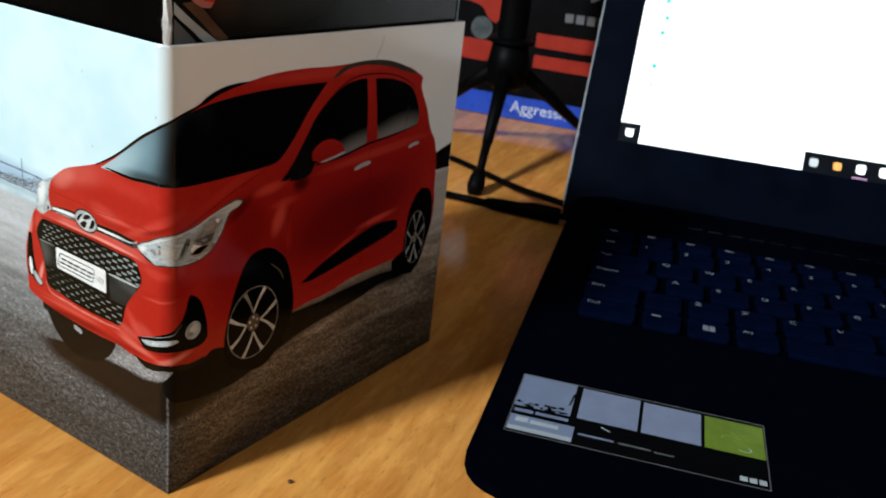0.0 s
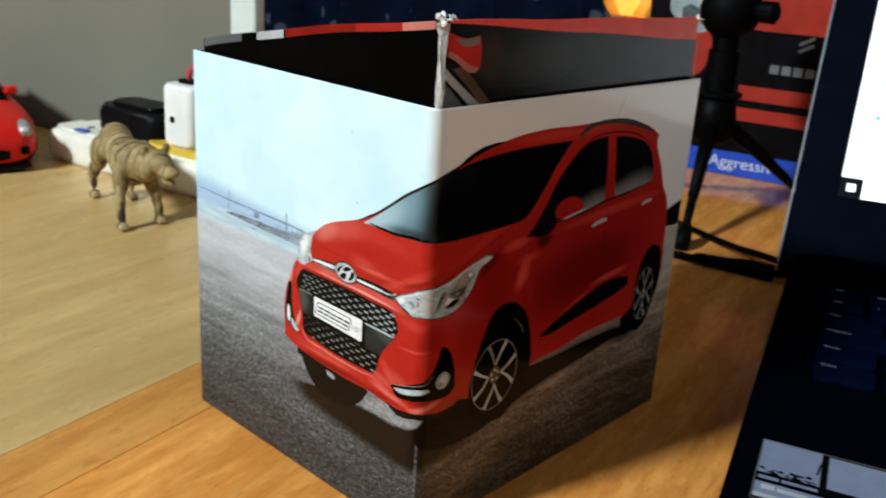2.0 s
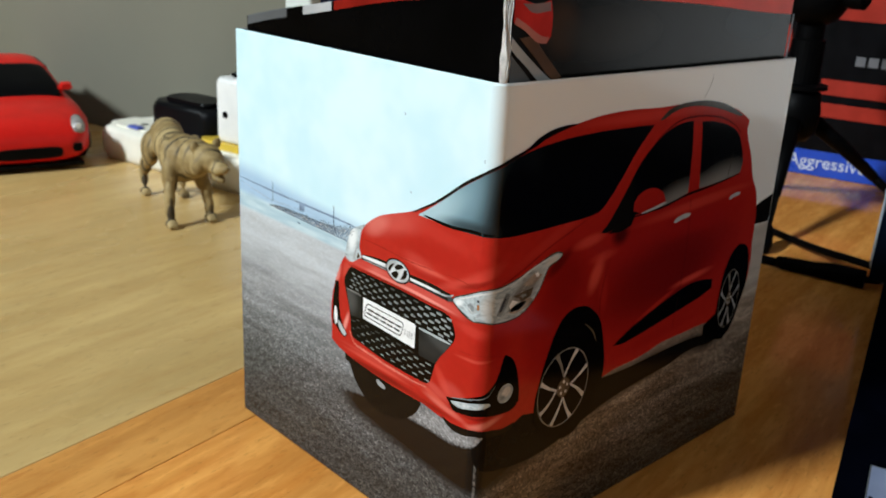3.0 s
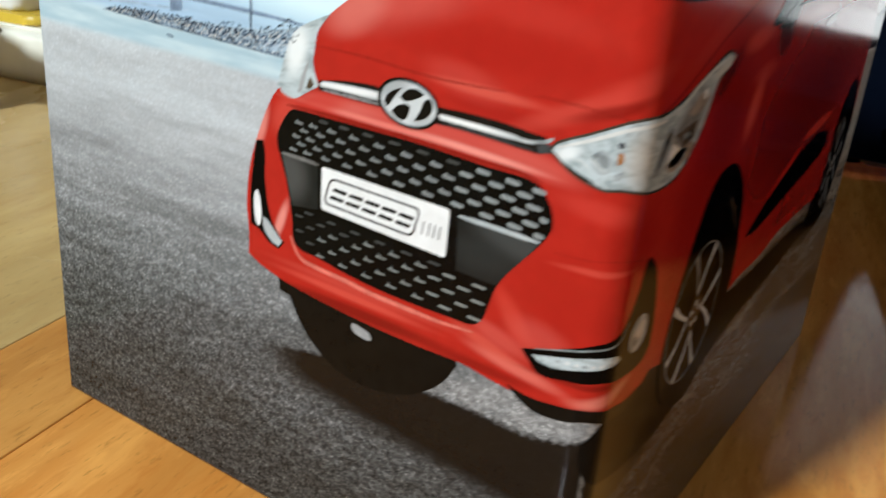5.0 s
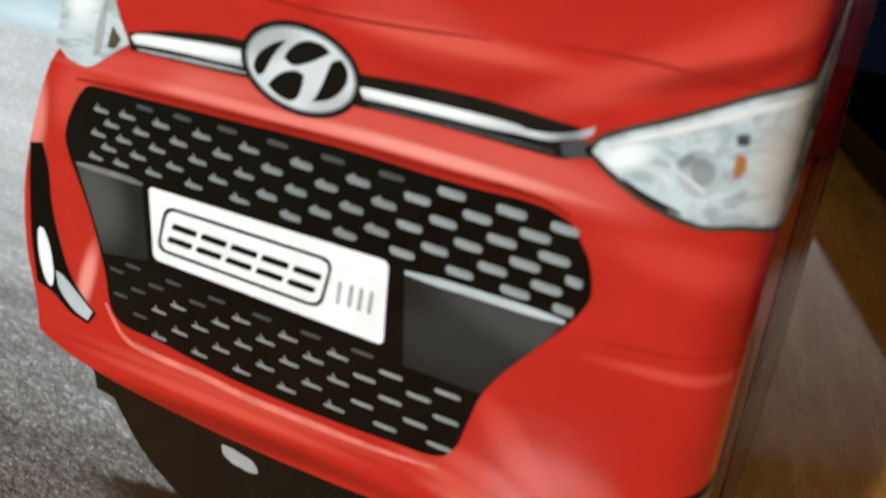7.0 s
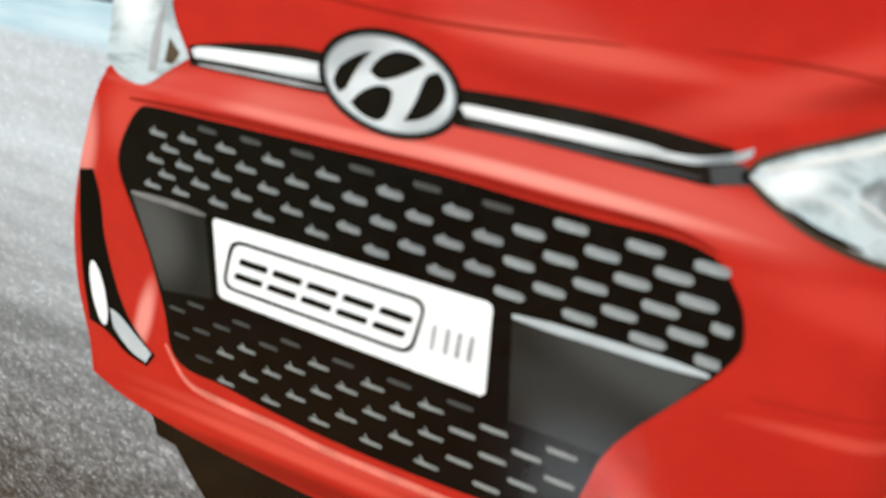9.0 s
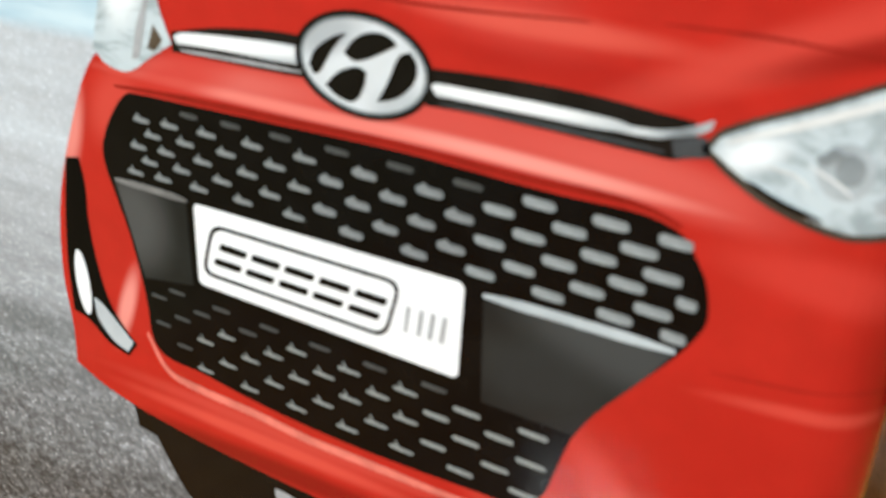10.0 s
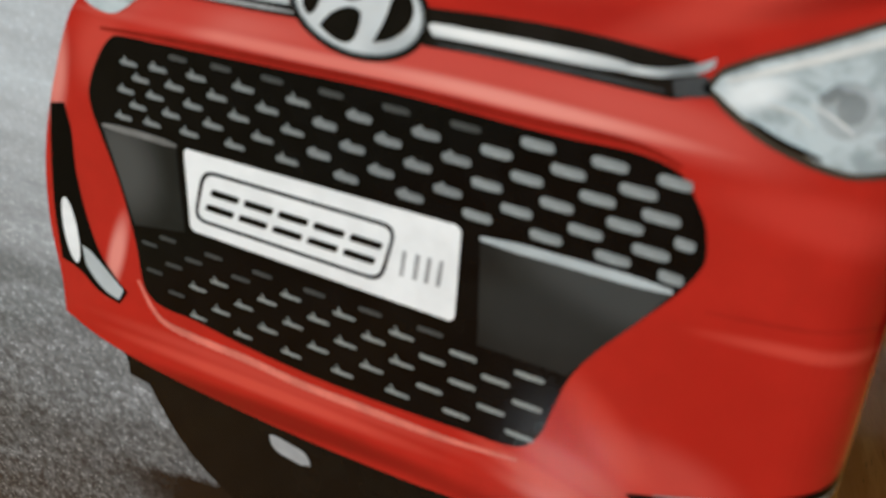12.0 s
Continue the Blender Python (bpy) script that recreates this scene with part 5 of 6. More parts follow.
part("ridge", stroke([(-10.4, 49.4), (-6, 50.8), (-2, 52.0), (2.4, 52.9), (5.4, 55.2)], 0.28, 5), "print_rib", fr)


# Small marks on the print.
part("scratch", stroke([(89.8, 130.1), (88.4, 126.3), (85.9, 122.8)], 0.16, 4), "print_rail", carton, "fine scratch")
for s, z in ((-3.5, 114.7), (-29.5, 101.0), (-32.8, 121.0)):
    part("speck", flat(oval(s, z, 0.16, 0.36, 12, 10), 4), "print_slate", carton)

# Wheels.
def wheel(name, outline, s, z, rs, rz, thick, metal):
    arch = patch(name, outline, "print_black", 5, body, "black wheel arch and tyre")
    part("rim", ring(oval(s, z, rs, rz), oval(s, z, rs - thick * 0.55, rz - thick * 0.55), 6), "print_dull_rim", arch, "dull alloy rim")

    def at(a, k):
        return s + k * rs * math.cos(radians(a)), z + k * rz * math.sin(radians(a))

    # four pairs of spokes, each pair meeting in a point at the hub
    for lead, trail, mid in ((64, 112, 92), (21, -27, 2), (-66, -112, -86), (160, -151, 182)):
        for a, bright in ((lead, True), (trail, mid != 92)):
            part("spoke", tapered([at(mid, 0.27), at((a * 2 + mid) / 3 if abs(a - mid) < 90 else a, 0.60), at(a, 0.97)], thick * 1.15, thick * 2.7, 6), metal if bright else "print_spoke_dim", arch)
    part("hub", flat(oval(s, z, rs * 0.25, rz * 0.25, 0, 20), 7), "print_hub", arch)
    for k in range(5):
        a = radians(20 + 72 * k)
        part("bolt", flat(oval(s + rs * 0.15 * math.cos(a), z + rz * 0.15 * math.sin(a), rs * 0.045, rz * 0.045, 0, 8), 8), "print_rim", arch)


def tapered(points, w0, w1, layer, n=5):
    """A printed line that widens from w0 to w1 millimetres."""
    pts = sweep([(p[0], p[1], 0) for p in points], n)
    bm = bmesh.new()
    rows = []
    for i, p in enumerate(pts):
        d = (pts[min(i + 1, len(pts) - 1)] - pts[max(i - 1, 0)]).normalized()
        k = i / (len(pts) - 1)
        w = (w0 + (w1 - w0) * k ** 3) / 2
        rows.append([bm.verts.new(skin(p.x - d.y * q * w, p.y + d.x * q * w, layer * LAYER)) for q in (-1, 1)])
    for a, b in zip(rows, rows[1:]):
        bm.faces.new((a[0], b[0], b[1], a[1]))
    for f in bm.faces:
        f.normal_update()
        if f.normal.x - f.normal.y < 0:
            f.normal_flip()
    return bm


wheel("front_wheel", [(51.4, 43.2), (51.7, 48.7), (49.9, 57), (47.2, 63.5), (42.3, 68), (38, 69.6), (32.8, 69.1), (29.3, 66.4), (26.0, 59.9), (23.2, 51.5), (21.6, 42.5), (23.6, 35.6), (28.6, 31.2), (38.7, 28.9), (46.4, 34.3)], 33.7, 45.9, 11.0, 12.1, 0.62, "print_rim")
part("tyre_glint", stroke([(40.6, 63.6), (44.6, 60.2), (46.6, 56.6)], 0.5, 6), "print_hub", body)
wheel("rear_wheel", [(126, 69.8), (120.8, 71.5), (117, 69.1), (113.7, 63.3), (112.7, 57.1), (112, 48.5), (105.3, 45.8), (105.8, 41.3), (110.7, 39.2), (118.9, 37.2), (123.7, 40.9), (126.8, 48), (129.4, 55.3), (128.8, 64.4)], 119.3, 52.1, 6.1, 10.6, 0.5, "print_grey")

# ---- the dark inner tray that stands out of the carton ----
tray = thing("inner_tray", "dark glossy card tray with a red rim and torn white corner", "box")
IN = 0.0012


def rim_height(za, zb, t, arch):
    return za + (zb - za) * t + arch * math.sin(math.pi * t) + 0.0002 * math.sin(t * 13)


def panel(a, b, za, zb, arch=0.0, low=0.1, n=24):
    """A card panel between two corners, with a slightly arched upper edge."""
    a, b = Vector((*a, 0)), Vector((*b, 0))
    back = (b - a).cross(Vector((0, 0, 1))).normalized() * 0.0007
    bm = bmesh.new()
    rows = []
    for k in range(n + 1):
        t = k / n
        p = a.lerp(b, t)
        z = rim_height(za, zb, t, arch)
        rows.append([bm.verts.new(q) for q in (p + Vector((0, 0, low)), p + Vector((0, 0, z)), p - back + Vector((0, 0, z)), p - back + Vector((0, 0, low)))])
    for r, q in zip(rows, rows[1:]):
        for i in range(4):
            bm.faces.new((r[i], q[i], q[(i + 1) % 4], r[(i + 1) % 4]))
    bm.faces.new(rows[0])
    bm.faces.new(rows[-1][::-1])
    bmesh.ops.recalc_face_normals(bm, faces=bm.faces)
    return bm


ZF, ZR, ZB, ZL = 0.1556, 0.1532, 0.139, 0.1375
ARCH = 0.0011
FI, RI, BI, LI = (-IN - 0.001, IN + 0.001), (-IN - 0.002, D - IN - 0.001), (-W + IN, D - IN - 0.001), (-W + IN + 0.002, IN + 0.001)
part("panel", panel(FI, RI, ZF, ZR), "tray_sheen", tray, "glossy black printed card panel with painted-in reflections")
part("panel", panel(LI, FI, ZL, ZF, ARCH), "tray_black", tray, "black printed card panel")
part("panel", panel(RI, BI, ZR, ZB), "tray_black", tray)
part("panel", panel(BI, LI, ZB, ZL), "tray_black", tray)


def rim_band(a, b, za, zb, arch, t0, t1, deep0, deep1, material, label):
    """A printed band along a panel's upper edge, folded over it."""
    a, b = Vector((*a, 0)), Vector((*b, 0))
    out = (b - a).cross(Vector((0, 0, 1))).normalized()
    bm = bmesh.new()
    rows = []
    for k in range(21):
        t = t0 + (t1 - t0) * k / 20
        p = a.lerp(b, t)
        z = rim_height(za, zb, t, arch)
        deep = deep0 + (deep1 - deep0) * k / 20
        rows.append([bm.verts.new(p + out * h + Vector((0, 0, q))) for h, q in ((0.00012, z - deep), (0.00012, z - 0.0003), (0.00002, z + 0.0001), (-0.0008, z + 0.0001))])
    for r, q in zip(rows, rows[1:]):
        for i in range(3):
            bm.faces.new((r[i], q[i], q[i + 1], r[i + 1]))
    return part("rim_band", bm, material, tray, label)


rim_band(FI, RI, ZF, ZR, 0.0, 0.02, 1.0, 0.0006, 0.0078, "tray_rim_lifted", "red printed rim")
for t0, t1, m_, lab in ((0.005, 0.20, "tray_grey", "grey printed rim"), (0.20, 0.27, "tray_black", "dark printed rim"), (0.275, 0.40, "tray_pale", "pale printed rim"), (0.41, 0.70, "tray_maroon", "dark red printed rim"), (0.70, 0.87, "tray_mid", "red printed rim"), (0.87, 0.98, "tray_pink", "paler red printed rim")):
    rim_band(LI, FI, ZL, ZF, ARCH, t0, t1, 0.0026 - 0.0006 * t0, 0.0026 - 0.0006 * t1, m_, lab)
# An added black sheet closes the tray just under its rim.
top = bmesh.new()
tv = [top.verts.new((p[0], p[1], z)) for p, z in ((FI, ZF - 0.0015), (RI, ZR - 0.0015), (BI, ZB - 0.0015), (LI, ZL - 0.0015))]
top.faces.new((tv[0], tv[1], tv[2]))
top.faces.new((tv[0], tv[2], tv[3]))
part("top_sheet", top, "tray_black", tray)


def tray_print(name, pts, material, proud, label="", smooth=True):
    """A printed patch on the tray's right panel: (along, up) in millimetres."""
    a, b = Vector((*FI, 0)), Vector((*RI, 0))
    d = (b - a).normalized()
    out = d.cross(Vector((0, 0, 1))) * proud
    bm = bmesh.new()
    ol = rounded(pts) if smooth else pts
    vs = [bm.verts.new(a + d * (p[0] / 1000) + out + Vector((0, 0, p[1] / 1000))) for p in ol]
    edges = [bm.edges.new((vs[i], vs[(i + 1) % len(vs)])) for i in range(len(vs))]
    bmesh.ops.triangle_fill(bm, use_beauty=True, edges=edges)
    return part(name, bm, material, tray, label)


tray_print("printed_mirror", [(2.4, 146.8), (6, 145.2), (11, 142.2), (14.4, 141.6), (15.8, 143.4), (15.9, 148.2), (15.0, 151.6), (10, 150.8), (2.4, 152.8)], "tray_red", 0.0002, "part of a red printed door mirror")
tray_print("printed_glint", [(2.6, 146.5), (6, 145.0), (11, 142.0), (14.2, 141.6), (15.3, 143.0), (12.0, 143.6), (7, 146.2), (3.2, 148.0)], "tray_pink", 0.0003)
tray_print("printed_glint", [(5.0, 151.0), (9.0, 148.8), (15.0, 149.2), (14.8, 151.2), (9.6, 150.9)], "tray_dim", 0.0003)
tray_print("printed_strip", [(2.2, 143.6), (4.6, 141.6), (12.0, 136.2), (17.6, 132.6), (13.2, 132.6), (8.0, 136.4), (3.6, 139.6), (2.2, 140.8)], "tray_pale", 0.0002, "pale printed window strip")
tray_print("printed_band", [(4.9, 143.2), (9.6, 143.1), (15, 138.6), (21.2, 133.2), (17.5, 133.0), (11, 138.3)], "tray_brown", 0.00015, "brown printed door edge")
tray_print("printed_corner", [(2.2, 139.6), (9.8, 133.1), (2.2, 133.0)], "tray_grey", 0.0002, "", False)
tray_print("pale_edge", [(134.4, 130.5), (135.8, 130.5), (135.9, 140), (135.9, 145.4), (135.0, 145.6), (134.8, 140)], "tray_blue", 0.0002, "", False)


def torn_corner():
    """Layers of torn card at the tray's front corner."""
    rng = random.Random(9)
    bm = bmesh.new()
    for layer in range(4):
        rows = []
        for k in range(15):
            t = k / 14
            z = 0.1335 + 0.0218 * t
            wide = (0.0003 + 0.0007 * math.exp(-((t - 0.22) / 0.2) ** 2)) * (0.75 + 0.4 * rng.random())
            if t < 0.06:
                wide *= 0.4
            if t > 0.9:
                wide += 0.0007
            x = -0.0003 + 0.0003 * math.sin(6 * t + layer) + 0.00018 * (layer - 1.5)
            y = 0.0006 + 0.0004 * (layer - 1.5) + 0.0002 * rng.random()
            rows.append([bm.verts.new((x + s * wide, y + s * wide * 0.25 + 0.0002 * rng.random(), z)) for s in (-1, 0.2, 1)])
        for r, q in zip(rows, rows[1:]):
            for i in range(2):
                bm.faces.new((r[i], r[i + 1], q[i + 1], q[i]))
    bmesh.ops.solidify(bm, geom=bm.faces[:], thickness=0.00025)
    part("torn_corner", bm, "board_raw", tray, "torn white card layers")
    for p, n in (((-0.0006, 0.0012, 0.1562), 14), ((-0.003, D - 0.0025, 0.1533), 2)):
        fluff = bmesh.new()
        for k in range(n):
            m = Matrix.Translation(Vector(p) + Vector((rng.uniform(-1, 1) * 0.0022, rng.uniform(-1, 1) * 0.0022, rng.uniform(-1, 0.7) * 0.0012))) @ Matrix.Rotation(rng.uniform(0, 6), 4, (rng.random(), rng.random(), rng.random() + 0.1))
            r = bmesh.ops.create_icosphere(fluff, subdivisions=1, radius=0.0009, matrix=m @ Matrix.Diagonal((1.5, 0.9, 0.35, 1)))
        part("frayed_tip", fluff, "board_raw", tray, "frayed white card")


torn_corner()

# ---- laptop ----
LAP = pose(0.0775, 0.0365, 0, 0, 0, 19)
laptop = thing("laptop", "open black laptop with a lit white screen and stickers", "laptop", LAP)
LW, LD, LT = 0.384, 0.293, 0.0235


def slab(x0, x1, y0, y1, z0, z1, r, bevel, n=6):
    """A plate with rounded corners in plan and softened edges."""
    bm = bmesh.new()
    ring_ = []
    for cx, cy, a0 in ((x1 - r, y0 + r, -90), (x1 - r, y1 - r, 0), (x0 + r, y1 - r, 90), (x0 + r, y0 + r, 180)):
        for k in range(n + 1):
            a = radians(a0 + 90 * k / n)
            ring_.append((cx + r * math.cos(a), cy + r * math.sin(a)))
    lo = [bm.verts.new((x, y, z0)) for x, y in ring_]
    hi = [bm.verts.new((x, y, z1)) for x, y in ring_]
    m = len(ring_)
    bm.faces.new(lo[::-1])
    bm.faces.new(hi)
    for i in range(m):
        bm.faces.new((lo[i], lo[(i + 1) % m], hi[(i + 1) % m], hi[i]))
    if bevel:
        edges = [e for e in bm.edges if abs(e.verts[0].co.z - e.verts[1].co.z) < 1e-6]
        bmesh.ops.bevel(bm, geom=edges, offset=bevel, segments=2, affect="EDGES", profile=0.5)
    return bm


shell_ = slab(0.0015, LW - 0.001, 0.0060, LD, 0.003, 0.0202, 0.014, 0)
for v in shell_.verts:
    if v.co.z < 0.01:  # the underside slopes back from the front and the side
        v.co.x += 0.005 * (1 - v.co.x / LW)
        v.co.y += 0.028 * max(0.0, 1 - v.co.y / 0.1)
part("bottom_shell", shell_, "laptop_black", laptop)
part("deck", slab(-0.0015, LW + 0.001, -0.0008, LD, 0.0203, LT, 0.016, 0.0013), "laptop_deck", laptop, "dark palm rest and keyboard deck")
for x, y in ((0.03, 0.045), (0.35, 0.045), (0.03, 0.265), (0.35, 0.265)):
    part("rubber_foot", moved(turned([(0.006, 0.0), (0.006, 0.003)], 12), Matrix.Translation((x, y, 0))), "rubber_black", laptop)
part("touchpad", slab(0.095, 0.201, 0.033, 0.099, LT - 0.0002, LT + 0.0002, 0.004, 0), "laptop_deck", laptop)
part("key_well", slab(0.0125, 0.3700, 0.119, 0.238, LT - 0.0002, LT + 0.0002, 0.004, 0), "laptop_deck", laptop)
for k in range(26):
    part("speaker_slot", block(0.06 + 0.0105 * k, 0.067 + 0.0105 * k, 0.262, 0.2635, LT, LT + 0.0003), "laptop_black", laptop)

KEY_SHAPES = {}


def key_mesh(w, d):
    if (w, d) not in KEY_SHAPES:
        bm = slab(-w / 2, w / 2, -d / 2, d / 2, 0, 0.0024, 0.0022, 0.0007, 3)
        for v in bm.verts:
            if v.co.z > 0.002 and abs(v.co.x) < 0.01 and abs(v.co.y) < 0.01:
                v.co.z -= 0.0002
        me = mesh_of(bm, "key")
        me.materials.append(MATS["key_black"])
        KEY_SHAPES[(w, d)] = me
    return KEY_SHAPES[(w, d)]


def key(x, y, w, d, text="", size=0.0043):
    ob = new("key", key_mesh(round(w, 4), round(d, 4)))
    ob.parent = laptop
    ob.location = (x + w / 2 - 0.0020, y + 0.0020, LT + 0.0002)
    if text == "#":
        for k in range(4):
            part("emblem", moved(block(-0.0024 + 0.0025 * (k % 2), -0.0002 + 0.0025 * (k % 2), -0.0022 + 0.0024 * (k // 2), 0.0 + 0.0024 * (k // 2), 0, 0.0001), Matrix.Translation((0, 0.0, 0.0025))), "key_white", ob)
    elif text == "-":
        part("legend", moved(block(-w * 0.28, -w * 0.04, 0, 0.0010, 0, 0.0001), Matrix.Translation((0, d * 0.12, 0.0025))), "key_white", ob)
    elif text:
        lettering(text, size, pose(-w / 2 + 0.0022, d / 2 - 0.0022 - size * 0.72, 0.00245), "key_white", ob)
    return ob


PITCH, KW, KD = 0.0190, 0.0162, 0.0158
for x, w, t in ((0.020, 0.0225, "Ctrl"), (0.0455, 0.0150, "-"), (0.0632, KW, "#"), (0.0822, KW, "Alt"), (0.1012, 0.0920, ""), (0.196, KW, "Alt"), (0.215, KW, "Ctrl"), (0.237, KW, "-"), (0.256, KW, "-"), (0.275, KW, "-")):
    key(x, 0.1305, w, KD, t, 0.0034)
key(0.020, 0.1495, 0.0225, KD, "Shift", 0.0034)
key(0.0455, 0.1495, 0.0150, KD, "")
for k, c in enumerate("ZXCVBNM"):
    key(0.0635 + PITCH * k, 0.1495, KW, KD, c)
for k in range(4):
    key(0.0635 + PITCH * (7 + k), 0.1495, KW, KD, "-")
key(0.020, 0.1690, 0.0295, KD, "CapsLk", 0.0034)
for k, c in enumerate("ASDFGHJKL"):
    key(0.0535 + PITCH * k, 0.1690, KW, KD, c)
for k in range(3):
    key(0.0535 + PITCH * (9 + k), 0.1690, KW, KD, "-")
key(0.020, 0.1885, 0.0250, KD, "Tab", 0.0034)
for k, c in enumerate("QWERTYUIOP"):
    key(0.0486 + PITCH * k, 0.1885, KW, KD, c)
for k in range(3):
    key(0.0486 + PITCH * (10 + k), 0.1885, KW, KD, "-")
key(0.020, 0.2080, 0.0160, KD, "-")
for k, c in enumerate("1234567890"):
    key(0.0392 + PITCH * k, 0.2080, KW, KD, c)
for k in range(4):
    key(0.0392 + PITCH * (10 + k), 0.2080, KW, KD, "-")
for k in range(15):
    key(0.020 + 0.0188 * k, 0.2255, 0.0160, 0.0112, "-")
for r in range(5):
    for k in range(3):
        key(0.3135 + PITCH * k, 0.1305 + 0.0194 * r, KW, KD, "-")

# Stickers on the palm rest.
SZ = LT + 0.0003
sticker = part("sticker_sheet", block(0.008, 0.0885, 0.0285, 0.0665, LT, SZ, 0.0001, 1), "sticker_black", laptop, "black sticker with four pale and green squares")
sticker.location = (-0.0015, 0.0020, 0)
for x0, x1, y0, y1, mat_, lab in ((0.0085, 0.0268, 0.0450, 0.0660, "sticker_silver", "silver square"), (0.0290, 0.0482, 0.0450, 0.0650, "sticker_silver", "silver square"), (0.0494, 0.0681, 0.0450, 0.0645, "sticker_silver", "silver square"), (0.0693, 0.0878, 0.0450, 0.0645, "sticker_green", "lime green square")):
    part("square", block(x0, x1, y0, y1, SZ, SZ + 0.00012), mat_, sticker, lab)
part("label_field", block(0.0086, 0.0290, 0.0300, 0.0390, SZ, SZ + 0.00012), "sticker_silver", sticker)
part("label_field", block(0.0088, 0.0288, 0.0300, 0.0322, SZ + 0.00012, SZ + 0.0002), "sticker_pale", sticker)
rng = random.Random(3)
for x0, y0, w, h, mat_ in ((0.0092, 0.0410, 0.006, 0.0018, "sticker_silver"), (0.0160, 0.0412, 0.0105, 0.0016, "sticker_silver"), (0.0105, 0.0352, 0.0040, 0.0026, "sticker_pale"), (0.0152, 0.0352, 0.0090, 0.0020, "sticker_pale"), (0.0305, 0.0352, 0.0110, 0.0008, "sticker_silver"), (0.0430, 0.0350, 0.0100, 0.0008, "tray_grey"), (0.0540, 0.0346, 0.006, 0.0006, "tray_grey")):
    part("bar", block(x0, x0 + w, y0, y0 + h, SZ + 0.00013, SZ + 0.00022), mat_, sticker)
worn = bmesh.new()
for k in range(26):
    x, y = 0.0088 + 0.017 * rng.random(), 0.0452 + 0.0032 * rng.random() ** 2
    w, h = 0.0003 + 0.0009 * rng.random(), 0.0003 + 0.0006 * rng.random()
    q = [worn.verts.new((x + a * w, y + b * h, SZ + 0.00016)) for a, b in ((-1, -0.7), (0.9, -1), (1, 0.6), (-0.6, 1))]
    worn.faces.new(q)
part("worn_flecks", worn, "sticker_black", sticker, "black worn flecks")
part("scratch", moved(block(-0.0003, 0.0003, -0.004, 0.004, 0, 0.00005), Matrix.Translation((0.0262, 0.0555, SZ + 0.00013)) @ Matrix.Rotation(radians(-6), 4, "Z")), "sticker_black", sticker)
part("bar", moved(block(-0.0016, 0.0016, -0.0002, 0.0002, 0, 0.0001), Matrix.Translation((0.0385, 0.0418, SZ)) @ Matrix.Rotation(radians(-28), 4, "Z")), "sticker_pale", sticker)
for k in range(3):
    part("bar", block(0.0795 + 0.0028 * k, 0.0817 + 0.0028 * k, 0.0308, 0.0332, SZ, SZ + 0.0001), "sticker_pale", sticker)
edge_ = joined(*[block(a, b, c, d, SZ, SZ + 0.0001) for a, b, c, d in ((0.0081, 0.0884, 0.0286, 0.0289), (0.0081, 0.0884, 0.0662, 0.0665), (0.0081, 0.0084, 0.0289, 0.0662), (0.0881, 0.0884, 0.0289, 0.0662))])
part("outline", edge_, "tray_grey", sticker, "thin worn edge of the sticker")
for cx, cy, r, a0, a1, m_ in ((0.0815, 0.0485, 0.0021, -150, 60, "sticker_pale"), (0.0775, 0.0530, 0.0030, 20, 190, "sticker_lime"), (0.0800, 0.0575, 0.0022, 180, 330, "sticker_lime")):
    arc = bmesh.new()
    prev = None
    for k in range(10):
        a = radians(a0 + (a1 - a0) * k / 9)
        pair = [arc.verts.new((cx + q * math.cos(a), cy + q * math.sin(a) * 0.7, SZ + 0.00018)) for q in (r - 0.00022, r + 0.00022)]
        if prev:
            arc.faces.new((prev[0], prev[1], pair[1], pair[0]))
        prev = pair
    part("mark", arc, m_, sticker)

# The lid leans back from its hinge.
lid = new("lid")
lid.parent = laptop
lid.matrix_local = pose(0, 0.302, 0.0205, 90 - 29.6, 0, 0) @ Matrix.Translation((-0.0030, -0.0165, 0)) @ Matrix.Diagonal((1.1025, 1.16, 1, 1))
LH = 0.245
part("back_cover", slab(-0.0066, LW - 0.0256, 0.0, LH, -0.0062, -0.0012, 0.010, 0.0015), "lid_rim", lid, "grey lid shell")
part("bezel", joined(slab(-0.0056, LW - 0.0266, 0.0005, 0.0438, -0.0012, 0.0, 0.002, 0), slab(-0.0056, LW - 0.0266, 0.2385, LH - 0.0008, -0.0012, 0.0, 0.002, 0),
    slab(-0.0056, 0.0150, 0.0438, 0.2385, -0.0012, 0.0, 0.0008, 0), slab(0.3392, LW - 0.0266, 0.0438, 0.2385, -0.0012, 0.0, 0.0008, 0)), "laptop_black", lid, "glossy black screen frame")
panel_ = part("screen", block(0.0150, 0.3392, 0.0438, 0.2385, -0.0012, -0.0006), "screen_off", lid, "lit screen with a white page")
SB = 0.0440


def stepped_page(x0, x1, y0, y1, z, pitch=0.00045, rise=0.00021):
    """Lit page of added sawtooth steps; their dark risers hold back light sent down."""
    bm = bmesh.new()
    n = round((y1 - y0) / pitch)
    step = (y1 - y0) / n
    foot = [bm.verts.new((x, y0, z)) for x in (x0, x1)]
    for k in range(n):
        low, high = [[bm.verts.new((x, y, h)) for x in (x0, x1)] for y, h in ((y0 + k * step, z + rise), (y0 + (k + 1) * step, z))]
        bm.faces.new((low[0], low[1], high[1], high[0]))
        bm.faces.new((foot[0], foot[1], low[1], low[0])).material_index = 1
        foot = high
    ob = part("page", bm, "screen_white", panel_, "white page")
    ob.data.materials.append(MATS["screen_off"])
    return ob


stepped_page(0.0152, 0.3390, SB + 0.0098, 0.2383, -0.0006)
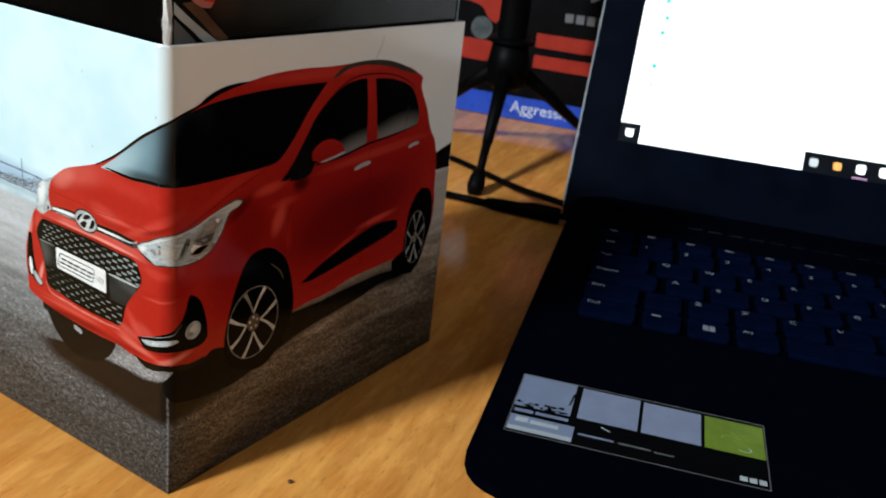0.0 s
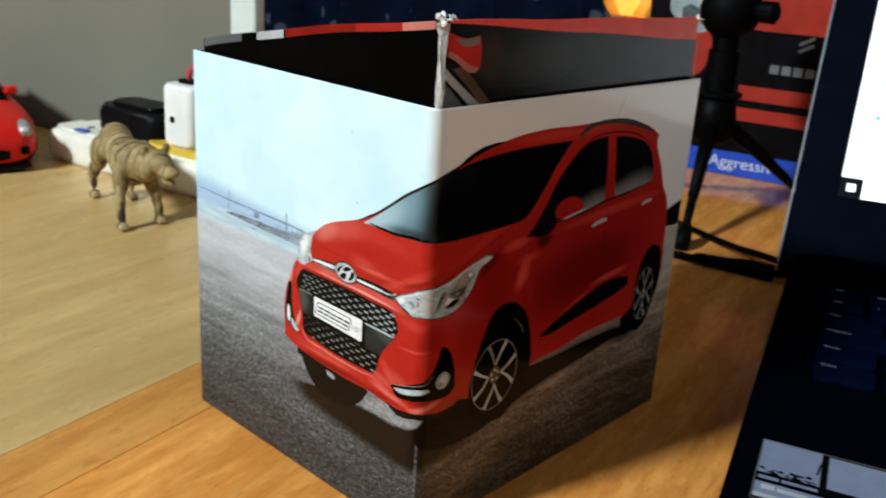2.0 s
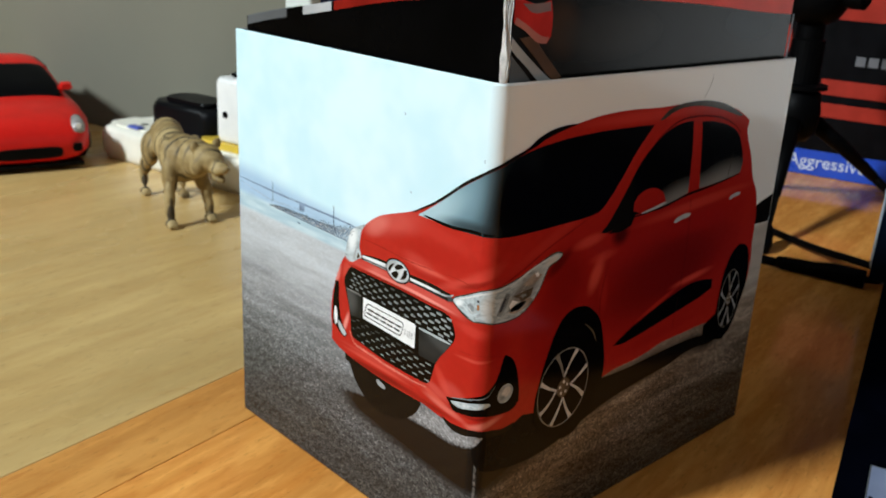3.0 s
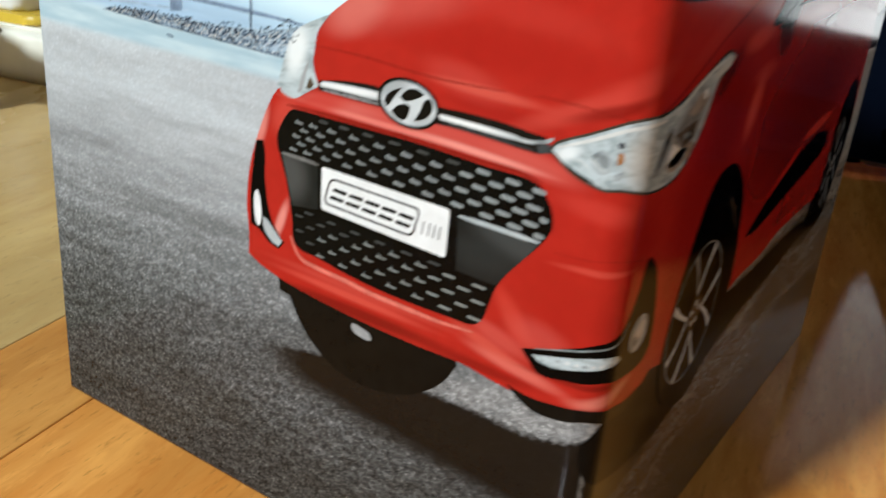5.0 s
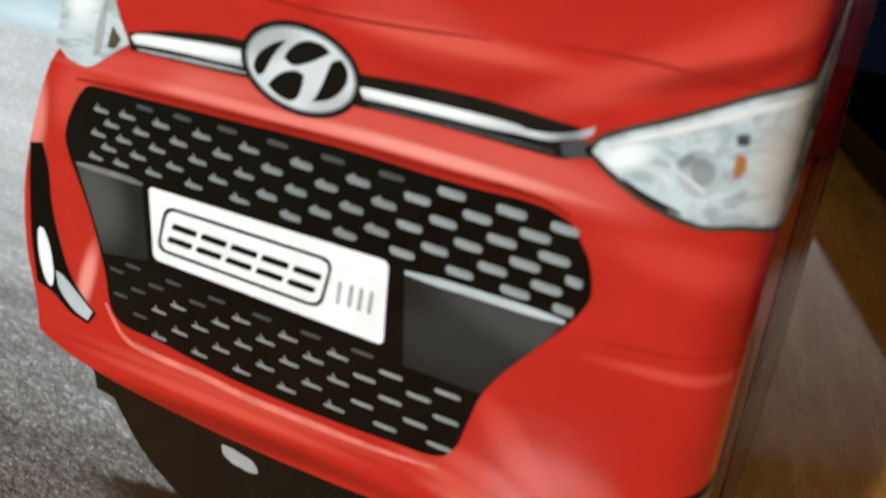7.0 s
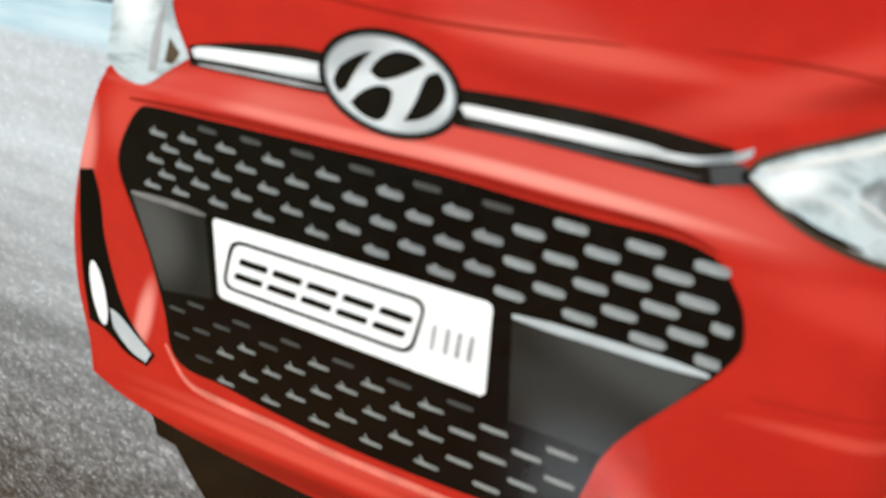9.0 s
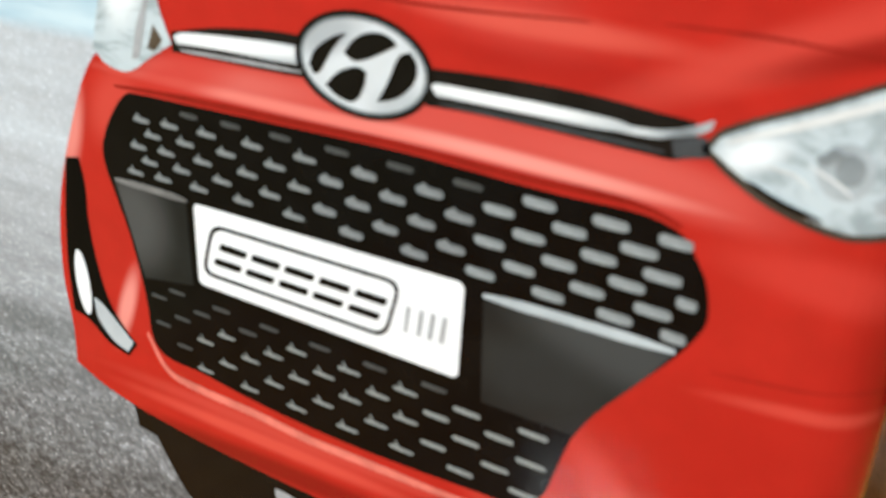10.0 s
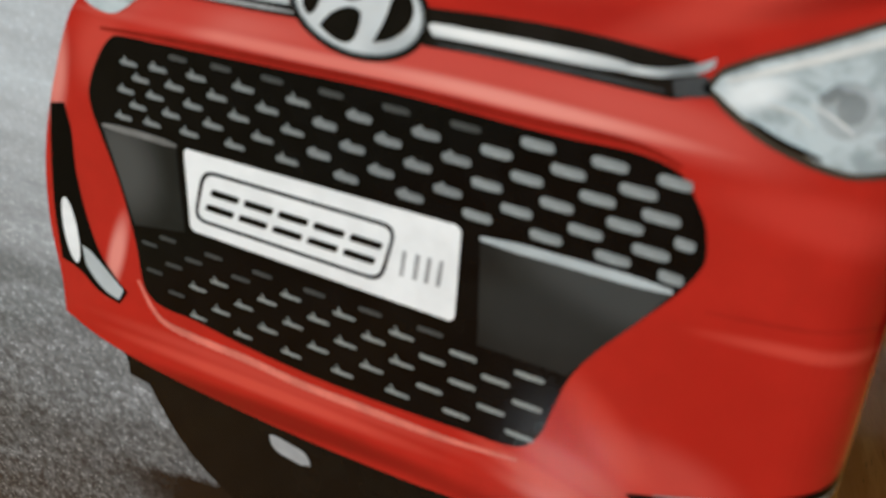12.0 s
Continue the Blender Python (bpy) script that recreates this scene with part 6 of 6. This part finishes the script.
part("search_field", block(0.0258, 0.1085, SB + 0.0002, SB + 0.0098, -0.0006, -0.0004), "screen_white", panel_)
part("start_button", block(0.0185, 0.0225, SB + 0.0030, SB + 0.0068, -0.0006, -0.0004), "screen_white", panel_)
for x, w, m_ in ((0.1115, 0.0042, "screen_grey"), (0.1230, 0.0040, "screen_orange"), (0.1340, 0.0046, "screen_white"), (0.1450, 0.0048, "screen_white"), (0.1560, 0.0044, "screen_grey")):
    part("icon", slab(x, x + w, SB + 0.0028, SB + 0.0028 + w, -0.0006, -0.0004, w * 0.3, 0), m_, panel_)
part("underline", block(0.1325, 0.1398, SB + 0.0003, SB + 0.0010, -0.0006, -0.0004), "screen_violet", panel_)
for k, (x, y) in enumerate(((0.0262, 0.119), (0.0272, 0.110), (0.0262, 0.102), (0.0262, 0.136), (0.0252, 0.084))):
    part("icon", block(x, x + 0.0022, y, y + 0.0022, -0.0004, -0.0003), "screen_teal", panel_)
part("icon", block(0.0257, 0.0275, 0.0735, 0.0765, -0.0004, -0.0003), "screen_grey", panel_)
part("divider", block(0.0530, 0.0538, 0.090, 0.2383, -0.0004, -0.0003), "screen_grey", panel_)
for x in (0.03, 0.31):
    part("hinge", moved(turned([(0.0062, 0.0), (0.0062, 0.046)], 16), Matrix.Translation((x, 0.2925, 0.0165)) @ Matrix.Rotation(math.pi / 2, 4, "Y")), "laptop_black", laptop)

# ---- dark model box behind ----
shop_box = thing("model_box", "black and red display box with a blue base band", "box", pose(-0.17, 0.525, 0, 0, 0, 15))
part("body", block(-0.078, 0.135, 0.0, 0.095, 0.0, 0.155, 0.0008, 1), "carton_black", shop_box)
part("base_band", block(-0.0782, 0.1352, -0.0004, 0.0, 0.0005, 0.0195), "carton_blue", shop_box, "bright blue base band")
lettering("Aggressive", 0.0132, pose(-0.0125, -0.0006, 0.0068, 90, 0, 0), "carton_white", shop_box, "white word on the blue band")
part("stripe", block(0.0015, 0.1352, -0.0004, 0.0, 0.0620, 0.0735, 0.0003, 1), "carton_red", shop_box)
part("stripe", block(0.0015, 0.1352, -0.0004, 0.0, 0.0455, 0.0560, 0.0003, 1), "carton_red", shop_box)
part("top_band", block(-0.012, 0.1352, -0.0004, 0.0, 0.1165, 0.1548), "carton_red", shop_box, "red upper band")


def box_print(name, pts, material, proud, label=""):
    """A printed patch on the box's front: (along, up) in millimetres."""
    bm = bmesh.new()
    ol = rounded(pts)
    vs = [bm.verts.new((p[0] / 1000, -proud, p[1] / 1000)) for p in ol]
    bmesh.ops.triangle_fill(bm, use_beauty=True, edges=[bm.edges.new((vs[k], vs[(k + 1) % len(vs)])) for k in range(len(vs))])
    return part(name, bm, material, shop_box, label)


box_print("printed_wing", [(-77.5, 118), (-60, 116), (-42, 114), (-30.5, 113.5), (-25.6, 107), (-24.4, 96), (-28, 83.5), (-34, 76), (-41, 80), (-47, 88), (-60, 91), (-77.5, 92)], "carton_red", 0.0004, "red wing of a printed car")
box_print("printed_bumper", [(-77.5, 62), (-46, 61.5), (-36, 61), (-32.6, 58), (-32, 50), (-34, 46), (-42, 44.5), (-77.5, 46)], "carton_red", 0.0004, "red bumper of a printed car")
box_print("printed_headlight", [(-62, 134), (-60.5, 124), (-50, 115), (-43, 111.2), (-34.5, 110.2), (-27, 115), (-25, 120), (-29, 129), (-35, 135), (-50, 137)], "carton_lamp", 0.0007, "pale printed headlight")
box_print("headlight_bowl", [(-52, 128), (-51, 121), (-45, 116.5), (-39, 117), (-36.5, 122), (-39, 129), (-46, 131.5)], "carton_bowl", 0.0009)
box_print("headlight_glint", [(-38.5, 119.5), (-36, 116.2), (-32.6, 116.6), (-31.6, 120), (-34, 123), (-37, 122.6)], "carton_bronze", 0.0010)
part("fog_lamp", moved(turned([(0.0092, 0.0), (0.0092, 0.0006)], 20), Matrix.Translation((-0.045, -0.0004, 0.071)) @ Matrix.Rotation(math.pi / 2, 4, "X")), "carton_bowl", shop_box)
for k in range(5):
    x = 0.0225 + 0.0088 * k
    part("bar", moved(block(0, 0.0066, -0.0004, 0.0, 0, 0.0068), Matrix.Translation((x, 0, 0.0850)) @ Matrix.Shear("XZ", 4, (0.0, 0.0))), "carton_grey", shop_box)
part("mark", joined(moved(block(-0.006, 0.006, -0.0004, 0.0, -0.0012, 0.0012), Matrix.Translation((0.046, 0, 0.112)) @ Matrix.Rotation(radians(-30), 4, "Y")), moved(block(-0.006, 0.006, -0.0004, 0.0, -0.0012, 0.0012), Matrix.Translation((0.046, 0, 0.1065)) @ Matrix.Rotation(radians(-30), 4, "Y"))), "carton_grey", shop_box)

# ---- mini tripod ----
TX, TY = -0.126, 0.406
tripod = thing("mini_tripod", "black mini tripod with ball head, standing on the desk", "tripod", pose(TX, TY, 0))
part("hub", turned([(0.009, 0.050), (0.0135, 0.055), (0.0145, 0.068), (0.0125, 0.080), (0.0100, 0.0815)]), "rubber_black", tripod, smooth=True)
part("collar", turned([(0.0125, 0.0817), (0.0160, 0.0825), (0.0160, 0.0848), (0.0125, 0.0856)]), "rubber_black", tripod)
part("column", turned([(0.0100, 0.0857), (0.0100, 0.112), (0.0082, 0.1125), (0.0082, 0.121)]), "rubber_black", tripod)
part("ball_head", turned([(0.0080, 0.1212), (0.014, 0.124), (0.0185, 0.131), (0.0200, 0.139), (0.0175, 0.148), (0.011, 0.154), (0.011, 0.162)]), "rubber_black", tripod, smooth=True)
part("clamp", block(-0.023, 0.023, -0.011, 0.011, 0.1622, 0.180, 0.003), "rubber_black", tripod)
part("knob", moved(turned([(0.006, 0.0), (0.007, 0.004), (0.007, 0.012), (0.004, 0.014)], 14), Matrix.Translation((0.018, 0, 0.139)) @ Matrix.Rotation(math.pi / 2, 4, "Y")), "rubber_black", tripod)
for a in (-68, 52, 172):
    c, s = math.cos(radians(a)), math.sin(radians(a))
    lg = part("leg", tube([(0.008 * c, 0.008 * s, 0.064), (0.032 * c, 0.032 * s, 0.0475), (0.060 * c, 0.060 * s, 0.0262)], [0.0056, 0.0046, 0.0034]), "rubber_black", tripod, smooth=True)
    part("leg_tube", tube([(0.0595 * c, 0.0595 * s, 0.0266), (0.0800 * c, 0.0800 * s, 0.0105)], [0.0029, 0.0026]), "rubber_black", lg, "", True)
    part("rubber_foot", tube([(0.0785 * c, 0.0785 * s, 0.0130), (0.0840 * c, 0.0840 * s, 0.0090), (0.0890 * c, 0.0890 * s, 0.0052), (0.0905 * c, 0.0905 * s, 0.0)], [0.0036, 0.0050, 0.0056, 0.0042]), "rubber_black", lg, "", True)

# ---- cable with its plug ----
cable = thing("audio_cable", "black cable with a long plug lying on the desk", "cable")
part("plug_tip", tube([(-0.100, 0.3005, 0.0030), (-0.0715, 0.3065, 0.0032)], [0.0022, 0.0024]), "rubber_black", cable, "", True)
part("plug_body", tube([(-0.074, 0.306, 0.0038), (-0.070, 0.3068, 0.0038), (-0.055, 0.310, 0.0042), (-0.046, 0.312, 0.0050), (-0.030, 0.3155, 0.0050)], [0.0030, 0.0036, 0.0040, 0.0049, 0.0049], 12), "rubber_black", cable, "", True)
part("cord", tube(sweep([(-0.030, 0.3155, 0.005), (-0.022, 0.3195, 0.006), (-0.026, 0.3275, 0.008), (-0.045, 0.3315, 0.008), (-0.062, 0.338, 0.006), (-0.085, 0.350, 0.0035), (-0.108, 0.361, 0.0022), (-0.140, 0.372, 0.0022), (-0.20, 0.385, 0.0022)], 6), 0.0021, 8), "rubber_black", cable, "", True)

# ---- tiger figurine ----
def tiger():
    bm = bmesh.new()

    def lump(x, y, z, rx, ry, rz, pitch=0.0, yaw=0.0):
        m = Matrix.Translation((x / 1000, y / 1000, z / 1000)) @ Matrix.Rotation(radians(yaw), 4, "Z") @ Matrix.Rotation(radians(pitch), 4, "Y") @ Matrix.Diagonal((rx / 1000, ry / 1000, rz / 1000, 1))
        bmesh.ops.create_uvsphere(bm, u_segments=14, v_segments=9, radius=1.0, matrix=m)

    # rump, belly, chest and neck
    lump(-34, 2, 38, 13.5, 10.5, 12.5, 14)
    lump(-21, 1.5, 36, 16, 10.5, 11.5, 4)
    lump(-5, 1, 35, 17, 11, 12, 0)
    lump(9, 0, 36, 13.5, 12, 14, -8)
    lump(6, 8, 38, 9, 5, 10, -10)
    lump(6, -8, 38, 9, 5, 10, -10)
    lump(19, 4, 38, 11, 10, 11.5, 15, 20)
    # head: skull, cheeks, brow, muzzle, nose, jaw, ears
    lump(30, 8, 40, 9, 8.5, 8.2, 12, 22)
    lump(28, 13.5, 37, 5, 4.2, 6.2, 10, 22)
    lump(32, 2.0, 37, 5, 4.2, 6.2, 10, 22)
    lump(34.5, 9.8, 42.4, 5.2, 5.4, 2.8, 24, 22)
    lump(39.5, 12.0, 37.2, 6.4, 4.2, 3.4, 18, 22)
    lump(38.0, 14.2, 35.6, 4.2, 2.4, 2.8, 10, 22)
    lump(39.8, 9.4, 35.6, 4.2, 2.4, 2.8, 10, 22)
    lump(44.6, 14.2, 37.0, 1.6, 2.0, 1.5)
    lump(38.2, 11.6, 30.8, 5.0, 3.2, 1.9, 20, 22)
    lump(25.5, 14.8, 47, 2.0, 2.8, 3.2, 0, 22)
    lump(29.5, 1.0, 47, 2.0, 2.8, 3.2, 0, 22)
    for y, shift in ((-11.5, 6), (12, 1)):
        lump(10 + shift * 0.7, y * 0.78, 28, 6.0, 4.6, 11.5, -4)
        lump(13.5 + shift, y * 0.95, 17, 3.6, 3.2, 9.0, -8)
        lump(15.5 + shift, y, 8.5, 2.9, 2.8, 7.0, -4)
        lump(17.5 + shift, y, 2.6, 4.4, 3.6, 2.6)
        for toe in (-1.6, 0.2, 2.0):
            lump(21.0 + shift, y + toe, 1.7, 1.6, 1.0, 1.6)
    for y, shift in ((-9.5, -6), (10.5, 7)):
        lump(-35 + shift * 0.5, y * 0.78, 31, 9.5, 5.4, 11.5, 24)
        lump(-39 + shift * 0.9, y * 0.95, 20, 4.8, 3.8, 7.5, 30)
        lump(-43.5 + shift, y, 12, 3.0, 2.7, 6.8, -28)
        lump(-41.5 + shift, y, 2.6, 4.8, 3.5, 2.6)
        for toe in (-1.6, 0.2, 2.0):
            lump(-37.8 + shift, y + toe, 1.7, 1.6, 1.0, 1.6)
    for k in range(11):
        t = k / 10
        lump(-46 - 11 * t, 3 + 4 * t, 37 - 30 * t + 12 * t * t, 2.8 - 1.0 * t, 2.6 - 0.9 * t, 3.4 - 1.2 * t, 40)
    ob = part("tiger_figurine", bm, "figurine_paint", None)
    re = ob.modifiers.new("skin", "REMESH")
    re.mode, re.voxel_size, re.use_smooth_shade = "VOXEL", 0.0008, True
    sm = ob.modifiers.new("soft", "SMOOTH")
    sm.factor, sm.iterations = 0.5, 4
    ob.matrix_world = pose(-0.334, 0.091, 0.0, 0, 0, -13)
    return tagged(ob, "tan striped tiger figurine walking on the desk", "figurine")


tiger()


# ---- red toy car ----
def shell(stations, n=16, power=3.2):
    """A closed body lofted through (x, half width, bottom, top) stations with squarish sections."""
    bm = bmesh.new()
    rings = []
    for x, w, lo, hi in stations:
        mid, half = (lo + hi) / 2, (hi - lo) / 2
        line = []
        for k in range(n * 2):
            a = math.pi * k / n
            c, s = math.cos(a), math.sin(a)
            line.append(bm.verts.new((x, w * math.copysign(abs(c) ** (2 / power), c), mid + half * math.copysign(abs(s) ** (2 / power), s))))
        rings.append(line)
    m = n * 2
    for a, b in zip(rings, rings[1:]):
        for k in range(m):
            bm.faces.new((a[k], a[(k + 1) % m], b[(k + 1) % m], b[k]))
    bm.faces.new(rings[0][::-1])
    bm.faces.new(rings[-1])
    bmesh.ops.recalc_face_normals(bm, faces=bm.faces)
    return bm


toy = thing("toy_car", "glossy red toy sports car parked on the desk", "toy car", pose(-0.466, 0.054, 0, 0, 0, -11))
# forward is +x; the nose is at the origin
part("body", shell([(0.0, 0.026, 0.010, 0.020), (-0.003, 0.034, 0.0065, 0.027), (-0.012, 0.040, 0.006, 0.033), (-0.030, 0.0435, 0.006, 0.0375), (-0.055, 0.044, 0.006, 0.0405), (-0.085, 0.044, 0.006, 0.0415), (-0.130, 0.044, 0.006, 0.042), (-0.160, 0.045, 0.007, 0.043), (-0.190, 0.042, 0.010, 0.042), (-0.198, 0.036, 0.014, 0.036)], 16, 3.6), "toy_red", toy, "", True)
part("cabin", shell([(-0.060, 0.035, 0.036, 0.0395), (-0.072, 0.0345, 0.036, 0.048), (-0.090, 0.0315, 0.036, 0.0582), (-0.100, 0.030, 0.036, 0.0612), (-0.125, 0.030, 0.036, 0.061), (-0.150, 0.032, 0.036, 0.055), (-0.170, 0.034, 0.036, 0.044)], 16, 3.4), "toy_red", toy, "", True)
part("windscreen", shell([(-0.0585, 0.0325, 0.037, 0.0412), (-0.0715, 0.032, 0.037, 0.0492), (-0.0885, 0.0290, 0.037, 0.0578), (-0.0905, 0.0280, 0.037, 0.0586)], 16, 4.5), "toy_black", toy, "dark windscreen", True)
for y in (-1, 1):
    part("side_window", block(-0.150, -0.100, y * 0.0304 - 0.001, y * 0.0304 + 0.001, 0.044, 0.0545, 0.0008), "toy_black", toy)
    part("headlight", shell([(-0.0035, 0.0034, 0.0235, 0.0270), (-0.0075, 0.0046, 0.0225, 0.0315), (-0.014, 0.0036, 0.026, 0.0340)], 8, 2.4), "toy_lamp", toy, "clear silver headlight", True).location = (0.0, y * 0.0325, 0.0006)
    part("reflector", moved(turned([(0.0002, -0.0006), (0.0020, 0.0), (0.0016, 0.0006)], 14), Matrix.Translation((-0.0040, y * 0.0320, 0.0290)) @ Matrix.Rotation(math.pi / 2, 4, "Y")), "toy_glint", toy)
    part("air_intake", shell([(0.0018, 0.0030, 0.0125, 0.018), (-0.006, 0.0042, 0.0115, 0.0195)], 8, 4), "toy_black", toy).location = (-0.0018, y * 0.0300, 0)
    part("side_mirror", joined(tube([(-0.066, y * 0.030, 0.0420), (-0.067, y * 0.0355, 0.0440)], 0.0018, 6), moved(shell([(-0.063, 0.0035, 0.0445, 0.0485), (-0.069, 0.0042, 0.0440, 0.0495)], 6, 3), Matrix.Translation((0, y * 0.0375, -0.0018)))), "toy_red", toy)
part("grille", shell([(0.0012, 0.0200, 0.0095, 0.0165), (-0.004, 0.0235, 0.0085, 0.0185)], 10, 4.5), "toy_black", toy, "wide black grille")
part("splitter", block(-0.014, -0.001, -0.034, 0.034, 0.0028, 0.0058, 0.0012), "toy_black", toy)
for x in (-0.040, -0.158):
    for y in (-1, 1):
        wl = part("wheel", moved(turned([(0.0105, -0.0085), (0.0135, -0.006), (0.0135, 0.006), (0.0105, 0.0085)], 24), Matrix.Translation((x, y * 0.0345, 0.0135)) @ Matrix.Rotation(math.pi / 2, 4, "X")), "rubber_black", toy)
        part("rim", moved(turned([(0.0085, -0.0005), (0.0075, 0.0005)], 16), Matrix.Translation((x, y * 0.0445, 0.0135)) @ Matrix.Rotation(math.pi / 2, 4, "X")), "toy_lamp", wl)

# ---- power strip with what is plugged into it ----
STRIP = TURN @ Matrix.Translation((-0.458, 0.2075, 0))
strip = thing("power_strip", "off-white plastic power strip lying along the wall", "power strip", STRIP)
part("housing", slab(-0.009, 0.245, 0.0, 0.052, 0.0, 0.0215, 0.016, 0.006), "plastic_white", strip, "", True)
part("top_plate", slab(0.002, 0.235, 0.008, 0.044, 0.0216, 0.0228, 0.008, 0), "plastic_white", strip)
for k in range(4):
    x = 0.030 + 0.054 * k
    for dx, dy in ((-0.008, -0.005), (0.008, -0.005), (0.0, 0.008)):
        part("socket_hole", moved(turned([(0.0026, 0), (0.0026, 0.0004)], 10), Matrix.Translation((x + dx, 0.026 + dy, 0.0227))), "rubber_black", strip)
part("switch", block(0.022, 0.034, 0.006, 0.012, 0.0229, 0.0245, 0.0006), "plastic_blue", strip)
part("switch", block(0.066, 0.092, 0.005, 0.011, 0.0229, 0.0240, 0.0004), "plastic_blue", strip)
adapter = thing("plug_adapter", "bulky black plug adapter on the power strip", "adapter", STRIP)
part("housing", slab(0.037, 0.099, 0.013, 0.046, 0.0230, 0.0440, 0.009, 0.005), "adapter_black", adapter, "", True)
part("cap", slab(0.047, 0.091, 0.018, 0.041, 0.0441, 0.0475, 0.006, 0.0015), "adapter_black", adapter)
pad = thing("yellow_plug", "flat yellow plug under the white charger", "plug", STRIP)
part("plate", slab(0.091, 0.150, 0.008, 0.044, 0.0230, 0.0275, 0.010, 0.0015), "plastic_yellow", pad)
charger = thing("wall_charger", "white phone charger with a small dark emblem", "charger", STRIP)
part("housing", slab(0.1065, 0.1345, 0.012, 0.040, 0.0277, 0.0680, 0.005, 0.003), "charger_white", charger, "", True)
part("emblem", moved(turned([(0.0022, 0), (0.0022, 0.0004)], 12), Matrix.Translation((0.117, 0.0119, 0.0455)) @ Matrix.Rotation(math.pi / 2, 4, "X")), "rubber_black", charger)
part("usb_plug", block(0.112, 0.125, 0.022, 0.030, 0.0681, 0.0708, 0.0008), "rubber_black", charger)
part("cord", tube(sweep([(0.1185, 0.026, 0.0706), (0.1195, 0.026, 0.076), (0.128, 0.027, 0.083), (0.142, 0.030, 0.084), (0.160, 0.035, 0.066), (0.178, 0.045, 0.030), (0.19, 0.052, 0.0245), (0.235, 0.0575, 0.0022)], 6), 0.0019, 8), "cable_red", charger, "thin red cable", True)

# ---- things beyond the carton: amber lamp, jar ----
night_lamp = thing("amber_lamp", "small lit amber lamp on a brass foot", "lamp", Matrix.Translation((BULB.x, BULB.y, 0)))
part("foot", turned([(0.032, 0.0), (0.032, 0.006), (0.010, 0.014), (0.007, 0.09), (0.012, 0.10), (0.012, 0.108)], 24), "lamp_brass", night_lamp, "", True)
part("bulb", turned([(0.006, 0.1082), (0.012, 0.120), (0.015, 0.135), (0.013, 0.147), (0.007, 0.154), (0.001, 0.156)], 20), "bulb_amber", night_lamp, "glowing amber bulb", True).visible_shadow = False
# Dish added behind the bulb; its lit face widens the amber glow.
part("reflector", moved(turned([(0.004, 0.0), (0.028, 0.003), (0.044, 0.012), (0.050, 0.024), (0.048, 0.024), (0.042, 0.013), (0.026, 0.0045)], 32), Matrix.Translation((0.010, 0.034, 0.140)) @ Matrix.Rotation(radians(80), 4, "X")), "lamp_brass", night_lamp, "added brass dish that widens the bulb's glow", True)
jar = thing("amber_jar", "squat jar of translucent amber beside the lamp", "jar", TURN @ Matrix.Translation((-0.160, 0.66, 0)))
part("bowl", turned([(0.022, 0.0), (0.026, 0.006), (0.027, 0.110), (0.024, 0.122), (0.018, 0.128), (0.018, 0.150)], 24), "jar_amber", jar, "", True)
part("lid", turned([(0.020, 0.1502), (0.020, 0.168), (0.018, 0.170)], 24), "lamp_brass", jar)

# ---- crumb ----
cr = bmesh.new()
bmesh.ops.create_icosphere(cr, subdivisions=2, radius=0.0009)
for v in cr.verts:
    v.co *= 0.8 + 0.3 * noise.noise(v.co * 3000)
tagged(part("crumb", cr, "crumb_brown"), "tiny brown crumb on the desk", "crumb").location = (0.0227, 0.0286, 0.0006)
